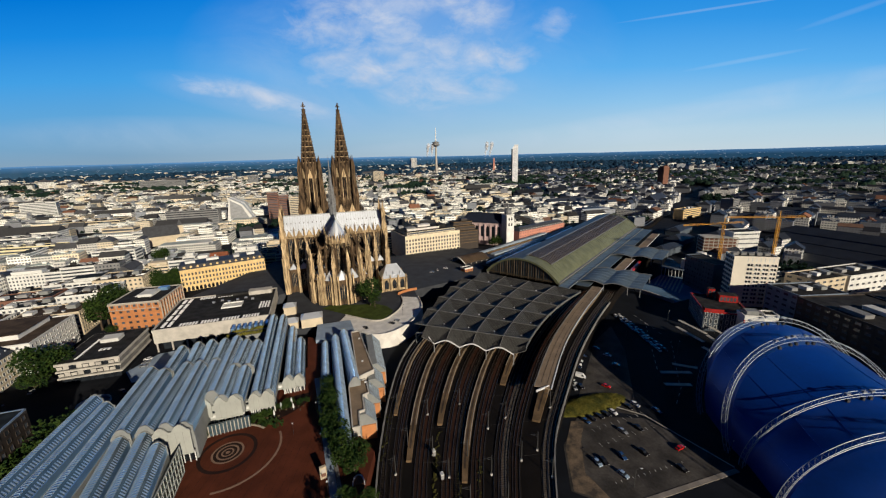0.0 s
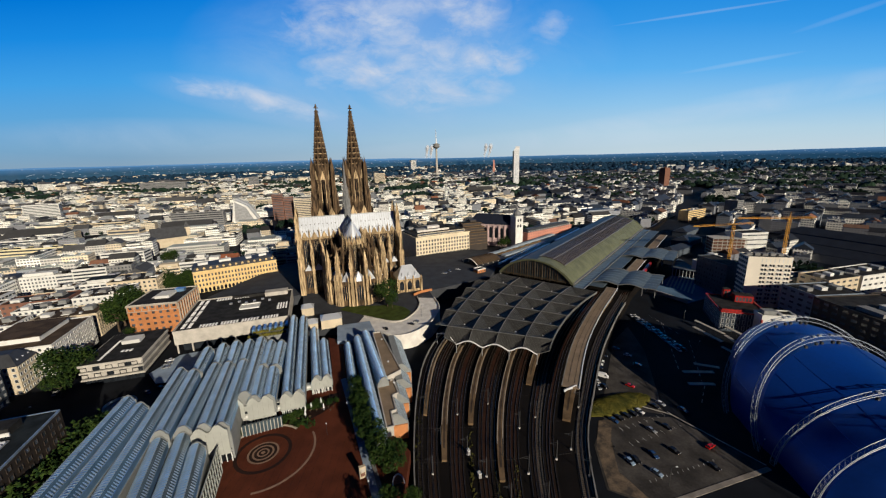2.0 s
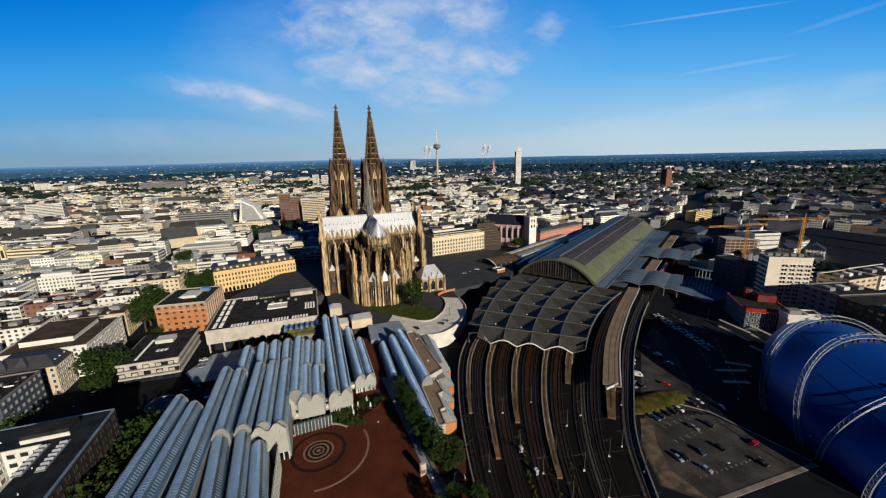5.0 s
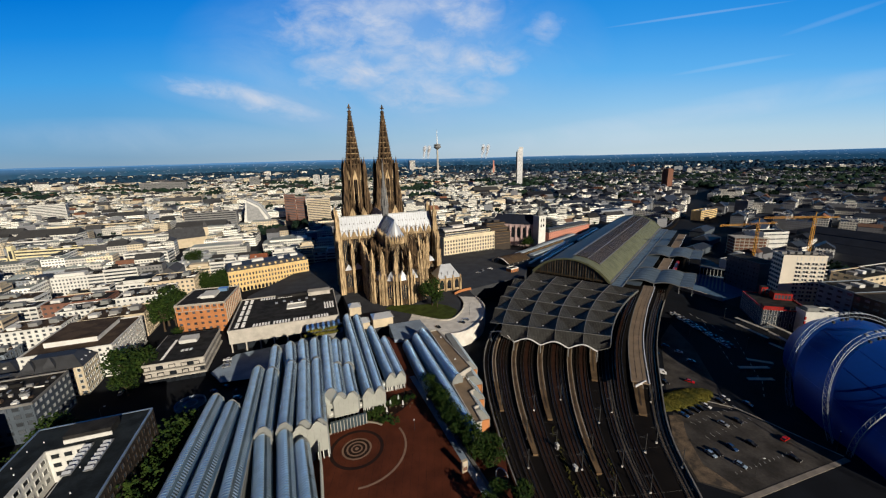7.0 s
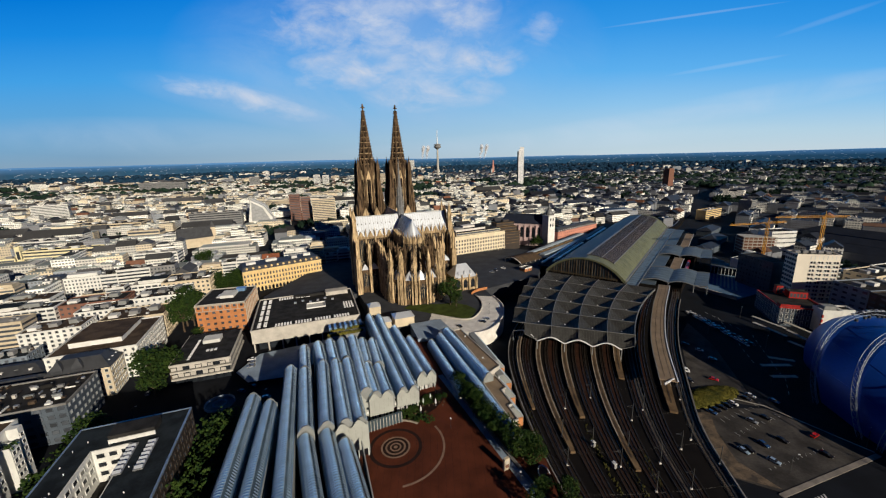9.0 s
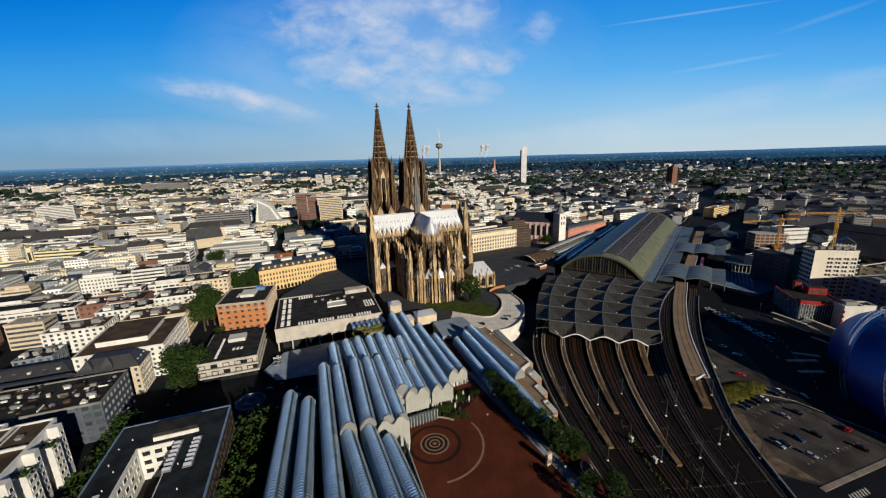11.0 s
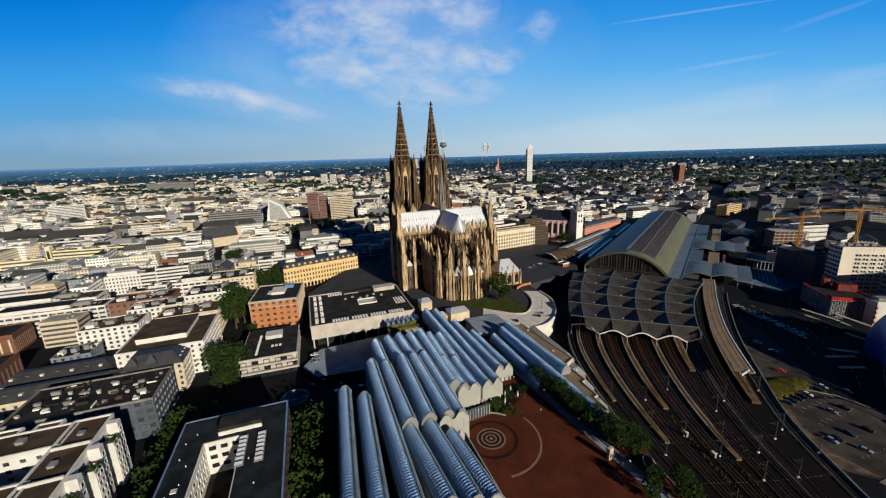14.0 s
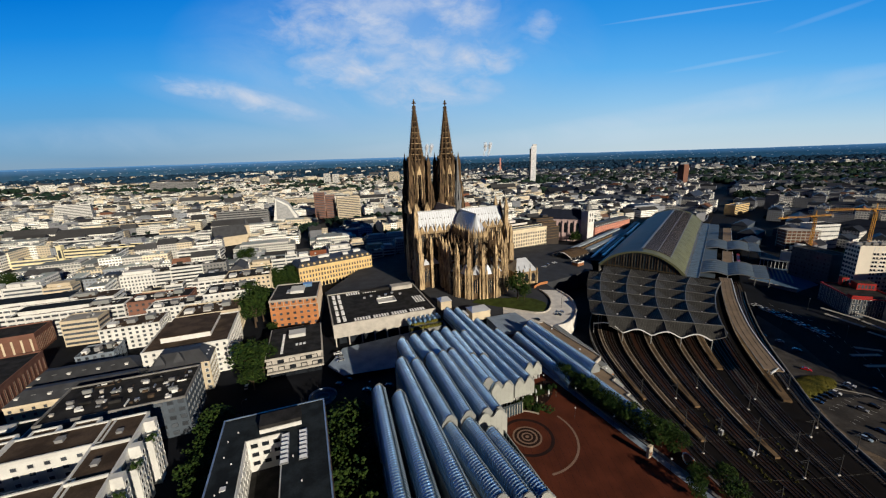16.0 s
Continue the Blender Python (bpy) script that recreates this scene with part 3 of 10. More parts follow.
def build_cathedral():
    cath = thing("cathedral", "sooty Gothic sandstone cathedral with twin spires and pale lead roof", "cathedral", CM)
    for tx in (-15.8, 15.8):
        build_tower(cath, tx)
    hw, eave, ridge = 8.2, 45.0, 60.5
    # high walls
    b = MB()
    b.box(-hw, hw, APSE, 56, 0, eave)
    apse = [(hw * math.cos(a), APSE + hw * math.sin(a)) for a in (-math.pi * k / 7 for k in range(8))]
    b.prism(list(reversed(apse)), 0, eave)
    b.box(-TL - 0.5, TL + 0.5, -hw, hw, 0, eave)
    for sx in (-1, 1):
        gable(b, (sx * (TL + 0.2), -hw * sx), (sx * (TL + 0.2), hw * sx), eave, 21, 1.2)
    high = part("high_wall", b, STONE_DARK, cath)
    # lead roofs with seams
    r = MB()
    r.add([(-hw - 0.6, APSE, eave), (hw + 0.6, APSE, eave), (hw + 0.6, 56, eave), (-hw - 0.6, 56, eave), (0, APSE, ridge), (0, 56, ridge)], [(0, 4, 5, 3), (1, 2, 5, 4), (2, 3, 5), (0, 1, 4)])
    ap = [((hw + 0.6) * math.cos(a), APSE + (hw + 0.6) * math.sin(a), eave) for a in (-math.pi * k / 7 for k in range(8))]
    r.add(ap + [(0, APSE, ridge)], [(i, i + 1, 8) for i in range(7)])
    roof = part("nave_roof", r, LEAD, cath, "pale weathered lead roof")
    r = MB()
    r.add([(-TL, -hw - 0.6, eave), (TL, -hw - 0.6, eave), (TL, hw + 0.6, eave), (-TL, hw + 0.6, eave), (-TL, 0, ridge), (TL, 0, ridge)], [(0, 1, 5, 4), (2, 3, 4, 5), (1, 2, 5), (3, 0, 4)])
    troof = part("transept_roof", r, LEAD, cath, "pale weathered lead roof")
    s = MB()
    for k in range(-19, 20):
        for sy in (-1, 1):
            s.beam((k * 2.05, sy * (hw + 0.6), eave + 0.1), (k * 2.05, 0, ridge + 0.08), 0.16, 0.22)
    s.beam((-TL, 0, ridge + 0.3), (TL, 0, ridge + 0.3), 0.5, 0.8)
    part("roof_seam", s, LEAD_SEAM, troof)
    for z, n in ((49.5, 10), (54.5, 9)):
        y = -(hw + 0.6) * (1 - (z - eave) / (ridge - eave))
        for k in range(n):
            for sx in (-1, 1):
                x = sx * (hw + 2.5 + (TL - hw - 5) * k / (n - 1))
                b = MB()
                b.add([(x - 0.35, y, z), (x + 0.35, y, z), (x + 0.35, y + 0.9, z + 0.9), (x - 0.35, y + 0.9, z + 0.9), (x, y - 0.25, z + 0.9)], [(0, 1, 4), (1, 2, 4), (2, 3, 4), (3, 0, 4)])
                part("lucarne", b, SLATE, troof)
    s = MB()
    for k in range(-17, 28):
        for sx in (-1, 1):
            s.beam((sx * (hw + 0.6), k * 2.05, eave + 0.1), (0, k * 2.05, ridge + 0.08), 0.16, 0.22)
    s.beam((0, APSE, ridge + 0.3), (0, 56, ridge + 0.3), 0.5, 0.8)
    part("roof_seam", s, LEAD_SEAM, roof)
    # gallery with gables and pinnacles along the eaves

    def eaves(a, b_, bays):
        e = MB()
        a, b_ = Vector(a), Vector(b_)
        for k in range(bays):
            p, q = a.lerp(b_, k / bays), a.lerp(b_, (k + 1) / bays)
            gable(e, p.lerp(q, 0.08), p.lerp(q, 0.92), eave - 1.5, 6.6, 0.7)
            e.beam((*p, eave - 0.5), (*q, eave - 0.5), 0.7, 1.4)
            pinnacle(e, p.x, p.y, eave - 5, eave + 8.0, 1.15, 0.5)
        pinnacle(e, b_.x, b_.y, eave - 5, eave + 8.0, 1.15, 0.5)
        part("eaves_gallery", e, STONE, cath, "pierced stone parapet with gablets and pinnacles")

    eaves((-hw - 0.7, -hw - 0.7), (-TL, -hw - 0.7), 4)
    eaves((hw + 0.7, -hw - 0.7), (TL, -hw - 0.7), 4)
    eaves((-hw - 0.7, hw + 0.7), (-TL, hw + 0.7), 4)
    eaves((hw + 0.7, hw + 0.7), (TL, hw + 0.7), 4)
    for sx in (-1, 1):
        eaves((sx * (hw + 0.7), APSE), (sx * (hw + 0.7), -hw - 0.7), 4)
        eaves((sx * (hw + 0.7), hw + 0.7), (sx * (hw + 0.7), 55), 6)
    ring = [((hw + 0.9) * math.cos(a), APSE + (hw + 0.9) * math.sin(a)) for a in (-math.pi * k / 7 for k in range(8))]
    for k in range(7):
        eaves(ring[k], ring[k + 1], 1)
    # clerestory windows
    def windows(name, spans, z0, z1, parent):
        for a, b_ in spans:
            g, m = MB(), MB()
            lancet(g, a, b_, z0, z1, 0.2)
            pane = part(name, g, GLASS_DARK, parent)
            mullions(m, a, b_, z0, z1, 4, 0.3)
            part("mullion", m, STONE, pane)

    spans = []
    for k in range(4):
        y0, y1 = APSE + k * 6.9 + 1.1, APSE + k * 6.9 + 5.9
        spans += [((hw, y0), (hw, y1)), ((-hw, y1), (-hw, y0))]
    for k in range(4):
        x0, x1 = hw + k * 7.8 + 1.5, hw + k * 7.8 + 6.3
        spans += [((x0, -hw), (x1, -hw)), ((-x1, -hw), (-x0, -hw))]
    for k in range(7):
        a, b_ = Vector(apse[k]), Vector(apse[k + 1])
        spans.append((tuple(b_.lerp(a, 0.15)), tuple(b_.lerp(a, 0.85))))
    windows("clerestory_window", spans, 22, 43, high)
    # transept fronts: flanking turrets and portal bay
    for sx in (-1, 1):
        f = MB()
        for y in (-hw - 1.5, hw + 1.5):
            f.box(sx * (TL + 1) - 2.6, sx * (TL + 1) + 2.6, y - 2.6, y + 2.6, 0, 44)
            for ox, oy in ((-2, -2), (2, -2), (2, 2), (-2, 2)):
                pinnacle(f, sx * (TL + 1) + ox, y + oy, 30, 52, 1.2, 0.5)
            pinnacle(f, sx * (TL + 1), y, 44, 70, 3.0, 0.45)
        for y in (-18.5, 18.5):
            f.box(sx * (TL + 1) - 2.0, sx * (TL + 1) + 2.0, y - 2.0, y + 2.0, 0, 30)
            pinnacle(f, sx * (TL + 1), y, 30, 48, 2.4, 0.5)
        f.box(sx * (TL + 0.5) - 0.8, sx * (TL + 0.5) + 0.8, -17, 17, 0, 19)
        for y in (-13, 0, 13):
            gable(f, (sx * (TL + 2), (y - 5) * sx), (sx * (TL + 2), (y + 5) * sx), 14, 9, 1.0)
        part("transept_front", f, STONE, cath)
    # aisles with their roofs
    a = MB()
    a.box(-22.3, 22.3, hw, 54, 0, 19.5)
    a.box(-15.2, 15.2, APSE, 0, 0, 19.5)
    a.box(-22.3, 22.3, APSE, 0, 0, 19.0)
    a.box(-TL, 36, -16.5, 16.5, 0, 19.2)
    part("aisle_wall", a, STONE_DARK, cath)

    def low_roof(x0, x1, y0, y1, z0, z1):
        a = MB()
        hip_roof(a, min(x0, x1), max(x0, x1), y0, y1, z0, z1, 3.0)
        part("aisle_roof", a, LEAD, cath)

    for sx in (-1, 1):
        for k in range(4):
            y = APSE + 3.5 + 6.9 * k
            low_roof(sx * 9, sx * 22, y - 3.2, y + 3.2, 19.0, 23.0)
            x = sx * (12 + 7.8 * k)
            low_roof(x - 3.2, x + 3.2, -16.5, -8.4, 19.2, 23.5)
            low_roof(x - 3.2, x + 3.2, 8.4, 16.5, 19.2, 23.5)
    spans = []
    for k in range(4):
        y0, y1 = APSE + 6.9 * k + 1.4, APSE + 6.9 * k + 5.4
        spans += [((22.35, y0), (22.35, y1)), ((-22.35, y1), (-22.35, y0))]
    for sx in (-1, 1):
        for k in (2, 3):
            c = sx * (hw + 3.9 + 7.8 * k)
            spans.append(((c - 2.2, -16.55), (c + 2.2, -16.55)))
    windows("aisle_window", spans, 5, 17, cath)
    # ring of seven chapels round the apse
    for k in range(7):
        t = -math.pi * (k + 0.5) / 7
        c = MB(CM.inverted() @ CM @ Matrix.Translation((0, APSE, 0)) @ Matrix.Rotation(t, 4, "Z"))
        w0, w1 = 4.9, 3.0
        plan = [(12, -w0), (19.0, -w0), (23.2, -w1), (23.2, w1), (19.0, w0), (12, w0)]
        c.prism(plan, 0, 18.0)
        c.box(23.1, 23.9, -w1 - 0.2, w1 + 0.2, 17, 18.8)
        chapel = part("chapel", c, STONE_DARK, cath)
        q = MB(c.m)
        q.spike([(x * 0.99, y * 1.0) for x, y in plan], 18.05, (18.6, 0, 25.5))
        part("chapel_roof", q, LEAD, chapel)
        q, m = MB(c.m), MB(c.m)
        for a_, b_ in (((23.25, w1 * 0.8), (23.25, -w1 * 0.8)), ((19.6, w0 - 0.25), (22.7, w1 + 0.35)), ((22.7, -w1 - 0.35), (19.6, -w0 + 0.25))):
            lancet(q, b_, a_, 4.5, 16.0, 0.22)
            mullions(m, b_, a_, 4.5, 16.0, 3, 0.3)
        pane = part("chapel_window", q, GLASS_DARK, chapel)
        part("mullion", m, STONE, pane)
    # piers and flying buttresses
    def flyer(x0, y0, x1, y1, zi, zo):
        """One sloping rib with an arched underside."""
        n = 8
        d = Vector((x1 - x0, y1 - y0, 0))
        side = Vector((-d.y, d.x, 0)).normalized() * 0.42
        for lift in (0.0, 8.5):
            rings = []
            for i in range(n + 1):
                f = i / n
                p = Vector((x0, y0, 0)) + d * f
                top = zi + lift + 1.0 - (zi - zo) * f
                low = top - 1.3 - 2.6 * (1 - math.sin(math.pi * (0.5 + 0.5 * f)))
                rings.append([tuple(p + side * q + Vector((0, 0, z))) for q, z in ((-1, low), (1, low), (1, top), (-1, top))])
            part("flying_buttress", MB().loft(rings), STONE_DARK, cath)

    def pier(x, y, dx, dy, h, top, w, dep, stone=STONE):
        """A stepped pier, deep along (dx, dy), with gabled set-offs and a pinnacle."""
        p = MB(Matrix.Translation((x, y, 0)) @ Matrix.Rotation(math.atan2(dy, dx), 4, "Z"))
        for z0, z1, f in ((0, h * 0.45, 1.0), (h * 0.45, h * 0.72, 0.84), (h * 0.72, h, 0.68)):
            e, g = dep / 2 * f, w / 2 * (0.86 + 0.14 * f)
            p.box(-dep * 0.34, e, -g, g, z0, z1)
            p.add([(e - 0.8, -g - 0.12, z1), (e + 0.22, -g - 0.12, z1), (e + 0.22, g + 0.12, z1), (e - 0.8, g + 0.12, z1), (e - 0.8, 0, z1 + w * 1.15), (e + 0.22, 0, z1 + w * 1.15)], [(0, 1, 5, 4), (2, 3, 4, 5), (1, 2, 5), (3, 0, 4), (3, 2, 1, 0)])
            for zl in (z0 + (z1 - z0) * 0.34, z0 + (z1 - z0) * 0.7):
                p.box(-dep * 0.36, e + 0.22, -g - 0.2, g + 0.2, zl, zl + 0.55)
        ob = part("buttress_pier", p, stone, cath)
        q = MB(p.m)
        pinnacle(q, 0, 0, h, top, w * 0.8, 0.55)
        for ox, oy in ((-0.5, -0.5), (0.5, -0.5), (0.5, 0.5), (-0.5, 0.5)):
            pinnacle(q, ox * w, oy * w, h - 2.5, h + (top - h) * 0.42, w * 0.30, 0.5)
        for k in range(4):
            z = h + (top - h) * (0.5 + 0.1 * k)
            r = w * (0.42 - 0.07 * k)
            q.box(-r, r, -r, r, z, z + 0.25)
        part("pinnacle", q, stone, ob)

    def bay(x, y, dx, dy):
        inner, outer = (x + dx * 7.4, y + dy * 7.4), (x + dx * 14.8, y + dy * 14.8)
        # darker stone puts the shade between the buttresses into the inner pier
        pier(*inner, dx, dy, 34, 46, 1.7, 2.4, STONE_DARK)
        pier(*outer, dx, dy, 31, 43, 2.1, 4.4)
        flyer(x, y, *inner, 32, 28.5)
        flyer(*inner, *outer, 27.5, 22.5)

    for sx in (-1, 1):
        for k in range(4):
            bay(sx * hw, APSE + 6.9 * k + 0.2, sx, 0)
        for k in range(1, 6):
            bay(sx * hw, 13 + 7.2 * k, sx, 0)
        for k in (2, 3):
            for sy in (-1, 1):
                x = sx * (hw + 7.8 * k)
                pier(x, sy * 17.4, 0, sy, 31, 44, 2.1, 3.6)
                flyer(x, sy * hw, x, sy * 17.2, 31, 27)
    for k in range(1, 7):
        t = -math.pi * k / 7
        bay(hw * math.cos(t), APSE + hw * math.sin(t), math.cos(t), math.sin(t))
    for k in range(7):
        for f in (-0.205, -0.118, 0.118, 0.205):
            t = -math.pi * (k + 0.5) / 7 + f
            r = 24.3 if abs(f) < 0.15 else 20.6
            p = MB(Matrix.Translation((r * math.cos(t), APSE + r * math.sin(t), 0)) @ Matrix.Rotation(t, 4, "Z"))
            p.box(-0.9, 0.9, -0.55, 0.55, 0, 8)
            p.box(-0.9, 0.6, -0.5, 0.5, 8, 17.2)
            pinnacle(p, 0, 0, 17.2, 24.5, 1.0, 0.55)
            part("chapel_buttress", p, STONE, cath)
    # crossing flèche
    f = MB()
    f.prism(f.ngon(8, 2.9), 55, 68)
    f.prism(f.ngon(8, 3.3), 67.5, 68.3)
    f.prism(f.ngon(8, 2.0), 68, 80)
    for i in range(8):
        a = i * math.pi / 4
        pinnacle(f, 2.9 * math.cos(a), 2.9 * math.sin(a), 66, 77, 0.55, 0.5)
        pinnacle(f, 2.1 * math.cos(a), 2.1 * math.sin(a), 76, 85, 0.4, 0.5)
    f.spike(f.ngon(8, 1.7), 80, (0, 0, 109))
    part("crossing_fleche", f, FLECHE, cath, "slim grey ridge turret with a needle spire")
    return cath


build_cathedral()


def build_sacristy():
    s = thing("sacristy", "low sandstone sacristy with a pale hipped lead roof beside the cathedral", "chapel", CM @ Matrix.Translation((41.3, -35.3, 0)) @ Matrix.Diagonal((1.08, 1.08, 1.0, 1.0)))
    b = MB()
    b.box(-9, 9, -8, 8, 0, 11)
    for x in (-9, -3, 3, 9):
        for y in (-8.3, 8.3):
            b.box(x - 0.7, x + 0.7, y - 0.8, y + 0.8, 0, 10)
            pinnacle(b, x, y, 10, 14, 0.9, 0.6)
    body = part("wall", b, STONE, s)
    r = MB()
    hip_roof(r, -9.4, 9.4, -8.4, 8.4, 11, 20.5, 5.5)
    roof = part("roof", r, LEAD, s)
    for x in (-5, 0, 5):
        d = MB()
        d.box(x - 0.6, x + 0.6, -7.2, -5, 12.5, 14)
        d.spike([(x - 0.8, -7.4), (x + 0.8, -7.4), (x + 0.8, -4.5), (x - 0.8, -4.5)], 14, (x, -5.4, 16))
        part("dormer", d, LEAD, roof)
    for x in (-6, 0, 6):
        w = MB()
        lancet(w, (x - 1.6, -8), (x + 1.6, -8), 2, 9.5, 0.2)
        part("window", w, GLASS_DARK, body)
    for y in (-4, 4):
        w = MB()
        lancet(w, (9, y - 1.6), (9, y + 1.6), 2, 9.5, 0.2)
        part("window", w, GLASS_DARK, body)


build_sacristy()


# ---- the railway ----
TRACK_Z = 4.6
LEFT_EDGE = [(150, 478), (100, 390), (52, 330), (14, 272), (-12, 228), (-23, 195), (-26, 159), (-25, 123), (-22, 95), (-16, 60), (-10, 20)]
RIGHT_EDGE = [(250, 424), (200, 362), (152, 305), (130, 274), (108, 243), (80, 199), (58, 157), (44, 127), (36, 97), (28, 60), (20, 20)]


def spline(pts, s):
    """Catmull-Rom through the points; s runs from 0 to their number less one."""
    n = len(pts) - 1
    k = min(int(s), n - 1)
    t = s - k
    p = [Vector(pts[max(0, min(n, k + d))]) for d in (-1, 0, 1, 2)]
    return 0.5 * ((2 * p[1]) + (p[2] - p[0]) * t + (2 * p[0] - 5 * p[1] + 4 * p[2] - p[3]) * t * t + (3 * p[1] - p[0] - 3 * p[2] + p[3]) * t ** 3)


def across(f, s):
    """A point of the track field: f from its left edge (0) to its right (1), s along it from the hall (0) to the river (10)."""
    return spline(LEFT_EDGE, s).lerp(spline(RIGHT_EDGE, s), f)


def strip(f, width, z0, z1, s0, s1, step=0.2, shift=0.0, taper=1.0):
    """A strip of constant width along the track field."""
    rings, s = [], s0
    while s <= s1 + 1e-6:
        c = across(f, min(s, 10))
        d = (across(f, min(s + 0.05, 10)) - across(f, min(s + 0.05, 10) - 0.1)).normalized()
        side = Vector((-d.y, d.x))
        w = width / 2 * (1 if s < s1 - 0.8 else taper + (1 - taper) * (s1 - s) / 0.8)
        a, b = c + side * (shift - w), c + side * (shift + w)
        rings.append([(a.x, a.y, z0), (a.x, a.y, z1), (b.x, b.y, z1), (b.x, b.y, z0)])
        s += step
    return MB().loft(rings)


def build_tracks():
    bed = MB()
    rings = []
    for k in range(101):
        a, b = spline(LEFT_EDGE, k / 10), spline(RIGHT_EDGE, k / 10)
        rings.append([(a.x, a.y, -6), (a.x, a.y, TRACK_Z), (b.x, b.y, TRACK_Z), (b.x, b.y, -6)])
    bed.loft(rings)
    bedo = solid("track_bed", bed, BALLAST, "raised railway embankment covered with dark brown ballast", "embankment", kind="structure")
    for f in (0.0, 1.0):
        part("parapet", strip(f, 0.5, TRACK_Z - 1, TRACK_Z + 1.0, 3.2, 10, shift=0.2 if f else -0.2), CONCRETE_GREY, bedo)
    # tracks
    for f in (0.03, 0.085, 0.115, 0.215, 0.262, 0.372, 0.42, 0.445, 0.535, 0.58, 0.665, 0.705, 0.745, 0.785, 0.945, 0.975):
        t = thing("railway_track", "rusty railway track curving on dark sleepers and ballast", "railway track", group="railway tracks")
        for side in (-0.75, 0.75):
            part("rail", strip(f, 0.16, TRACK_Z + 0.14, TRACK_Z + 0.34, 2.4, 10, 0.1, side), RAIL, t)
        sl = MB()
        s = 2.6
        while s < 9.4:
            c = across(f, s)
            d = (across(f, s + 0.05) - across(f, s - 0.05)).normalized()
            sl.m = Matrix.Translation((c.x, c.y, TRACK_Z)) @ Matrix.Rotation(math.atan2(d.y, d.x), 4, "Z")
            sl.box(-0.16, 0.16, -1.3, 1.3, 0.0, 0.16)
            s += 0.026
        tagged(part("sleeper_bed", sl, SLEEPER_PALE if f in (0.705, 0.945, 0.975) else SLEEPER, t), kind="stuff")
    # platforms that run out from under the canopy
    for f, w, s1 in ((0.055, 2.2, 6.4), (0.168, 2.7, 7.2), (0.318, 3.0, 6.6), (0.488, 2.7, 7.6), (0.625, 3.6, 5.9), (0.87, 4.6, 6.6)):
        p = thing("platform", "long curved station platform with worn brown paving and pale edges", "platform", group="platforms")
        part("slab", strip(f, w, TRACK_Z, TRACK_Z + 0.95, 2.4, s1, taper=0.7), PLATFORM, p)
        part("centre_line", strip(f, 0.7, TRACK_Z + 0.95, TRACK_Z + 1.02, 2.4, s1 - 0.2), BITUMEN_BROWN, p)
        for sd in (-1, 1):
            part("edge", strip(f, 0.35, TRACK_Z + 0.95, TRACK_Z + 1.0, 2.4, s1 - 0.5, 0.2, sd * (w / 2 - 0.25)), STONE_PALE, p)
    for f, w in ((0.238, 4.2), (0.397, 4.4), (0.557, 4.2), (0.685, 2.4), (0.765, 2.4), (0.1, 2.2), (0.96, 2.0)):
        part("cess_strip", strip(f, w, TRACK_Z, TRACK_Z + 0.1, 2.4, 9.2), CESS, bedo, "rust-brown gravel strip")
    # overhead line masts
    mast = thing("catenary_mast", "grey steel catenary mast with a cross arm beside the tracks", "mast", turned(0, 0, TRACK_Z), group="catenary masts")
    b = MB()
    b.tube([(0, 0, 0), (0, 0, 8.5)], [0.2, 0.13], 6)
    pole = part("pole", b, MAST, mast)
    b = MB()
    b.beam((-2.6, 0, 6.8), (0, 0, 7.6), 0.09)
    b.beam((-2.6, 0, 6.8), (0, 0, 6.4), 0.07)
    part("arm", b, MAST, pole)
    b = MB()
    b.box(-0.35, 0.35, -0.35, 0.35, 0, 0.6)
    part("footing", b, PALE_STONE, mast)
    spots = [(0.06, 6.3), (0.15, 6.9), (0.10, 7.4), (0.24, 6.4), (0.30, 7.1), (0.41, 6.2), (0.40, 7.5), (0.50, 7.2), (0.52, 7.9), (0.60, 6.7),
             (0.64, 7.5), (0.69, 6.5), (0.73, 7.9), (0.81, 7.3), (0.90, 7.15), (0.93, 6.3), (0.985, 7.6), (0.2, 8.2), (0.55, 8.5), (0.82, 8.4)]
    for n, (f, s) in enumerate(spots):
        c = across(f, s)
        d = (across(f, s + 0.05) - across(f, s - 0.05)).normalized()
        m = turned(c.x, c.y, TRACK_Z, math.degrees(math.atan2(d.y, d.x)) + 90)
        if n:
            copy_thing(mast, m)
        else:
            mast.matrix_basis = m
    # wires
    for s in (6.3, 6.9, 7.5, 8.1):
        a, b_ = across(0.03, s), across(0.97, s)
        w = MB()
        pts = [(a.x + (b_.x - a.x) * k / 16, a.y + (b_.y - a.y) * k / 16, TRACK_Z + 8.0 - 1.2 * math.sin(math.pi * k / 16)) for k in range(17)]
        w.tube(pts, 0.022, 4)
        solid("span_wire", w, STEEL_DARK, "thin dark span wire hung across the tracks", "wire", group="span wires")
    # line-side huts and signals
    for f, s, w in ((0.305, 7.1, 1.0), (0.36, 7.5, 1.1)):
        c = across(f, s)
        h = thing("trackside_hut", "small grey trackside equipment hut with flat roof", "hut", turned(c.x, c.y, TRACK_Z, 20), group="trackside huts")
        b = MB()
        b.box(-w / 2, w / 2, -0.8, 0.8, 0, 2.0)
        part("body", b, PLASTER_GREY, h)
        b = MB()
        b.box(-w / 2 - 0.1, w / 2 + 0.1, -0.9, 0.9, 2.0, 2.15)
        part("roof", b, PLASTER_WHITE, h)
    # weeds between the tracks
    w = MB()
    rg = random.Random(5)
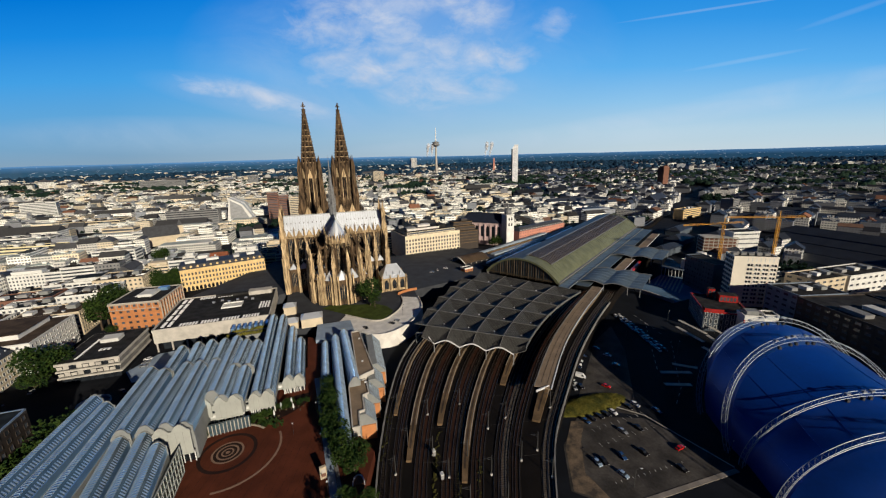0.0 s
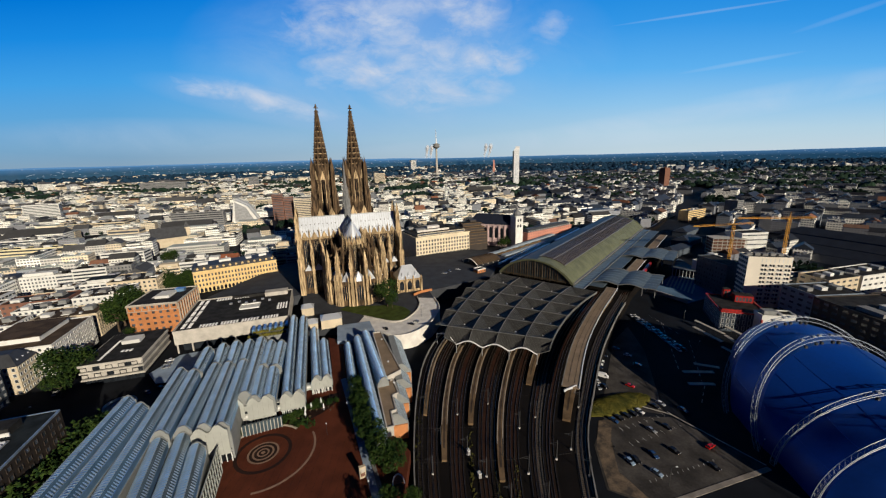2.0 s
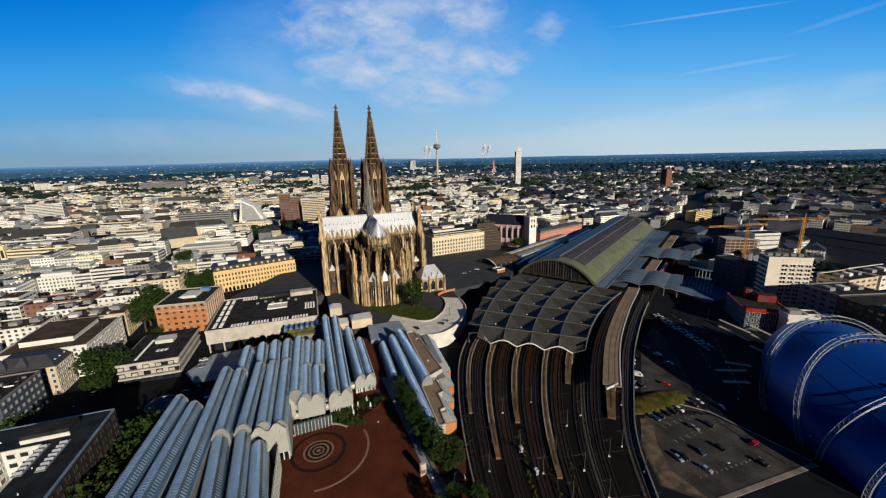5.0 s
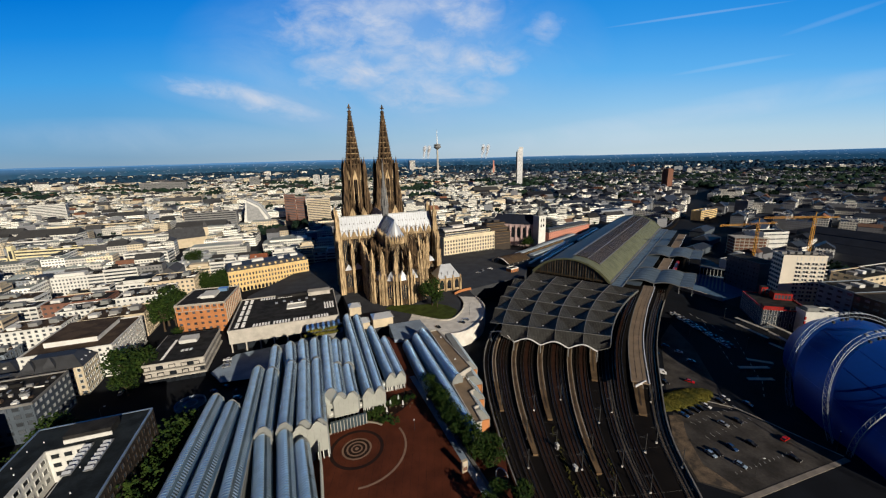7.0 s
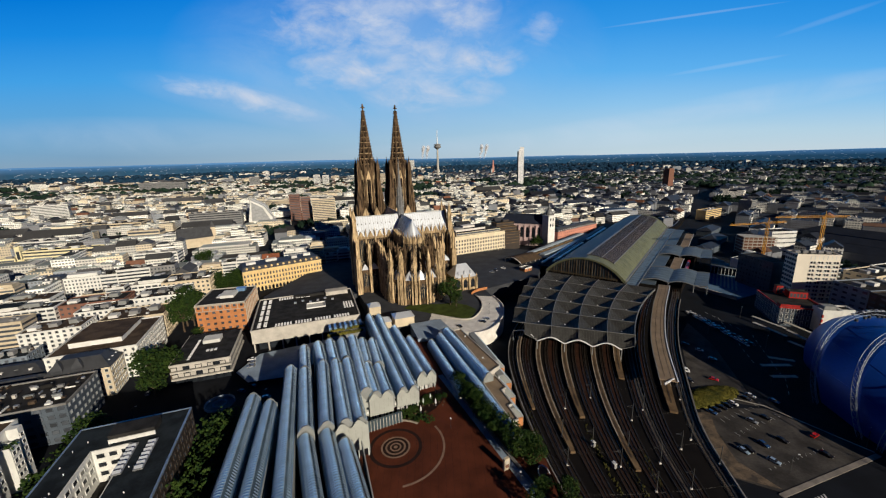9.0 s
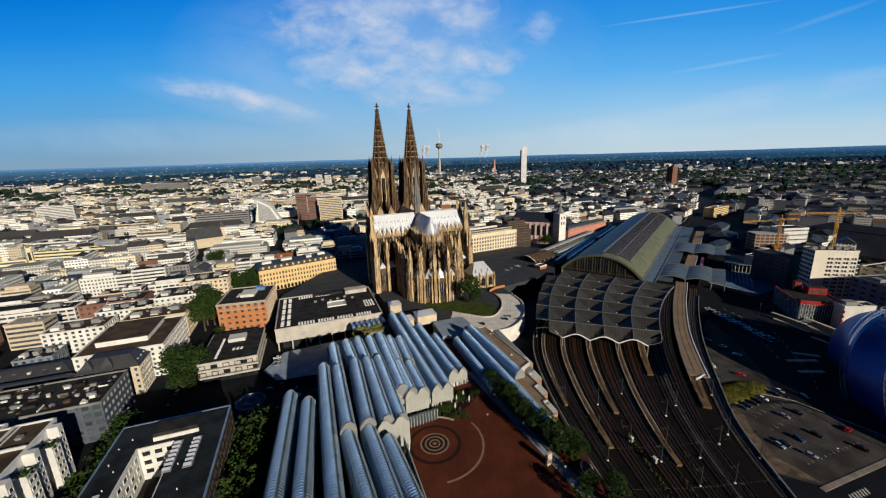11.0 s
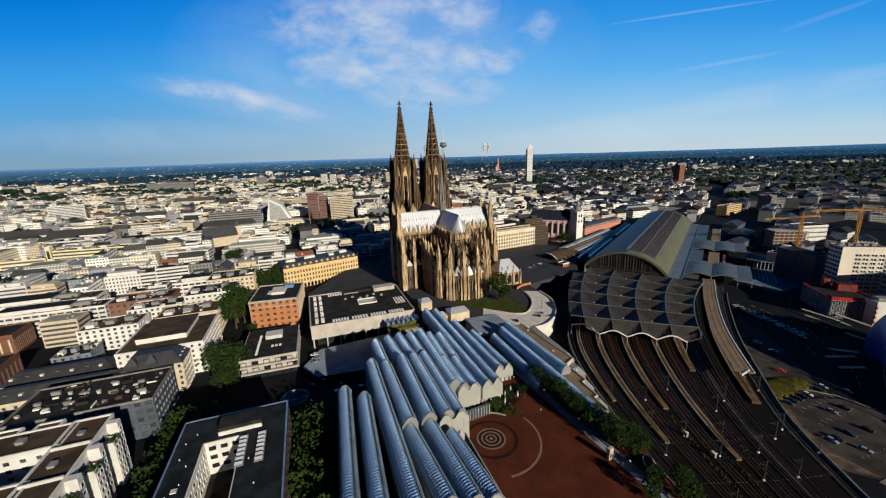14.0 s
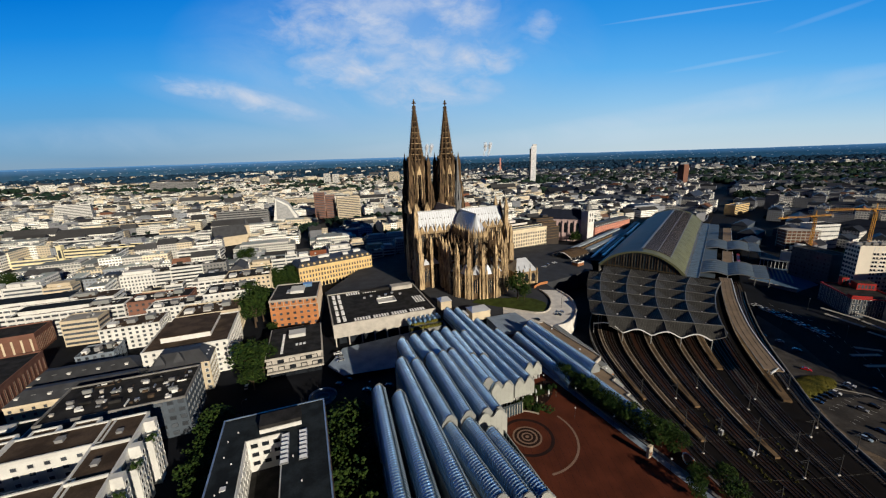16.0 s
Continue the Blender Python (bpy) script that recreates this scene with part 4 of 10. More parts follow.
    for k in range(240):
        f, s = rg.choice(((0.318, 7.2), (0.32, 7.6), (0.46, 8.0), (0.57, 7.5), (0.02, 6.8))), 0
        c = across(f[0] + rg.gauss(0, 0.008), min(9.8, f[1] + rg.gauss(0, 0.28)))
        r = rg.uniform(0.2, 0.55)
        w.spike(w.ngon(5, r, c.x, c.y, rg.random()), TRACK_Z, (c.x + rg.uniform(-0.3, 0.3), c.y, TRACK_Z + r * 1.2))
    solid("trackside_weeds", w, WEEDS, "low weeds growing between the tracks", "weeds", kind="stuff")


build_tracks()

HALL_DIR = Vector((0.609, 0.793, 0)).normalized()
HALL_FRONT = Vector((67.8, 315.0, 0))
HALL_M = Matrix.Translation((HALL_FRONT.x, HALL_FRONT.y, TRACK_Z)) @ Matrix.Rotation(math.atan2(HALL_DIR.y, HALL_DIR.x) - math.pi / 2, 4, "Z")


def build_hall():
    """The barrel-vaulted train shed."""
    hall = thing("train_shed", "long barrel-vaulted station hall with green and brown roof bands", "station hall", HALL_M)
    W, H, LEN, Z0 = 34.2, 16.0, 290.0, 7.0
    n = 28
    R = (W * W + H * H) / (2 * H)
    open_angle = math.asin(W / R)

    def prof(k):
        a = open_angle * (2 * k / n - 1)
        return (R * math.sin(a), Z0 + H - R + R * math.cos(a))

    def band(k0, k1, lift, y0=0, y1=LEN):
        ring = [(x, z + lift) for x, z in (prof(k) for k in range(k0, k1 + 1))]
        low = [(x, z - 0.5) for x, z in reversed(ring)]
        return MB().loft([[(x, y, z) for x, z in ring + low] for y in (y0, y1)])

    # the shade on the left half is put into its darker colour
    part("roof_shell", band(0, 14, 0.0), HALL_DARK, hall, "sheet-metal vault half with shade put into its dark colour")
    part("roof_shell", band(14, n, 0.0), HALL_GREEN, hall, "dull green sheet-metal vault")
    for k0, k1 in ((14, 18), (18, 22)):
        glz = part("roof_glazing", band(k0, k1, 0.4, 14, LEN - 6), HALL_BROWN, hall, "brown ribbed skylight band")
        r = MB()
        for j in range(90):
            y = 15 + j * 3.0
            pts = [prof(k) for k in range(k0, k1 + 1)]
            for (xa, za), (xb, zb) in zip(pts, pts[1:]):
                r.beam((xa, y, za + 0.5), (xb, y, zb + 0.5), 0.5, 0.3)
        part("glazing_grid", r, STEEL_DARK, glz)
    for k, w in ((13.6, 2.0), (18.0, 0.6), (22.1, 0.7)):
        x, z = prof(k)
        r = MB()
        r.beam((x, 13, z + 0.6), (x, LEN - 2, z + 0.6), w, 0.5)
        part("walkway", r, CANOPY_RIB, hall)
    sm = MB()
    for j in range(1, 48):
        y = j * 6.0
        pts = [prof(k) for k in range(22, n + 1)]
        for (xa, za), (xb, zb) in zip(pts, pts[1:]):
            sm.beam((xa, y, za + 0.06), (xb, y, zb + 0.06), 0.25, 0.15)
    part("roof_seam", sm, HALL_GREEN, hall)
    for x in (-W, W):
        w = MB()
        w.box(x - 0.5, x + 0.5, 0, LEN, 0, Z0)
        part("side_wall", w, CONCRETE_GREY, hall)
        w = MB()
        w.box(x - 1.0, x + 1.0, -0.5, LEN, Z0 - 0.4, Z0 + 0.7)
        part("gutter", w, CANOPY_RIB, hall)
    for y in (0, LEN):
        rim = MB()
        rim.loft([[(x * 0.965, y - 1.1, z - 0.9), (x * 1.01, y - 1.1, z + 0.5), (x * 1.01, y + 1.1, z + 0.6), (x * 0.965, y + 1.1, z - 0.9)] for x, z in (prof(k) for k in range(n + 1))])
        part("end_arch", rim, HALL_GREEN, hall)
        g = MB()
        pts = [(x * 0.98, z - 0.4) for x, z in (prof(k) for k in range(n + 1))]
        g.loft([[(x, y + o, z) for x, z in pts] for o in (0.5, 0.6)])
        glaz = part("end_glazing", g, GLASS_BLUE, hall, "dark glazed end screen")
        b = MB()
        for k in range(1, 30):
            x = -W + 2 * W * k / 30
            z = Z0 + H - R + math.sqrt(R * R - x * x)
            b.beam((x, y + 0.2, Z0 - 1), (x, y + 0.2, z - 0.5), 0.4 if k % 3 else 0.8)
        b.beam((-W, y + 0.2, Z0 + 0.5), (W, y + 0.2, Z0 + 0.5), 0.5, 0.8)
        part("glazing_grid", b, BRONZE_BAR, glaz)
    s = MB()
    s.box(W + 1.2, 44, -4, LEN - 4, 5.4, 6.2)
    strip_roof = part("side_roof", s, ROOF_SIDE, hall, "pale blue-grey sheet roof along the hall")
    s = MB()
    s.box(44, 55, 10, LEN - 4, 4.9, 5.6)
    part("side_roof", s, HALL_SIDE, hall, "low grey-blue flat side roof")
    b = MB()
    for j in range(46):
        b.box(W + 1.4, 43.8, 0.5 + j * 6.1, 0.8 + j * 6.1, 6.2, 6.34)
    part("roof_seam", b, HALL_SIDE, strip_roof)
    b = MB()
    b.box(43.7, 44.3, -4, LEN - 4, 6.2, 6.7)
    part("gutter", b, CANOPY_RIB, hall)
    s = MB()
    s.box(-W - 14, -W - 1, 12, LEN - 5, 6.0, 6.8)
    part("side_roof", s, BITUMEN, hall, "dark flat side roof")
    for x0, x1, y0, y1, skin in ((-13.5, -11.5, 20, 120, LEAD), (-9.5, -6.5, 40, 150, HALL_SIDE), (-5.5, -3.5, 30, 130, LEAD), (-13, -8, 135, 250, HALL_SIDE), (-6, -3.5, 150, 240, LEAD)):
        s = MB()
        s.box(-W + x0, -W + x1, y0, y1, 6.8, 8.2)
        part("roof_lantern", s, skin, hall, "long pale raised lantern on the side roof")
    # cross roofs: two vaults and a flat end bay over the outer platforms
    for y0, y1 in ((18, 62), (119, 164)):
        for x0, x1, rise in ((44.5, 63.5, 1.9), (63.5, 81.5, 1.9), (81.7, 91.0, 0.2)):
            v = MB()
            ring = [(x0 + (x1 - x0) * k / 10, 6.0 + rise * math.sin(math.pi * k / 10)) for k in range(11)]
            low = [(x, z - 0.4) for x, z in reversed(ring)]
            v.loft([[(x, y + (x - 44.5) * 0.12, z) for x, z in ring + low] for y in (y0, y1)])
            cr = part("cross_roof", v, HALL_SIDE, hall, "vaulted grey-blue sheet roof" if rise > 1 else "flat grey-blue end bay")
            for q in (0, 1):
                r = MB()
                for (xa, za), (xb, zb) in zip(ring, ring[1:]):
                    r.beam((xa, (y0, y1)[q] + (xa - 44.5) * 0.12, za + 0.1), (xb, (y0, y1)[q] + (xb - 44.5) * 0.12, zb + 0.1), 0.5, 0.6)
                part("edge_rib", r, CANOPY_RIB, cr)
            r = MB()
            for q in range(1, 6):
                yy = y0 + (y1 - y0) * q / 6
                for (xa, za), (xb, zb) in zip(ring, ring[1:]):
                    r.beam((xa, yy + (xa - 44.5) * 0.12, za + 0.06), (xb, yy + (xb - 44.5) * 0.12, zb + 0.06), 0.2, 0.15)
            part("roof_seam", r, OFFICE_PALE, cr)
        for x in (63.5, 81.6, 90.6):
            for yy in (y0 + 4, y1):
                c = MB()
                c.tube([(x, yy, 0), (x, yy, 6.0)], 0.3, 6)
                part("column", c, STEEL_GREY, hall)
    for y0, y1 in ((64, 117), (170, 262)):
        s = MB()
        s.box(59.5, 68.0, y0, y1, 5.0, 5.4)
        pr = part("platform_roof", s, TAN_FELT, hall, "pale brown flat platform roof")
        for x in (59.6, 67.9):
            e = MB()
            e.box(x - 0.2, x + 0.2, y0, y1, 5.3, 5.65)
            part("roof_edge", e, STEEL_WHITE if x > 60 else CONCRETE_GREY, pr)
        for yy in range(int(y0) + 3, int(y1), 9):
            c = MB()
            c.tube([(63.7, yy, 0), (63.7, yy, 5.0)], 0.25, 6)
            part("column", c, STEEL_GREY, hall)


ROOF_SIDE = mat("blue_grey_sheet_roof", (0.15, 0.20, 0.24), 0.55, 0.1, vary=0.25, scale=0.1, fine=1.5)
build_hall()


def build_red_train():
    """Local train waiting at the outer platform."""
    t = thing("red_train", "red local train with dark windows waiting at the platform", "train", HALL_M)
    for k in range(2):
        b = MB()
        y0, y1 = 68 + k * 25, 92 + k * 25
        ring = [(-1.4, 1.0), (1.4, 1.0), (1.4, 3.6), (0.9, 4.1), (-0.9, 4.1), (-1.4, 3.6)]
        b.loft([[(72.3 + x * q, y, 0.2 + z) for x, z in ring] for y, q in ((y0, 0.85), (y0 + 1, 1), (y1 - 1, 1), (y1, 0.85))])
        car = part("carriage", b, RED_PAINT, t)
        for j in range(8):
            b = MB()
            b.box(70.85, 70.95, y0 + 2 + j * 2.7, y0 + 3.9 + j * 2.7, 2.3, 3.2)
            part("window", b, GLASS_DARK, car)
        b = MB()
        b.box(71.9, 72.7, y0 + 9, y1 - 9, 4.28, 4.55)
        part("roof_duct", b, STEEL_GREY, car)
        for yy in (y0 + 4, y1 - 4):
            b = MB()
            b.box(71.2, 73.4, yy - 1.5, yy + 1.5, 0.1, 1.2)
            part("bogie", b, STEEL_DARK, car)


build_red_train()


def build_river_roof():
    """The free-standing curved platform roof beside the umbrella canopy."""
    r = thing("curved_platform_roof", "long curved platform roof of brown felt with a white edge", "canopy")
    part("deck", strip(0.872, 7.8, TRACK_Z + 5.6, TRACK_Z + 6.1, 2.6, 6.1, 0.1), TAN_FELT, r)
    part("white_edge", strip(0.872, 0.5, TRACK_Z + 6.05, TRACK_Z + 6.35, 2.6, 6.1, 0.1, shift=3.9), STEEL_WHITE, r, "white roof edge")
    part("kerb", strip(0.872, 0.4, TRACK_Z + 6.05, TRACK_Z + 6.3, 2.6, 6.1, 0.1, shift=-3.9), CONCRETE_GREY, r)
    for sft in (-1.4, 1.4):
        part("roof_joint", strip(0.872, 0.12, TRACK_Z + 6.09, TRACK_Z + 6.16, 2.6, 6.05, shift=sft), BITUMEN, r)
    c = across(0.872, 6.12)
    b = MB(turned(c.x, c.y, TRACK_Z, 28))
    b.box(-3.9, 3.9, -0.25, 0.25, 5.5, 6.45)
    part("end_beam", b, STEEL_WHITE, r)
    s = 2.8
    while s < 6.05:
        c = across(0.872, s)
        b = MB()
        b.tube([(c.x, c.y, TRACK_Z + 0.9), (c.x, c.y, TRACK_Z + 5.7)], 0.28, 6)
        part("column", b, STEEL_GREY, r)
        s += 0.35


build_river_roof()


def build_canopy():
    """Vaults between funnel-shaped columns; one object for each bay."""
    c00, c30, c04, c34 = (Vector(p) for p in ((0.4, 217.5), (45.0, 199.4), (37.5, 297.0), (87.5, 260.6)))

    def at(i, j):
        a, b = c00.lerp(c30, i / 3), c04.lerp(c34, i / 3)
        p = a.lerp(b, j / 4)
        bow = 2.6 * (1 - ((j - 2) / 2) ** 2)
        return p + Vector((-0.85, 0.5)) * bow

    can = thing("platform_canopy", "umbrella-vaulted station canopy of grey ribbed sheet metal", "canopy")
    Z = TRACK_Z + 9.0

    def lift(du, dv):
        """Height over the funnel: du, dv are 0 at the column and 1 at the ridges."""
        return 3.3 * max(abs(du), abs(dv))

    n = 6
    for i in range(-1, 4):
        for j in range(-1, 5):
            if i == -1 and (j > 3 or j < 0):
                continue
            mb, rb = MB(), MB()
            j0, j1 = (j - 0.5, j + 0.5) if j >= 0 else (-0.92, -0.5)
            i0, i1 = (i - 0.5, i + 0.5) if i >= 0 else (-1.0, -0.5)
            if i == 3:
                i1 = 3.42
            grid = []
            for b in range(n + 1):
                for a in range(n + 1):
                    ii, jj = i0 + (i1 - i0) * a / n, j0 + (j1 - j0) * b / n
                    du = (ii - i) * 2
                    dv = (jj - j) * 2 if j >= 0 else 1 - (-0.5 - jj) / 0.42
                    base = Z if j >= 0 else Z - 2.6 * (1 - dv)
                    p = at(ii, jj)
                    grid.append((p.x, p.y, base + lift(du, dv if j >= 0 else dv)))
            f = []
            for b in range(n):
                for a in range(n):
                    q = (b * (n + 1) + a, b * (n + 1) + a + 1, (b + 1) * (n + 1) + a + 1, (b + 1) * (n + 1) + a)
                    if (a < n / 2) == (b < n / 2):
                        f += [(q[0], q[1], q[2]), (q[0], q[2], q[3])]
                    else:
                        f += [(q[0], q[1], q[3]), (q[1], q[2], q[3])]
            mb.add(grid, f)
            bay = part("canopy_bay", mb, CANOPY, can)
            m = n + 1
            for e in ([k for k in range(m)], [k * m + n for k in range(m)]):
                for p, q in zip(e, e[1:]):
                    rb.beam(Vector(grid[p]) + Vector((0, 0, 0.15)), Vector(grid[q]) + Vector((0, 0, 0.15)), 0.24, 0.3)
            part("edge_rib", rb, CANOPY_RIB, bay)
            rb = MB()
            for a in range(n):
                for half in (0.0, 0.33, 0.67):
                    for b in range(n):
                        lo = Vector(grid[b * m + a]).lerp(Vector(grid[b * m + a + 1]), half)
                        hi = Vector(grid[(b + 1) * m + a]).lerp(Vector(grid[(b + 1) * m + a + 1]), half)
                        rb.beam(lo + Vector((0, 0, 0.08)), hi + Vector((0, 0, 0.08)), 0.10, 0.1)
            tagged(part("sheet_ribs", rb, SHEET_RIB, bay), kind="stuff")
            if j >= 0 and i >= 0:
                p = at(i, j)
                d = MB()
                d.prism(d.ngon(8, 0.5, p.x, p.y), Z - 0.1, Z + 0.55)
                part("drain_cap", d, STEEL_WHITE, bay)
                d = MB()
                d.tube([(p.x, p.y, TRACK_Z), (p.x, p.y, Z)], 0.4, 6)
                part("column", d, STEEL_GREY, can)
    for i in range(-1, 4):
        p = at(max(i, -0.95), -0.92 if i >= 0 else -0.5)
        z = Z - 2.6
        d = MB()
        d.tube([(p.x, p.y, TRACK_Z), (p.x, p.y, z)], 0.3, 6)
        part("column", d, STEEL_GREY, can)
        if i < 3:
            d = MB()
            a0, a1 = max(i, -0.95), i + 1
            pts = []
            for k in range(13):
                q = at(a0 + (a1 - a0) * k / 12, -0.93 if i >= 0 else -0.5 - 0.43 * k / 12)
                pts.append((q.x, q.y, z + 3.0 * math.sin(math.pi * k / 12) ** 1.3))
            for a, b in zip(pts, pts[1:]):
                d.beam(a, b, 0.45, 0.6)
            part("front_arch", d, STEEL_WHITE, can, "white steel front arch")
    d = MB()
    pts = [(*at(3.43, -0.92 + 5.4 * k / 24), Z + 2.4) for k in range(25)]
    for a, b in zip(pts, pts[1:]):
        d.beam(a, b, 0.5, 0.7)
    part("edge_beam", d, CANOPY_RIB, can)


build_canopy()


# ---- the museum with shed roofs ----
PLAZA = 9.5


def shed_roof(ax, ay, bx, by, z, low=-3.0, w=5.2, seam=1.05, glazed=True):
    """One roof row from the near end a to the far end b: rounded back, slope with louvres on the right, standing seams, walls below."""
    L = math.hypot(bx - ax, by - ay)
    deg = math.degrees(math.atan2(-(bx - ax), by - ay))
    t = thing("shed_roof", "long zinc-clad museum roof row with rounded back and standing seams", "roof row", turned(ax, ay, z, deg), group="museum roof rows")
    h = 3.3
    prof = [(-w / 2, -2.4), (-w / 2, 0.2)] + [(-w / 2 + w * 0.55 * (1 - math.cos(a)), 0.2 + h * math.sin(a)) for a in (radians(22), radians(45), radians(68), radians(88))] + [(w * 0.16, 0.1 + h), (w / 2, 0.9), (w / 2, -2.4)]
    shell = part("roof_shell", MB().loft([[(x, y, zz) for x, zz in prof] for y in (0, L)]), ZINC, t)
    s = MB()
    k = 0.4
    while k < L:
        for (xa, za), (xb, zb) in zip(prof[1:6], prof[2:7]):
            s.beam((xa, k, za + 0.06), (xb, k, zb + 0.06), 0.14, 0.24)
        k += seam
    tagged(part("standing_seams", s, ZINC_SEAM, shell), kind="stuff")
    (xa, za), (xb, zb) = prof[6], prof[7]
    if glazed:
        g = MB()
        g.loft([[(xa + 0.25, y, za - 0.05), (xb - 0.1, y, zb + 0.25), (xb + 0.15, y, zb + 0.4), (xa + 0.45, y, za + 0.12)] for y in (0.4, L - 0.4)])
        part("skylight", g, GLASS_BLUE, shell)
    s = MB()
    k = 0.5
    while k < L - 0.4:
        s.beam((xa + 0.1, k, za + 0.2), (xb + 0.1, k, zb + 0.45), 0.42, 0.3)
        k += seam
    tagged(part("louvres", s, ZINC_SEAM, shell), kind="stuff")
    for y in (-0.4, L + 0.05):
        e = MB()
        pe = [(-w / 2 - 0.3, -2.5), (-w / 2 - 0.3, 0.9), (-w * 0.36, 2.2), (-w * 0.16, 3.6), (w * 0.12, 4.0), (w * 0.3, 3.3), (w * 0.42, 2.0), (w / 2 + 0.3, 1.5), (w / 2 + 0.3, -2.5)]
        e.loft([[(x, yy, zz) for x, zz in pe] for yy in (y, y + 0.35)])
        part("end_wall", e, ZINC_WALL, t, "pale metal end wall with an ogee top")
    b = MB()
    cafe = ax > -92 and 125 < ay < 160 and glazed
    b.box(-w / 2 - 0.35, w / 2 + 0.35, 0.1, L - 0.1, PLAZA + 4.4 - z if cafe else low, -1.6)
    part("wall", b, ZINC_WALL, t)
    if cafe:
        b = MB()
        b.box(-w / 2 - 0.3, w / 2 + 0.3, 3.6, L - 0.2, PLAZA - 2 - z, PLAZA + 4.4 - z)
        part("glass_front", b, GLASS_DARK, t, "dark glazed recessed ground floor")
        for x in (-w / 2 + 0.4, 0, w / 2 - 0.4):
            b = MB()
            b.box(x - 0.22, x + 0.22, 0.5, 0.94, PLAZA - z, PLAZA + 4.4 - z)
            part("post", b, PLASTER_WHITE, t)
    return t


for row in (
    (-122.5, 66.0, -139.0, 131.0, 23.5, -26), (-114.4, 66.0, -130.5, 126.5, 23.5, -26), (-106.0, 72.0, -131.5, 151.5, 23.5, -24),
    (-99.0, 80.0, -111.5, 109.5, 21.5, -22), (-91.8, 80.0, -104.6, 111.5, 21.5, -22), (-86.2, 81.0, -97.4, 107.5, 20.5, -18),
    (-111.5, 110.5, -124.8, 150.0, 23.5, -22), (-125.6, 152.5, -133.0, 174.0, 22.0, -22),
    (-104.8, 112.5, -118.0, 155.0, 23.5, -22), (-119.0, 157.5, -127.0, 177.5, 22.0, -22),
    (-98.3, 113.5, -112.5, 156.0, 23.5, -20), (-113.4, 158.0, -121.5, 180.0, 22.0, -22),
    (-93.6, 116.0, -108.0, 160.0, 22.0, -14), (-109.0, 162.0, -115.8, 182.0, 21.5, -20),
    (-94.6, 134.5, -110.5, 184.0, 22.0, -18),
    (-90.7, 134.3, -98.6, 158.0, 20.2, -13), (-98.4, 160.0, -105.6, 184.5, 19.6, -18),
    (-86.0, 135.9, -93.5, 158.5, 19.4, -12), (-93.2, 160.5, -100.4, 185.0, 19.0, -18),
):
    shed_roof(*row)
for row in ((-80.1, 140.3, -108.0, 222.0, 17.6, -12), (-75.6, 142.1, -101.8, 222.0, 17.3, -10), (-72.2, 155.3, -90.6, 208.0, 15.6, -8), (-68.0, 156.9, -80.8, 194.0, 15.2, -8)):
    shed_roof(*row, w=4.5)
for row in ((-53.3, 148.5, -68.2, 197.2, 10.7, -8), (-35.8, 115.5, -63.0, 199.5, 13.7, -8), (-41.1, 153.8, -59.3, 204.5, 14.7, -8)):
    shed_roof(*row, w=4.6, glazed=False)


def facade_slab(ax, ay, bx, by, z0, z1):
    """A pale end wall that closes two roof rows, with two ogee humps on top and a window strip beside it."""
    t = thing("facade_slab", "pale metal-clad end wall with a double ogee top over the terrace", "facade", group="museum end walls")
    L = math.hypot(bx - ax, by - ay)
    hump = [(0.0, -2.4), (0.05, -1.7), (0.12, -0.5), (0.19, 0.0), (0.27, -0.1), (0.34, -0.9), (0.42, -2.2), (0.5, -2.7)]
    top = hump[:-1] + [(f + 0.5, z) for f, z in hump]
    prof = [(0.0, z0)] + [(f * L, z1 + z) for f, z in top] + [(L, z0)]
    m = Matrix.Translation((ax, ay, 0)) @ Matrix.Rotation(math.atan2(by - ay, bx - ax), 4, "Z")
    b = MB(m)
    n = len(prof)
    b.add([(x, y, z) for y in (-0.75, -0.25) for x, z in prof], [tuple(range(n)), tuple(reversed(range(n, 2 * n)))] + [(i, i + n, (i + 1) % n + n, (i + 1) % n) for i in range(n)])
    wall = part("wall", b, SLAB, t)
    b = MB(m)
    b.box(-2.2, -0.02, 0.6, 2.6, z0 - 0.4, z1 - 4.0)
    bay = part("side_bay", b, SLAB, t)
    for z in (z0 + 0.6, z0 + 2.6):
        if z + 1.2 < z1 - 4.0:
            b = MB(m)
            b.box(-2.0, -0.25, 0.52, 0.6, z, z + 1.1)
            part("window", b, GLASS_DARK if z > z0 + 1 else PLASTER_WHITE, bay)
    for k in range(1, 5):
        b = MB(m)
        b.box(L * k / 5 - 0.02, L * k / 5 + 0.02, -0.765, -0.745, z0, z1 - 3.0)
        part("panel_joint", b, CONCRETE_GREY, wall)
    # glazed ground floor below, between white posts
    b = MB(m)
    b.box(0.2, L - 0.2, 1.4, 1.6, PLAZA, z0 + 0.3)
    glass = part("glass_front", b, GLASS_DARK, t, "dark glazed ground floor")
    for k in range(7):
        b = MB(m)
        x = 0.3 + (L - 0.6) * k / 6
        b.box(x - 0.16, x + 0.16, 0.6, 0.92, PLAZA, z0 + 0.2)
        part("post", b, PLASTER_WHITE, glass)


SLAB = mat("pale_green_grey_cladding", (0.36, 0.37, 0.34), 0.75, 0.0, vary=0.12, scale=0.15, fine=1.0)
for slab in ((-82.6, 139.1, -73.3, 142.4, 12.8, 20.9), (-93.3, 133.2, -83.9, 136.4, 13.2, 23.2), (-74.6, 154.1, -65.8, 157.1, 12.6, 18.9), (-102.4, 131.2, -94.8, 133.8, 14.4, 23.6), (-101.4, 111.4, -90.6, 115.1, 14.0, 26.4), (-94.8, 78.4, -83.4, 81.9, 12.0, 24.6)):
    facade_slab(*slab)


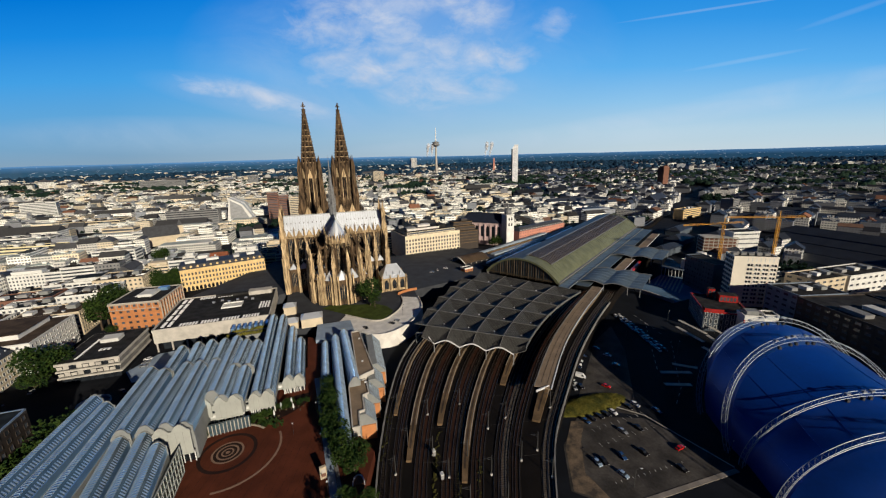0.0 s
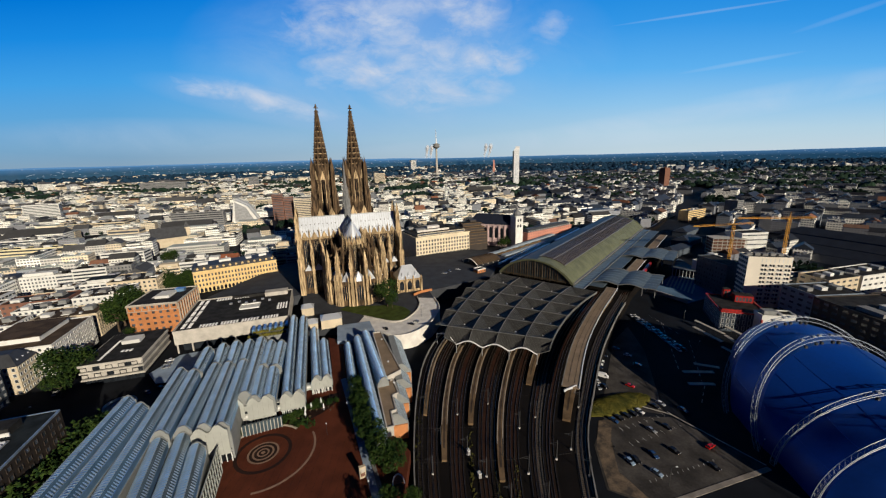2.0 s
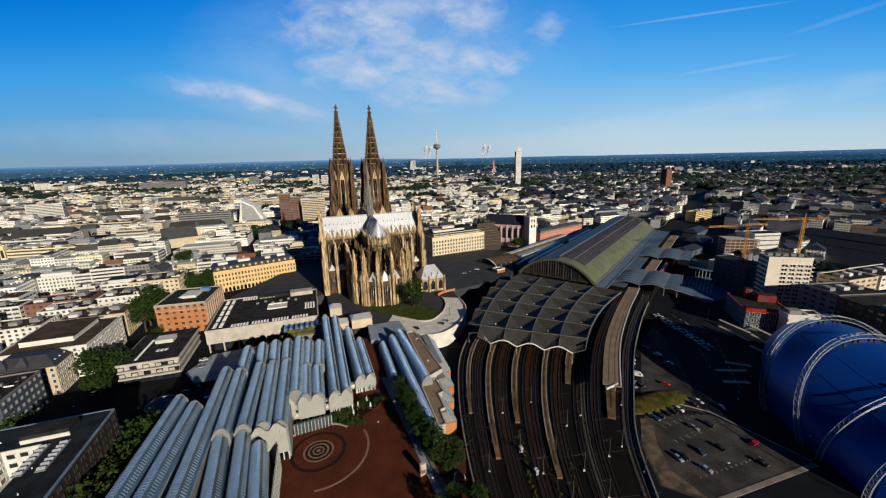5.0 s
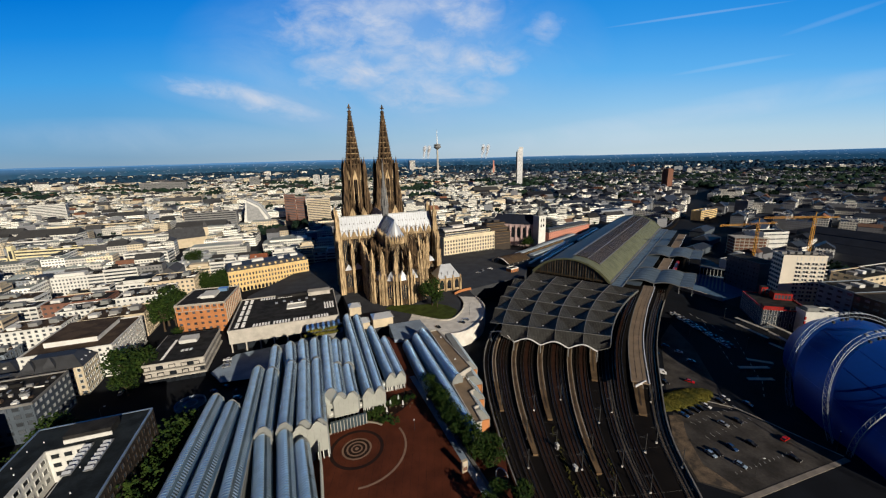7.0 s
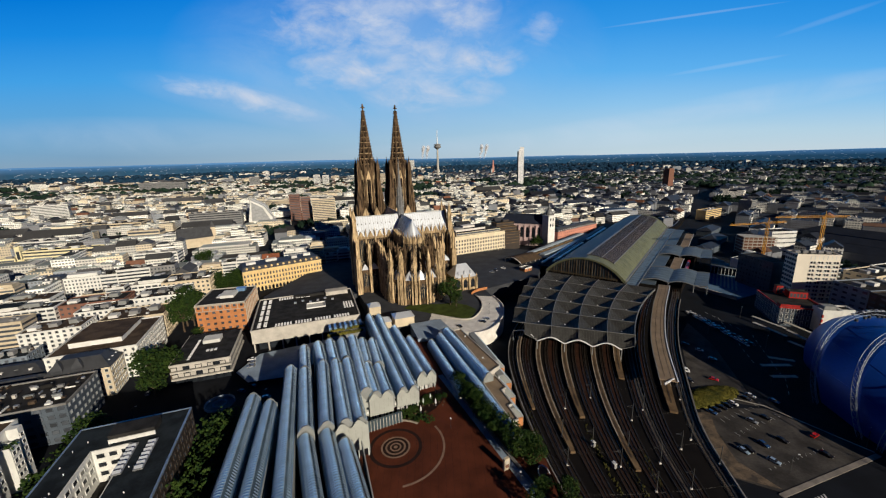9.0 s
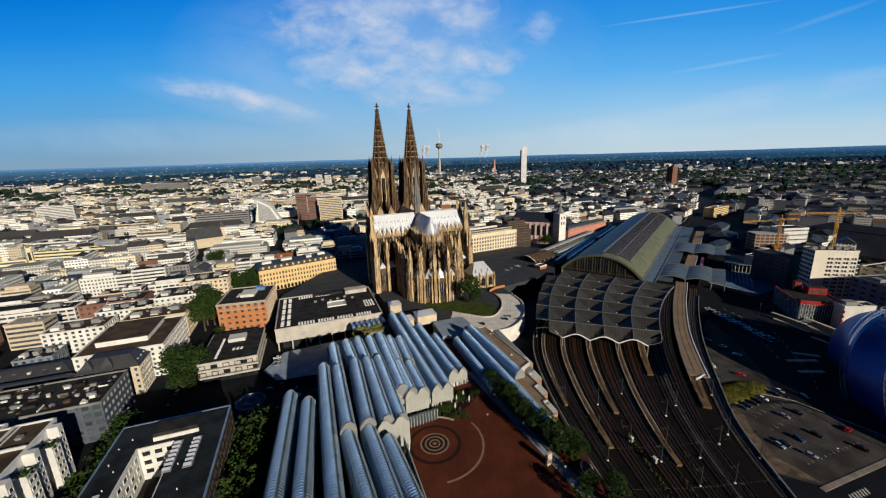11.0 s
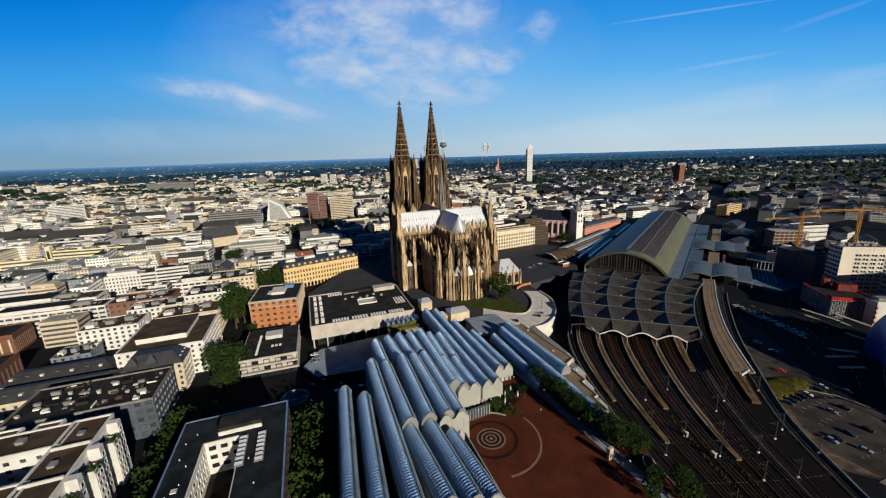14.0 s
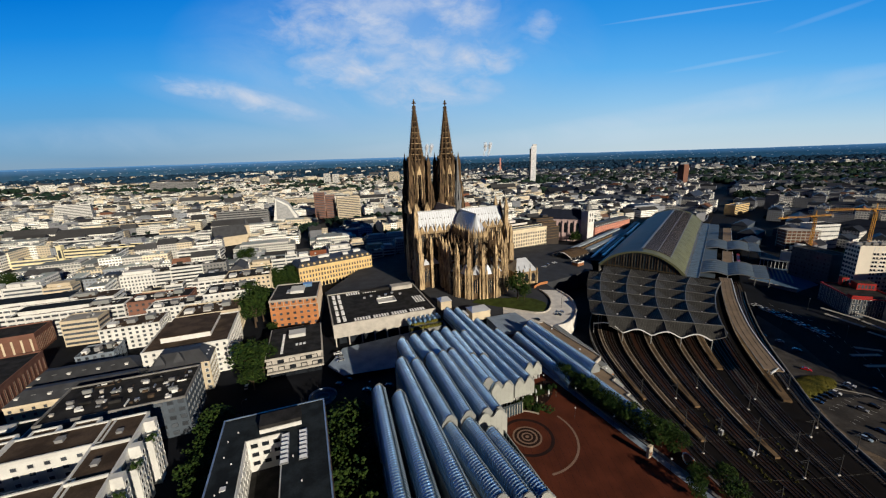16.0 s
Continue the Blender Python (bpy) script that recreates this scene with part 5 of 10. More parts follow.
def build_gallery():
    """The glazed flank of the front rows, above the garden of the square."""
    t = thing("glass_gallery", "greenish glazed gallery wall with white mullions beside the square", "glass wall")
    ax, ay, bx, by = -83.0, 82.2, -92.2, 110.6
    L = math.hypot(bx - ax, by - ay)
    m = Matrix.Translation((ax, ay, PLAZA)) @ Matrix.Rotation(math.atan2(by - ay, bx - ax), 4, "Z")
    for k in range(14):
        b = MB(m)
        b.box(L * k / 14 + 0.1, L * (k + 1) / 14 - 0.1, 0.05, 0.12, 0.2, 10.2)
        part("pane", b, GALLERY_GLASS, t)
    for k in range(15):
        b = MB(m)
        b.box(L * k / 14 - 0.12, L * k / 14 + 0.12, -0.12, 0.2, 0, 10.6)
        part("mullion", b, SLAB, t)
    for z in (0.0, 3.4, 6.9, 10.3):
        b = MB(m)
        b.box(0, L, -0.16, 0.16, z, z + 0.28)
        part("transom", b, SLAB, t)


GALLERY_GLASS = mat("greenish_glass", (0.05, 0.085, 0.08), 0.12, 0.0, vary=0.4, scale=0.3, fine=1.0, bump=0, per_object=0.5, spec=0.6)
build_gallery()


def build_concert_wing():
    """Flat brown terraces and zinc bays along the tracks."""
    w = thing("concert_hall_wing", "stepped low wing with brown flat roofs and orange brick ends", "building")
    for poly, z in (([(-54.8, 204.9), (-50.4, 206.3), (-34.0, 163.8), (-40.2, 157.7)], 15.5), ([(-44.4, 155.4), (-37.2, 158.8), (-33.7, 148.3), (-36.1, 146.4), (-33.2, 136.5), (-35.3, 135.4), (-33.0, 126.5), (-35.6, 125.5)], 13.5)):
        b = MB()
        b.prism(poly, -2, z)
        part("wall", b, CONCRETE, w)
        cx, cy = sum(p[0] for p in poly) / len(poly), sum(p[1] for p in poly) / len(poly)
        b = MB()
        b.prism([(cx + (x - cx) * 0.96, cy + (y - cy) * 0.985) for x, y in poly], z, z + 0.15)
        part("roof", b, TAN_FELT, w, "tan felt flat roof")
        b = MB()
        ring = poly + poly[:1]
        for p, q in zip(ring, ring[1:]):
            b.beam((*p, z + 0.3), (*q, z + 0.3), 0.5, 0.7)
        part("parapet", b, CONCRETE, w)
    for x, y, l, z in ((-32.6, 171.5, 34, 14), (-31.4, 159.5, 11, 13), (-31.8, 148.5, 10, 12.5), (-31.2, 135.5, 12, 12)):
        m = turned(x, y, 0, 15)
        b = MB(m)
        b.loft([[(-4.5, yy, -2), (3, yy, -2), (3, yy, z - 4), (-1.2, yy, z + 0.8), (-4.5, yy, z + 0.8)] for yy in (0, l)])
        bay = part("zinc_bay", b, ZINC_WALL, w, "sloping zinc-clad bay")
        b = MB(m)
        k = 0.5
        while k < l:
            b.beam((3.05, k, z - 4), (-1.2, k, z + 0.85), 0.14, 0.2)
            k += 1.1
        tagged(part("standing_seams", b, ZINC_SEAM, bay), kind="stuff")
        b = MB(m)
        b.box(-3.4, 2.6, -0.5, 0.05, 0, z - 4.5)
        part("brick_end", b, BRICK_ORANGE, bay, "bright orange brick end wall")
    for k in (1, 5, 8):
        b = MB()
        b.box(-0.4, 0.4, -0.4, 0.4, 0, 0.5)
        o = part("roof_vent", b, STEEL_WHITE, w)
        o.location = (-50 + 1.75 * k, 203 - 6.2 * k, 15.6)


build_concert_wing()


def build_plaza():
    pm = MB()
    pm.prism([(-101, 60), (-28, 60), (-26, 118), (-38, 132), (-58, 172), (-72, 178), (-95, 132)], -4, PLAZA)
    pl = solid("plaza", pm, BRICK_RED, "raised square paved in dark red brick", "square", kind="structure")
    cx, cy = -81.6, 119.2

    def ring(r0, r1, material, name, a0=0.0, a1=2 * math.pi, z=0.02, lift=0.02, x=cx, y=cy):
        n = 64
        v, f = [], []
        for k in range(n + 1):
            a = a0 + (a1 - a0) * k / n
            for r in (r0, r1):
                for zz in (PLAZA, PLAZA + lift):
                    v.append((x + r * math.cos(a), y + r * math.sin(a), zz))
        for k in range(n):
            o, p = k * 4, k * 4 + 4
            f += [(o + 1, o + 3, p + 3, p + 1), (o, o + 1, p + 1, p), (o + 3, o + 2, p + 2, p + 3)]
        part(name, MB().add(v, f), material, pl)

    for n, (r0, r1) in enumerate(((0, 0.75), (1.6, 2.2), (3.2, 3.9), (4.9, 5.6))):
        ring(r0, r1, RING_PALE, "paving_ring", lift=0.03)
    for r0, r1 in ((0.75, 1.6), (2.2, 3.2), (3.9, 4.9)):
        ring(r0, r1, BRICK_DARK, "paving_ring", lift=0.02)
    ring(8.9, 10.2, BRICK_DARK, "paving_ring", lift=0.02)
    ring(18.2, 19.0, RING_PALE, "paving_arc", -1.35, 0.62, lift=0.05)
    ring(14.6, 15.3, STONE_PALE, "garden_kerb", 1.0, 3.4, lift=0.35)
    # the joints of the brick paving run in bands
    b = MB()
    for k in range(26):
        x = -98 + k * 2.7
        b.box(x, x + 0.05, 62, 126, PLAZA, PLAZA + 0.012)
    tagged(part("paving_joints", b, BRICK_DARK, pl), kind="stuff")
    # low kerb wall and path beside the trees
    b = MB()
    b.beam((-61.5, 168, PLAZA + 0.25), (-27.5, 84, PLAZA + 0.25), 1.3, 0.5)
    part("kerb_wall", b, CONCRETE_GREY, pl)
    b = MB()
    b.beam((-63.5, 167.5, PLAZA + 0.03), (-29.5, 83.5, PLAZA + 0.03), 2.6, 0.04)
    part("paved_path", b, PALE_BLUE_PAVING, pl)
    for k in range(5):
        b = MB()
        b.box(-66 + k * 0.01, -44, 86 + k * 0.9, 86.35 + k * 0.9, PLAZA, PLAZA + 0.12)
        part("step", b, STONE_PALE, pl)
    b = MB()
    b.prism([(-94, 131.5), (-80.5, 136), (-72, 152), (-63, 156), (-61, 150), (-66, 141.5), (-74, 134), (-84, 133.5)], PLAZA, PLAZA + 0.03)
    part("cafe_paving", b, BRICK_DARK, pl, "dark brick paving of the cafe terrace")
    # cafe terrace: closed parasols, tables
    par = thing("parasol", "closed white cafe parasol on a pole", "parasol", turned(-79, 146, PLAZA), group="cafe parasols")
    b = MB()
    b.tube([(0, 0, 0), (0, 0, 1.0)], 0.06, 6)
    b.prism(b.ngon(8, 0.35), 0, 0.08)
    part("pole", b, STEEL_GREY, par)
    b = MB()
    b.loft([[(r * math.cos(a), r * math.sin(a), z) for a in (2 * math.pi * k / 8 for k in range(8))] for r, z in ((0.32, 0.9), (0.42, 1.3), (0.3, 2.4), (0.08, 3.4))])
    part("canopy", b, STEEL_WHITE, par)
    spots = [(-78.5, 139.5), (-75.0, 141.5), (-71.6, 144.0), (-68.4, 147.5), (-72.5, 139.0), (-66.0, 143.5)]
    par.matrix_basis = turned(*spots[0], PLAZA)
    for x, y in spots[1:]:
        copy_thing(par, turned(x, y, PLAZA))
    tab = thing("cafe_table", "small round cafe table on a central foot", "table", turned(-80, 138, PLAZA), group="cafe tables")
    b = MB()
    b.prism(b.ngon(10, 0.45), 0.72, 0.76)
    part("tabletop", b, PLATFORM, tab)
    b = MB()
    b.tube([(0, 0, 0), (0, 0, 0.72)], 0.05, 6)
    b.prism(b.ngon(8, 0.3), 0, 0.05)
    part("foot", b, STEEL_DARK, tab)
    rg = random.Random(8)
    for k in range(18):
        s = k / 17
        x, y = -82 + 20 * s + rg.uniform(-1.2, 1.2), 134.5 + 11 * s + rg.uniform(-3.0, 2.6)
        if k:
            copy_thing(tab, turned(x, y, PLAZA))
        else:
            tab.matrix_basis = turned(x, y, PLAZA)
    # slender white posts of the glazed ground floor
    g = MB()
    g.prism([(-93.5, 127.8), (-80.0, 133.6), (-80.4, 134.4), (-93.9, 128.6)], PLAZA, PLAZA + 4.6)
    fg = solid("glass_front", g, GLASS_BLUE, "glazed ground-floor front between white posts", "shop front", kind="structure")
    for k in range(12):
        x, y = -93.4 + 13.2 * k / 11, 127.6 + 5.7 * k / 11
        b = MB()
        b.box(x - 0.10, x + 0.10, y - 0.3, y, PLAZA, PLAZA + 4.8)
        part("post", b, CONCRETE, fg)
    # shrubs round the terrace
    rs = random.Random(31)
    sh = MB()
    for k in range(520):
        f = rs.random()
        a = 0.75 + 2.2 * f
        r = 17.4 + abs(rs.gauss(0, 1.2)) + (2.0 if rs.random() < 0.3 else 0)
        x, y = cx + r * math.cos(a), cy + r * math.sin(a)
        q = rs.uniform(0.2, 0.5)
        z = PLAZA + rs.uniform(0, 1.3)
        sh.spike(sh.ngon(5, q, x, y, rs.random()), z, (x + rs.uniform(-0.3, 0.3), y + rs.uniform(-0.3, 0.3), z + q * 1.5))
    solid("terrace_shrubs", sh, LEAF, "dark green shrubs round the cafe terrace", "shrubs", kind="stuff")
    b = MB()
    b.prism([(-58, 172), (-72, 178), (-84, 213), (-66, 206), (-57, 190)], 2, PLAZA)
    part("passage", b, BRICK_RED, pl, "dark red brick passage between the museum wings")
    # advertising pillar and red lift tower
    k = thing("poster_pillar", "cream two-panel poster pillar standing on the plaza", "pillar", turned(-41.5, 106.6, PLAZA, 30))
    b = MB()
    b.box(-1.1, 1.1, -0.5, 0.5, 0, 4.6)
    part("body", b, PLASTER_CREAM, k)
    for z in (0.9, 2.5):
        b = MB()
        b.box(-0.75, 0.75, -0.56, -0.5, z, z + 1.3)
        part("panel", b, PLASTER_BROWN if z < 2 else CONCRETE, k)
    k = thing("stair_tower", "small orange brick stair tower with an oblique white rim", "stair tower", turned(-28.8, 103.5, 2, 15))
    b = MB()
    b.loft([[(1.9 * math.cos(a), 2.6 * math.sin(a), 0) for a in (2 * math.pi * q / 14 for q in range(14))], [(1.9 * math.cos(a), 2.6 * math.sin(a), 7.5 + 1.4 * math.sin(a)) for a in (2 * math.pi * q / 14 for q in range(14))]])
    part("shaft", b, BRICK_ORANGE, k)
    b = MB()
    pts = [(1.95 * math.cos(a), 2.65 * math.sin(a), 7.6 + 1.4 * math.sin(a)) for a in (2 * math.pi * q / 14 for q in range(15))]
    for p, q in zip(pts, pts[1:]):
        b.beam(p, q, 0.35, 0.35)
    part("rim", b, STEEL_WHITE, k)
    lamp = thing("plaza_lamp", "slim plaza lamp post with a small round head", "street lamp", turned(-60, 128, PLAZA), group="plaza lamps")
    b = MB()
    b.tube([(0, 0, 0), (0, 0, 5.0)], 0.07, 6)
    part("post", b, STEEL_DARK, lamp)
    b = MB()
    b.prism(b.ngon(8, 0.3), 4.9, 5.2)
    part("head", b, STEEL_WHITE, lamp)
    for x, y in ((-55, 141), (-47, 122), (-38, 100), (-66, 152)):
        copy_thing(lamp, turned(x, y, PLAZA))


build_plaza()


def build_terrace():
    """The cathedral's lawn, curved ramp wall and the paved squares round it."""
    pts = [(-70, 231), (-58, 221.5), (-46, 212.5), (-38, 212), (-30, 217), (-22, 229), (-17.5, 243), (-16, 258), (-20, 275)]
    edge = [tuple(spline(pts, k * 8 / 24)) for k in range(25)]
    b = MB()
    b.prism([(-205, 290), (-165, 262), (-128, 292), (-105, 232)] + edge + [(-24, 292), (30, 325), (62, 415), (20, 432), (-60, 400), (-120, 430), (-180, 395)], -4, PLATEAU)
    solid("cathedral_terrace", b, PAVING, "broad grey stone terrace round the cathedral", "square", kind="structure")
    p2 = [(-68, 243), (-57, 237), (-47, 232.5), (-40, 234), (-35, 242), (-31.5, 252), (-30.5, 264), (-33, 277)]
    b = MB()
    rings = []
    for k in range(33):
        a, c = spline(pts, k * 8 / 32), spline(p2, k * 7 / 32)
        rings.append([(a.x, a.y, PLATEAU), (c.x, c.y, PLATEAU), (c.x, c.y, PLATEAU + 0.12), (a.x, a.y, PLATEAU + 0.12)])
    b.loft(rings)
    solid("ramp_paving", b, PALE_STONE, "pale curved ramp paving above the retaining wall", "ramp", kind="structure")
    b = MB()
    b.prism([(-88, 256), (-68, 245), (-57, 239.5), (-47, 235), (-41, 236.5), (-37, 244), (-36, 250), (-42, 258), (-52, 264), (-60, 262), (-84, 262)], PLATEAU, PLATEAU + 0.35)
    solid("lawn", b, GRASS, "mown green lawn below the apse of the cathedral", "lawn", kind="structure")
    w = MB()
    n = 40
    for k in range(n):
        a, c = spline(pts, k * (len(pts) - 1) / n), spline(pts, (k + 1) * (len(pts) - 1) / n)
        w.loft([[(p.x + 0.5, p.y - 0.3, -3), (p.x + 0.5, p.y - 0.3, PLATEAU + 1.1), (p.x - 0.1, p.y + 0.06, PLATEAU + 1.1), (p.x - 0.1, p.y + 0.06, -3)] for p in (a, c)])
    solid("curved_wall", w, PALE_STONE, "tall curved pale concrete retaining wall of the terrace", "wall", kind="structure")
    w = MB()
    for k in range(n):
        a, c = spline(p2, k * (len(p2) - 1) / n), spline(p2, (k + 1) * (len(p2) - 1) / n)
        w.beam((a.x, a.y, PLATEAU + 0.5), (c.x, c.y, PLATEAU + 0.5), 0.5, 1.0)
    solid("lawn_wall", w, CONCRETE, "low pale curved wall bordering the lawn", "wall", kind="structure")
    w = MB()
    p3 = [(-36, 281), (-30, 288), (-22, 292)]
    for k in range(12):
        a, c = spline(p3, k * 2 / 12), spline(p3, (k + 1) * 2 / 12)
        w.beam((a.x, a.y, PLATEAU + 1.0), (c.x, c.y, PLATEAU + 1.0), 0.4, 2.0)
    solid("site_fence", w, BRICK_ORANGE, "orange boarded site fence round a small works yard", "fence", kind="structure")
    b = MB()
    b.prism([(-82, 226), (-62, 232), (-54, 212), (-58, 206), (-76, 204)], 4, PLATEAU + 1.5)
    solid("museum_terrace", b, PALE_BLUE_PAVING, "pale blue-grey paved terrace between museum and cathedral", "terrace", kind="structure")
    b = MB()
    b.prism([(-129, 206), (-109, 214), (-113, 229), (-133, 221)], 2, 13.0)
    garden = solid("roof_garden", b, ZINC_WALL, "planted roof terrace between the two museums", "roof garden", kind="structure")
    rg = random.Random(6)
    b = MB()
    for k in range(260):
        x, y = -131 + 20 * rg.random(), 0
        y = 208 + (x + 129) * 0.38 + rg.choice((0, 1.2, 7.0)) + rg.uniform(-0.5, 0.5)
        r = rg.uniform(0.5, 1.0)
        b.spike(b.ngon(5, r, x, y, rg.random()), 13.0, (x, y, 13.0 + r * 1.7))
    tagged(part("hedge_shrubs", b, GRASS_DRY, garden), kind="stuff")
    for k in range(7):
        q = MB(turned(-131 + k * 3.0, 215 + k * 1.15, 13.0, G))
        q.box(-0.7, 0.7, 0, 6.5, 0, 2.2)
        part("roof_fin", q, ZINC, garden)
    # works buildings between apse and museum
    for x, y, w_, d, h in ((-87, 231, 13, 10, 6), (-99, 227, 8, 8, 4.5), (-109, 250, 8, 8, 6)):
        k = thing("works_hut", "stone-coloured cathedral works hut with pale metal roof", "hut", turned(x, y, PLATEAU - 0.2, G), group="works huts")
        b = MB()
        b.box(-w_ / 2, w_ / 2, -d / 2, d / 2, 0, h)
        part("wall", b, PLASTER_CREAM, k)
        b = MB()
        hip_roof(b, -w_ / 2 - 0.4, w_ / 2 + 0.4, -d / 2 - 0.4, d / 2 + 0.4, h, h + 2.2, 2.5)
        part("roof", b, LEAD, k)


build_terrace()


# ---- buildings ----
WIN_MESH = {}
PALE_ROOF = mat("pale_gravel_roof", (0.42, 0.41, 0.38), 0.9, vary=0.3, scale=0.1, fine=1.0, bump=0.2, per_object=0.2)
FOOT = []                                  # ground taken by single buildings


def window_mesh(w, h, frame_mat=None, glass=None):
    """One window: a recessed pane, a frame with a cross bar and a sill, in two materials."""
    key = (w, h, frame_mat.name if frame_mat else "", glass.name if glass else "")
    if key in WIN_MESH:
        return WIN_MESH[key]
    mb = MB()
    loops = [(0.14, 0.0), (0.14, -0.2), (0.0, -0.2), (0.0, -0.04)]
    rings = [[(sx * (w / 2 + e), y, (h + e) if up else -e) for sx, up in ((-1, 0), (1, 0), (1, 1), (-1, 1))] for e, y in loops]
    mb.loft(rings, caps=False)
    n = len(mb.f)
    mb.f.append((12, 13, 14, 15))
    me = mb.mesh("window")
    me.materials.append(glass or WINDOW)
    me.materials.append(frame_mat or PLASTER_WHITE)
    me.polygons.foreach_set("material_index", [1 if i < n else 0 for i in range(len(me.polygons))])
    WIN_MESH[key] = me
    return me


def window_grid(parent, w, d, sides, storeys, z0, sh, bays, size, frame_mat=None, glass=None, skip=None):
    """Separate windows on the named sides of a box w by d whose front lies at y = 0."""
    me = window_mesh(*size, frame_mat, glass)
    for side in sides:
        n = bays[side]
        length = w if side in "fb" else d
        for k in range(n):
            for s in range(storeys):
                if skip and skip(side, k, s):
                    continue
                t = (k + 0.5) / n * length
                z = z0 + s * sh
                m = {"f": pose(-w / 2 + t, -0.01, z), "r": pose(w / 2 + 0.01, t, z, 0, 0, 90), "l": pose(-w / 2 - 0.01, d - t, z, 0, 0, -90), "b": pose(w / 2 - t, d + 0.01, z, 0, 0, 180)}[side]
                o = part("window", me, None, parent)
                o.matrix_basis = m


def flat_top(parent, w, d, h, material, rim, lip=0.8):
    """A flat roof behind a parapet, with a few hatches and vents."""
    b = MB()
    b.box(-w / 2 + 0.4, w / 2 - 0.4, 0.4, d - 0.4, h, h + 0.12)
    roof = part("roof", b, material, parent)
    b = MB()
    for x0, x1, y0, y1 in ((-w / 2 - 0.15, w / 2 + 0.15, -0.15, 0.4), (-w / 2 - 0.15, w / 2 + 0.15, d - 0.4, d + 0.15), (-w / 2 - 0.15, -w / 2 + 0.4, 0.4, d - 0.4), (w / 2 - 0.4, w / 2 + 0.15, 0.4, d - 0.4)):
        b.box(x0, x1, y0, y1, h - 0.25, h + lip)
    part("parapet", b, rim, parent)
    return roof


def roof_box(parent, x, y, z, w, d, h, material=None, name="roof_housing"):
    b = MB()
    b.box(x - w / 2, x + w / 2, y - d / 2, y + d / 2, z, z + h)
    b.box(x - w / 2 - 0.15, x + w / 2 + 0.15, y - d / 2 - 0.15, y + d / 2 + 0.15, z + h, z + h + 0.18)
    return part(name, b, material or PLASTER_WHITE, parent)


def block(name, label, x, y, deg, w, d, h, wall, storeys, bays, size=(1.4, 1.7), roof=None, rim=None, z=0.0, sides="fr", z0=1.4, frame_mat=None, glass=None, skip=None, group=""):
    """A flat-roofed building; x, y is its front left corner."""
    t = thing(name, label, name.replace("_", " "), turned(x, y, z, deg) @ Matrix.Translation((w / 2, 0, 0)), group)
    FOOT.append((t.matrix_basis.inverted(), w / 2 + 6, d))
    b = MB()
    b.box(-w / 2, w / 2, 0, d, -4, h)
    body = part("wall", b, wall, t)
    flat_top(t, w, d, h, roof or BITUMEN, rim or wall)
    window_grid(body, w, d, sides, storeys, z0, (h - 0.6) / storeys, bays, size, frame_mat or wall, glass, skip)
    return t


def skylight(parent, x, y, z, w, d, deg=0):
    b = MB(pose(x, y, z, 0, 0, deg))
    b.box(-w / 2, w / 2, -d / 2, d / 2, 0, 0.3)
    b.add([(-w / 2, -d / 2, 0.31), (w / 2, -d / 2, 0.31), (w / 2, d / 2, 0.31), (-w / 2, d / 2, 0.31), (0, 0, 0.31 + 0.25 * min(w, d))], [(0, 1, 4), (1, 2, 4), (2, 3, 4), (3, 0, 4)])
    return part("skylight", b, STEEL_WHITE, parent)


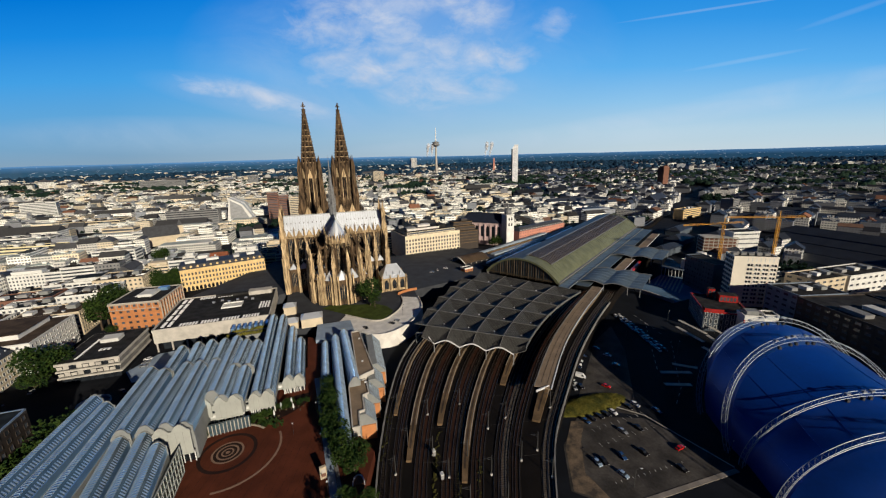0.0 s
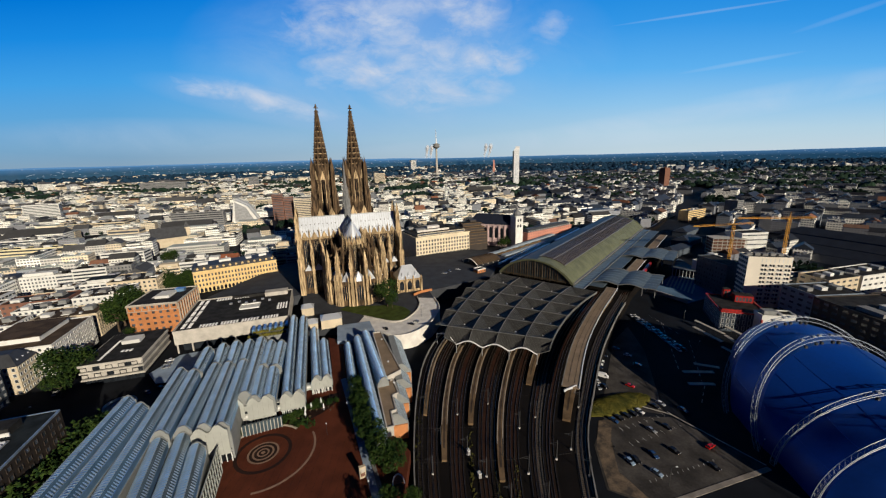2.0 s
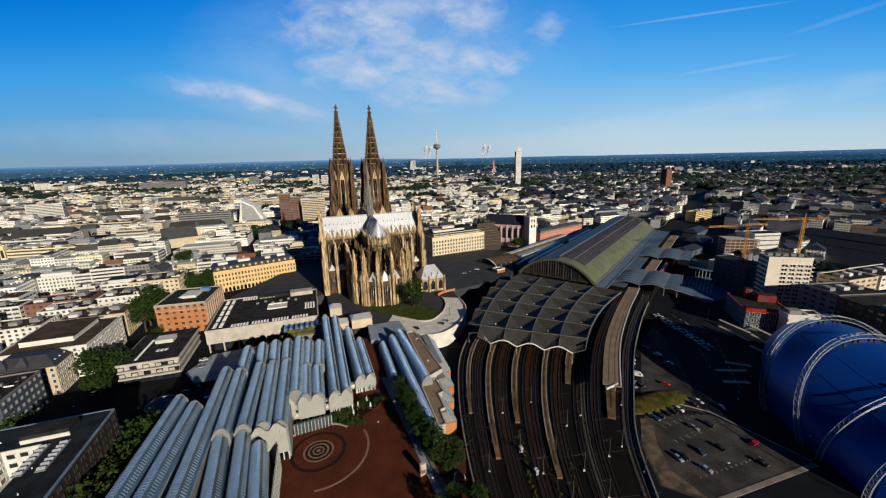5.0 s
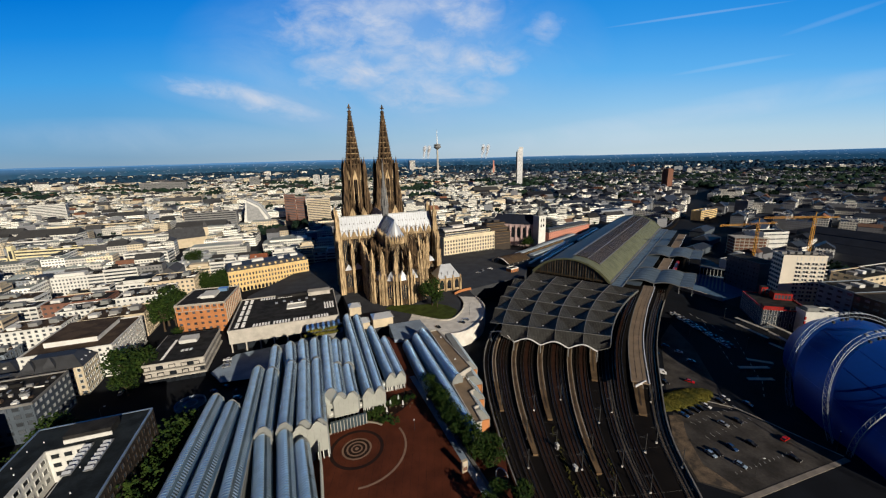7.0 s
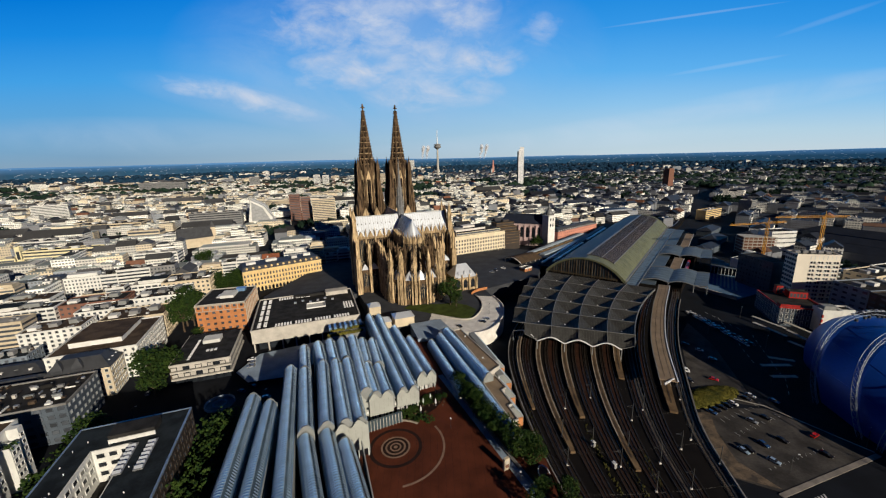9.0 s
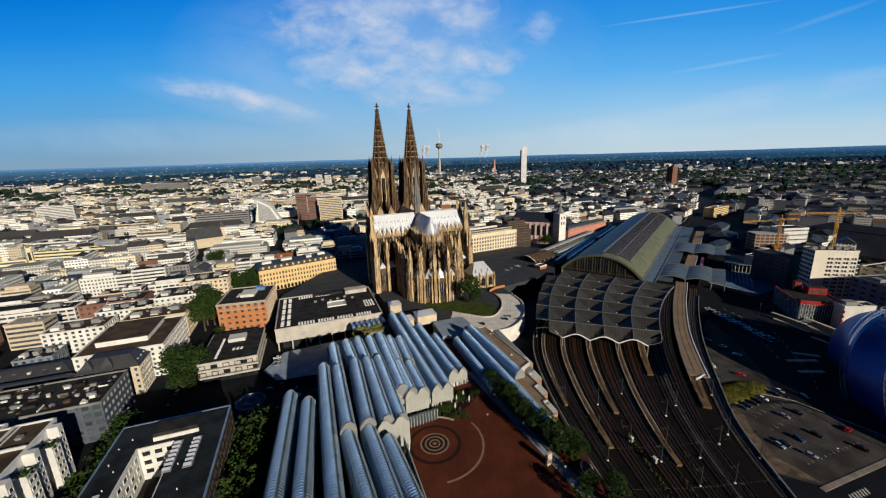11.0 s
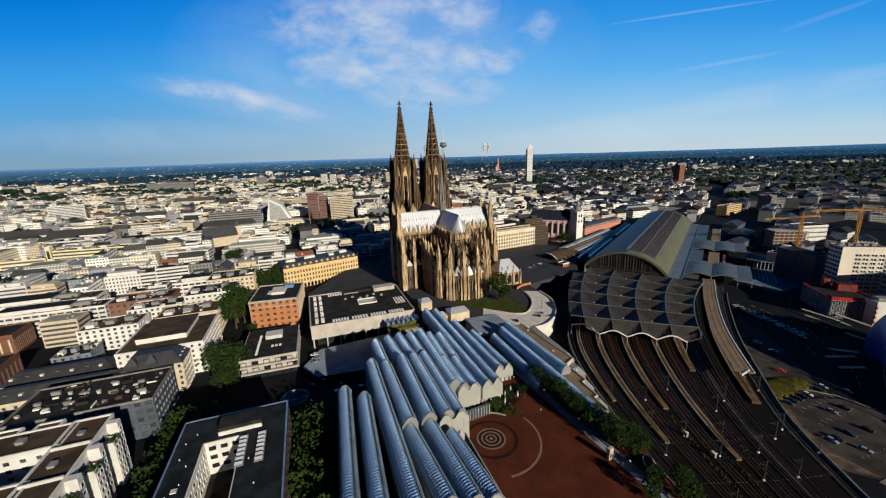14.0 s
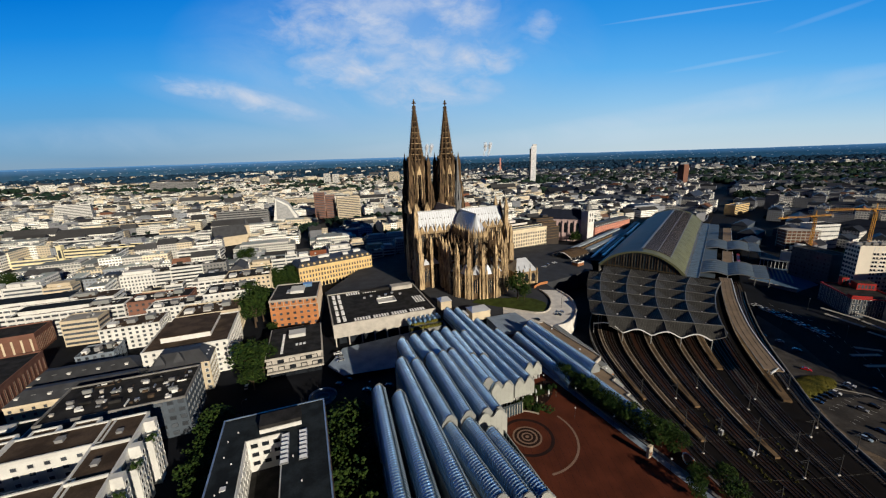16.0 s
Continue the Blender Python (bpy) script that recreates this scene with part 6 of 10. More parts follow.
def build_roman_museum():
    t = thing("museum", "flat-roofed concrete museum with rows of small white skylights", "museum", turned(-178, 211, 2, 18.4) @ Matrix.Translation((33, 0, 0)))
    w, d = 66, 57
    b = MB()
    b.box(-w / 2, w / 2, 0, d, 6, 14)
    part("wall", b, CONCRETE, t)
    b = MB()
    b.box(-w / 2 + 3, w / 2 - 3, 4, d - 3, -4, 6)
    part("ground_floor", b, GLASS_DARK, t, "dark glazed recessed ground floor")
    for k in range(9):
        b = MB()
        b.box(-w / 2 + 1 + k * 8 - 0.4, -w / 2 + 1 + k * 8 + 0.4, 0.6, 1.4, -4, 6)
        part("column", b, CONCRETE, t)
    # roof with its open court
    roof = MB()
    cx, cy, cw, cd = 6, 30, 12, 9
    for x0, x1, y0, y1 in ((-w / 2 + 0.5, cx - cw / 2, 0.5, d - 0.5), (cx + cw / 2, w / 2 - 0.5, 0.5, d - 0.5), (cx - cw / 2, cx + cw / 2, 0.5, cy - cd / 2), (cx - cw / 2, cx + cw / 2, cy + cd / 2, d - 0.5)):
        roof.box(x0, x1, y0, y1, 14, 14.3)
    rf = part("roof", roof, BITUMEN, t)
    b = MB()
    for x0, x1, y0, y1 in ((cx - cw / 2 - 0.4, cx + cw / 2 + 0.4, cy - cd / 2 - 0.4, cy - cd / 2), (cx - cw / 2 - 0.4, cx + cw / 2 + 0.4, cy + cd / 2, cy + cd / 2 + 0.4), (cx - cw / 2 - 0.4, cx - cw / 2, cy - cd / 2, cy + cd / 2), (cx + cw / 2, cx + cw / 2 + 0.4, cy - cd / 2, cy + cd / 2)):
        b.box(x0, x1, y0, y1, 14.3, 15.2)
    part("court_rim", b, PLASTER_WHITE, rf)
    b = MB()
    b.box(cx - cw / 2, cx + cw / 2, cy - cd / 2, cy + cd / 2, 14.02, 14.1)
    part("court_floor", b, PLASTER_WHITE, rf)
    b = MB()
    for x0, x1, y0, y1 in ((-w / 2 - 0.2, w / 2 + 0.2, -0.2, 0.5), (-w / 2 - 0.2, w / 2 + 0.2, d - 0.5, d + 0.2), (-w / 2 - 0.2, -w / 2 + 0.5, 0.5, d - 0.5), (w / 2 - 0.5, w / 2 + 0.2, 0.5, d - 0.5)):
        b.box(x0, x1, y0, y1, 13.6, 15.0)
    part("parapet", b, CONCRETE, t)
    for k in range(5):
        for j in range(4):
            for i in range(2):
                skylight(rf, -w / 2 + 4 + 3.6 * i, 5 + k * 10.5 + j * 2.2, 14.3, 2.1, 1.1)
    for g in range(4):
        for k in range(6):
            for j in range(2):
                skylight(rf, -w / 2 + 14 + g * 12 + k * 1.75, 3.5 + j * 2.4, 14.3, 1.15, 1.7)
    for g in range(2):
        for k in range(6):
            for j in range(2):
                skylight(rf, -w / 2 + 14 + g * 12 + k * 1.75, d - 5 + j * 2.4, 14.3, 1.15, 1.7)
    for k in range(5):
        for j in range(4):
            skylight(rf, w / 2 - 8 + j * 1.8, 18 + k * 2.6, 14.3, 1.1, 1.5)
    roof_box(rf, 22, d - 6, 14.3, 16, 7, 2.8, CONCRETE)
    roof_box(rf, 2, d - 4, 14.3, 22, 3, 1.6, BITUMEN)
    for k in range(6):
        b = MB()
        b.box(-0.9, 0.9, -0.7, 0.7, 0, 1.1)
        o = part("roof_unit", b, STEEL_GREY, rf)
        o.location = (-8 + 5.2 * k, 40 + 2.5 * math.sin(k * 2.1), 14.3)


def build_orange():
    t = block("office_building", "square orange brick office building with grey stone fins", -227.5, 239.0, 12.0, 31, 35, 20.5, BRICK_ORANGE, 5, {"f": 7, "r": 9}, (1.9, 1.7), z=2.5, rim=CONCRETE, z0=2.2, frame_mat=BRICK_ORANGE)
    for k in range(10):
        b = MB()
        y = 0.5 + k * 3.75
        b.box(15.5, 16.2, y - 0.3, y + 0.3, 0, 20)
        part("stone_fin", b, STONE_PALE, t)
    for k in range(8):
        b = MB()
        x = -15.2 + k * 4.35
        b.box(x - 0.22, x + 0.22, -0.5, 0, 16.5, 20.2)
        part("stone_fin", b, STONE_PALE, t)
    b = MB()
    b.box(-15.6, 15.6, -0.5, 0.05, 16.2, 16.6)
    b.box(-15.8, 15.8, -0.7, 0.05, 20.0, 20.7)
    part("cornice", b, STONE_PALE, t)
    roof_box(t, 1, 18, 20.6, 9, 12, 1.8)
    roof_box(t, 7, 27, 20.6, 6, 4, 2.2, ZINC)
    skylight(t, -5, 18, 20.6, 3, 8)


def build_annex():
    t = thing("museum_annex", "low flat-roofed office block with bands of pale blinds", "office block", turned(-205.5, 177.5, 1.5, 17) @ Matrix.Translation((14.5, 0, 0)))
    w, d = 29, 38
    b = MB()
    b.box(-w / 2 + 1.2, w / 2 - 1.2, 1.2, d - 1.2, -4, 12)
    part("wall", b, GLASS_DARK, t, "dark recessed glazing")
    for z0, z1 in ((3.5, 4.4), (7.5, 8.4), (11.3, 12.6)):
        b = MB()
        b.box(-w / 2, w / 2, 0, d, z0, z1)
        part("floor_band", b, CONCRETE, t)
    for z in (4.6, 8.6):
        for k in range(10):
            if (k * 7 + int(z)) % 5 == 2:
                continue
            b = MB()
            b.box(-w / 2 + 0.45 + k * 2.86, -w / 2 + 2.9 + k * 2.86, 0.75, 1.0, z + 0.3, z + 1.9 + 0.5 * ((k * 3) % 2))
            part("blind", b, CONCRETE, t, "pale lowered blind")
        for k in range(13):
            b = MB()
            b.box(w / 2 - 0.85, w / 2 - 0.55, 0.4 + k * 2.9, 3.0 + k * 2.9, z, z + 2.5)
            part("blind", b, CONCRETE_GREY, t)
    b = MB()
    b.box(-w / 2 + 0.5, w / 2 - 0.5, 0.5, d - 0.5, 12.6, 12.75)
    rf = part("roof", b, BITUMEN, t)
    roof_box(rf, 1, 25, 12.7, 9, 7, 2.0)
    for k in range(14):
        skylight(rf, -6.5, 4 + k * 1.8, 12.75, 1.3, 1.0)
    for k in range(3):
        skylight(rf, 1 + 2 * k, 12, 12.75, 1.3, 2.4)


def build_hotel():
    t = thing("grand_hotel", "long ochre sandstone hotel with arcades and dark mansard roof", "hotel", turned(-236, 322.5, 2, 33.6) @ Matrix.Translation((35, 0, 0)))
    w, d, h = 70, 24, 20
    b = MB()
    b.box(-w / 2, w / 2, 0, d, -2, h)
    body = part("wall", b, PLASTER_YELLOW, t)
    b = MB()
    b.prism([(-w / 2 - 0.4, -0.4), (w / 2 + 0.4, -0.4), (w / 2 + 0.4, d + 0.4), (-w / 2 - 0.4, d + 0.4)], h, h + 3.4, [(-w / 2 + 2, 2), (w / 2 - 2, 2), (w / 2 - 2, d - 2), (-w / 2 + 2, d - 2)])
    rf = part("roof", b, SLATE, t)
    b = MB()
    for z in (4.8, 9.0, 13.2, 19.6):
        b.box(-w / 2 - 0.4, w / 2 + 0.4, -0.45, 0.02, z, z + 0.5)
        b.box(w / 2 - 0.02, w / 2 + 0.45, -0.4, d, z, z + 0.5)
    part("cornice", b, PLASTER_YELLOW, t)
    window_grid(body, w, d, "fr", 3, 5.9, 4.2, {"f": 26, "r": 9}, (1.3, 2.4), PLASTER_YELLOW)
    for k in range(22):
        g = MB()
        x = -w / 2 + 1.6 + k * 3.18
        lancet(g, (x - 1.1, 0), (x + 1.1, 0), 0.2, 4.3, 0.15)
        part("arcade_arch", g, GLASS_DARK, body)
    for k in range(13):
        b = MB()
        x = -w / 2 + 4 + k * 5.2
        b.box(x - 0.9, x + 0.9, 0.4, 2.5, h + 0.2, h + 2.0)
        b.spike([(x - 1.1, 0.2), (x + 1.1, 0.2), (x + 1.1, 2.6), (x - 1.1, 2.6)], h + 2.0, (x, 1.4, h + 3.1))
        part("dormer", b, PLASTER_YELLOW, rf)
    for x, y, a, c in ((-26, 12, 8, 6), (-8, 14, 10, 5), (12, 12, 5, 8), (25, 14, 7, 5)):
        roof_box(rf, x, y, h + 3.3, a, c, 2.0)


def build_bank():
    t = thing("bank_building", "large cream stone office building with arcaded ground floor", "office building", turned(-41.5, 405.5, 6, 26.5) @ Matrix.Translation((34, 0, 0)))
    w, d, h = 68, 48, 24.5
    b = MB()
    b.box(-w / 2, w / 2, 0, d, -4, h)
    body = part("wall", b, BANK_STONE, t)
    window_grid(body, w, d, "fr", 4, 5.8, 4.1, {"f": 19, "r": 11}, (1.9, 2.5), BANK_STONE)
    for k in range(15):
        b = MB()
        x = -w / 2 + 2.3 + k * 4.53
        b.box(x - 1.6, x + 1.6, -0.06, 0.3, 0, 4.4)
        part("shop_window", b, GLASS_DARK, body)
    b = MB()
    for z in (5.0, 22.6, 24.4):
        b.box(-w / 2 - 0.5, w / 2 + 0.5, -0.5, 0.02, z, z + 0.45)
    part("cornice", b, BANK_STONE, t)
    flat_top(t, w, d, h, BITUMEN, BANK_STONE, 0.5)
    b = MB()
    b.box(-w / 2 + 4, w / 2 - 4, 4, d - 4, h, h + 3.6)
    up = part("set_back_storey", b, BANK_STONE, t)
    b = MB()
    b.box(-w / 2 + 3.5, w / 2 - 3.5, 3.5, d - 3.5, h + 3.6, h + 4.0)
    part("roof_slab", b, BITUMEN, up)
    b = MB()
    b.box(-w / 2 + 6, w / 2 - 22, 9, 9.5, h + 4, h + 6.2)
    part("screen_wall", b, PALE_STONE, up)
    b = MB()
    b.box(-w / 2 + 4.5, w / 2 - 4.5, 3.9, 4.05, h + 0.9, h + 2.9)
    part("ribbon_window", b, WINDOW, up)
    for x, y, a, c in ((-20, 20, 12, 8), (0, 30, 16, 8), (18, 18, 8, 10), (-27, 34, 6, 7), (8, 15, 5, 4)):
        roof_box(up, x, y, h + 4, a, c, 2.4, (PLASTER_GREY, PALE_STONE, BITUMEN)[int(a) % 3])


def build_courtyard():
    """The dark-roofed block with an inner court by the river road."""
    t = thing("courtyard_building", "white courtyard block with dark flat roof and sawtooth skylights", "apartment building", turned(-190.5, 113.5, 0, 18.5))
    # wings in local axes: x along the back edge, y away from the river
    W, D, h = 33.5, 70, 26.5
    b = MB()
    b.box(0, 8.5, -D, 0, -4, h)
    b.box(W - 14, W, -D, 0, -4, h)
    b.box(8.5, W - 14, -14, 0, -4, h)
    body = part("wall", b, PLASTER_WHITE, t)
    b = MB()
    b.box(0.4, 8.1, -D, -0.4, h, h + 0.14)
    b.box(W - 13.6, W - 0.4, -D, -0.4, h, h + 0.14)
    b.box(8.1, W - 13.6, -13.6, -0.4, h, h + 0.14)
    rf = part("roof", b, ROOF_GREEN, t)
    b = MB()
    for x0, x1, y0, y1 in ((-0.1, 0.4, -D, 0), (W - 0.4, W + 0.1, -D, 0), (0.4, W - 0.4, -0.4, 0.1)):
        b.box(x0, x1, y0, y1, h - 0.3, h + 0.35)
    part("parapet", b, ZINC_SEAM, t)
    b = MB()
    b.box(8.5, W - 14, -D, -14, -4, h - 12)
    part("court_floor", b, BITUMEN, t)
    me = window_mesh(2.1, 1.6, PLASTER_WHITE, GLASS_DARK)
    for k in range(12):
        for s in range(3):
            o = part("window", me, None, body)
            o.matrix_basis = pose(8.51, -16.5 - k * 4.1, h - 3 - 3.3 * s, 0, 0, 90)
    for k in range(3):
        for s in range(3):
            o = part("window", me, None, body)
            o.matrix_basis = pose(10.6 + k * 3.4, -14.01, h - 3 - 3.3 * s)
    # a thin dark panel is added to paint the shade on this wall
    b = MB()
    b.box(W, W + 0.12, -D, 0, -4, h - 0.3)
    part("side_cladding", b, BRONZE, t)
    me = window_mesh(1.7, 1.7, BRONZE)
    for k in range(14):
        for s in range(4):
            o = part("window", me, None, body)
            o.matrix_basis = pose(W + 0.13, -2.5 - k * 4.2, h - 3 - 3.2 * s, 0, 0, 90)
    roof_box(rf, 19, -8.5, h + 0.1, 13, 6.5, 2.6, BITUMEN)
    b = MB()
    b.box(12.4, 25.6, -12.1, -11.7, h + 0.1, h + 1.5)
    part("screen_wall", b, PLASTER_WHITE, rf)
    for x in (20.5, 26.0):
        fr = MB()
        fr.box(x - 1.3, x + 1.3, -29, -15, h + 0.1, h + 0.5)
        bank = part("skylight_bank", fr, STEEL_GREY, rf)
        for k in range(7):
            y = -28.7 + k * 1.95
            q = MB()
            q.add([(x - 1.1, y, h + 0.5), (x + 1.1, y, h + 0.5), (x + 1.1, y + 0.9, h + 0.5), (x - 1.1, y + 0.9, h + 0.5), (x - 1.1, y + 0.8, h + 1.1), (x + 1.1, y + 0.8, h + 1.1)], [(0, 1, 5, 4), (1, 2, 5), (2, 3, 4, 5), (3, 0, 4), (3, 2, 1, 0)])
            part("skylight_tooth", q, LEAD, bank)
    for k in range(16):
        b = MB()
        b.prism(b.ngon(6, 0.18), 0, 0.5)
        o = part("roof_vent", b, STEEL_WHITE, rf)
        o.location = (3 + (k % 2) * 2.5 + (20 if k % 3 == 0 else 0), -5 - k * 3.6, h + 0.12)
    b = MB()
    b.box(4, 5.5, -33, -31.5, h + 0.1, h + 0.5)
    part("roof_hatch", b, STEEL_WHITE, rf)


def uv(u, v):
    p = GU * u + GV * v
    return p.x, p.y


def build_white_terraces():
    """The stepped white apartment block with planted balconies."""
    x, y = uv(-262, 150)
    t = thing("terraced_apartments", "stepped white apartment block with planted terraces and brown flat roofs", "apartment building", turned(x, y, 0, G))
    h = 23.0
    wings = [("back", 0, 78, 27, 40), ("front", 0, 78, 0, 11), ("side", 76, 88, -22, 40)]
    for n, x0, x1, y0, y1 in wings:
        b = MB()
        b.box(x0, x1, y0, y1, -4, h)
        body = part("wall", b, PLASTER_WHITE, t)
        b = MB()
        b.box(x0 + 0.5, x1 - 0.5, y0 + 0.5, y1 - 0.5, h + (0.3 if n == "side" else 0), h + (0.45 if n == "side" else 0.15))
        part("roof", b, BITUMEN_BROWN, body)
        b = MB()
        hh = h + (0.35 if n == "side" else 0.02)
        for a0, a1, c0, c1 in ((x0 - 0.1, x1 + 0.1, y0 - 0.1, y0 + 0.5), (x0 - 0.1, x1 + 0.1, y1 - 0.5, y1 + 0.1), (x0 - 0.1, x0 + 0.5, y0, y1), (x1 - 0.5, x1 + 0.1, y0, y1)):
            b.box(a0, a1, c0, c1, hh - 0.4, hh + 0.75)
        part("parapet", b, PLASTER_WHITE, body)
        if n != "side":
            me = window_mesh(1.6, 1.4)
            for k in range(17):
                for s in range(4):
                    o = part("window", me, None, body)
                    o.matrix_basis = pose(x0 + 3 + k * 4.3, y0 - 0.01, h - 3.0 - 3.0 * s)
    # sawtooth bays at the back
    for k in range(6):
        x0, x1 = 4 + k * 12, 12 + k * 12
        b = MB()
        b.box(x0, x1, 40, 43.5, -4, h)
        bay = part("back_bay", b, PLASTER_WHITE, t)
        b = MB()
        b.box(x0 + 0.5, x1 - 0.5, 39.4, 43, h, h + 0.17)
        part("bay_roof", b, BITUMEN_BROWN, bay)
        b = MB()
        b.box(x0 - 0.1, x1 + 0.1, 43, 43.6, h - 0.3, h + 0.78)
        b.box(x0 - 0.1, x0 + 0.5, 40.1, 43, h - 0.3, h + 0.78)
        b.box(x1 - 0.5, x1 + 0.1, 40.1, 43, h - 0.3, h + 0.78)
        part("bay_parapet", b, PLASTER_WHITE, bay)
    # roof walls and housings
    for x0, x1, y0, y1, z1 in ((20, 21, 27.6, 39.4, 1.3), (48, 49, 27.6, 39.4, 1.3), (76.6, 87.4, 8, 8.6, 1.5), (76.6, 87.4, 24, 24.6, 1.5), (76.6, 87.4, -8, -7.4, 1.5), (30, 30.6, 0.6, 10.4, 1.2), (58, 58.6, 0.6, 10.4, 1.2)):
        b = MB()
        b.box(x0, x1, y0, y1, h + 0.1, h + z1)
        part("roof_wall", b, PLASTER_WHITE, t)
    for x0, y0, a, c in ((33, 33, 5, 3), (64, 34, 4, 4), (81, 16, 3.2, 4), (82, 31, 3, 3), (44, 5, 5, 3), (14, 6, 4, 3), (81, -1, 3, 3)):
        roof_box(t, x0, y0, h + 0.2, a * 0.55, c * 0.6, 1.0, PLASTER_GREY)
    # stair bays and planted terraces in turn on the road side
    rg = random.Random(4)
    win = window_mesh(1.5, 1.6)
    for k in range(9):
        y0 = -21 + k * 6.8
        tall = k % 2 == 0
        top = h + 0.7 if tall else h - 3.0
        dep = 3.4 if tall else 4.2
        ln = 4.6 if not tall else 2.6
        b = MB()
        b.box(88, 88 + dep, y0, y0 + ln, -4, top - (0.0 if tall else 1.0))
        if not tall:
            b.box(88 + dep - 0.3, 88 + dep, y0, y0 + ln, top - 1.0, top)
            b.box(88, 88 + dep, y0, y0 + 0.3, top - 1.0, top)
            b.box(88, 88 + dep, y0 + ln - 0.3, y0 + ln, top - 1.0, top)
        bay = part("stair_bay" if tall else "terrace", b, PLASTER_WHITE, t)
        for s in range(5):
            for q in range(1 if tall else 2):
                o = part("window", win, None, bay)
                o.matrix_basis = pose(88 + dep + 0.01, y0 + (ln / 2 if tall else 1.3 + q * 2.0), h - 6.4 - s * 3.0 + (3.0 if tall else 0), 0, 0, 90)
        if not tall:
            b = MB()
            b.box(88.02, 88.12, y0 + 0.6, y0 + ln - 0.6, top - 0.9, top + 1.5)
            part("terrace_door", b, WINDOW, bay)
            pl = MB()
            for q in range(46):
                cx, cy = 88 + rg.uniform(1.6, dep + 0.3), y0 + rg.uniform(0.3, ln - 0.3)
                r, zz = rg.uniform(0.25, 0.55), top - 1.0 + rg.uniform(0, 1.3)
                pl.spike(pl.ngon(5, r, cx, cy, rg.random()), zz, (cx + rg.uniform(-0.3, 0.3), cy, zz + r * 1.6))
            tagged(part("balcony_plants", pl, LEAF, bay), kind="stuff")
    # glazed court roof
    b = MB()
    b.add([(4, 12, h - 9), (75, 12, h - 9), (75, 26, h - 9), (4, 26, h - 9), (10, 19, h - 4.5), (70, 19, h - 4.5)], [(0, 1, 5, 4), (1, 2, 5), (2, 3, 4, 5), (3, 0, 4)])
    gl = part("glass_court_roof", b, GLASS_BLUE, t)
    b = MB()
    for k in range(25):
        xx = 6 + k * 2.8
        b.beam((xx, 12, h - 8.9), (max(10, min(70, xx)), 19, h - 4.4), 0.12)
        b.beam((xx, 26, h - 8.9), (max(10, min(70, xx)), 19, h - 4.4), 0.12)
    b.beam((10, 19, h - 4.3), (70, 19, h - 4.3), 0.25)
    part("glazing_grid", b, STEEL_WHITE, gl)


def mansard(parent, w, d, h, rise, inset, material):
    b = MB()
    b.prism([(-w / 2 - 0.3, -0.3), (w / 2 + 0.3, -0.3), (w / 2 + 0.3, d + 0.3), (-w / 2 - 0.3, d + 0.3)], h, h + rise, [(-w / 2 + inset, inset), (w / 2 - inset, inset), (w / 2 - inset, d - inset), (-w / 2 + inset, d - inset)])
    return part("roof", b, material, parent)


def roof_ducts(parent, w, d, z, seed, n=14):
    """Ducts, rails, hatches and small plant strewn over a flat roof."""
    rg = random.Random(seed)
    for material, share in ((PLASTER_WHITE, 0.5), (STEEL_GREY, 0.3), (BITUMEN_BROWN, 0.4)):
        b = MB()
        for k in range(int(n * share) + 1):
            x, y = rg.uniform(-w / 2.3, w / 2.3), rg.uniform(1.5, d - 1.5)
            if rg.random() < 0.45:
                a, q = rg.choice(((rg.uniform(2, 7), 0), (0, rg.uniform(2, 5))))
                b.beam((x, y, z + 0.5), (min(x + a, w / 2 - 0.6), min(y + q, d - 0.8), z + 0.5), rg.uniform(0.25, 0.7), rg.uniform(0.3, 0.8))
            else:
                e = rg.uniform(0.3, 1.1)
                b.box(x - e, x + e, y - e * 0.7, y + e * 0.7, z, z + rg.uniform(0.4, 1.3))
        tagged(part("roof_plant", b, material, parent), kind="stuff")


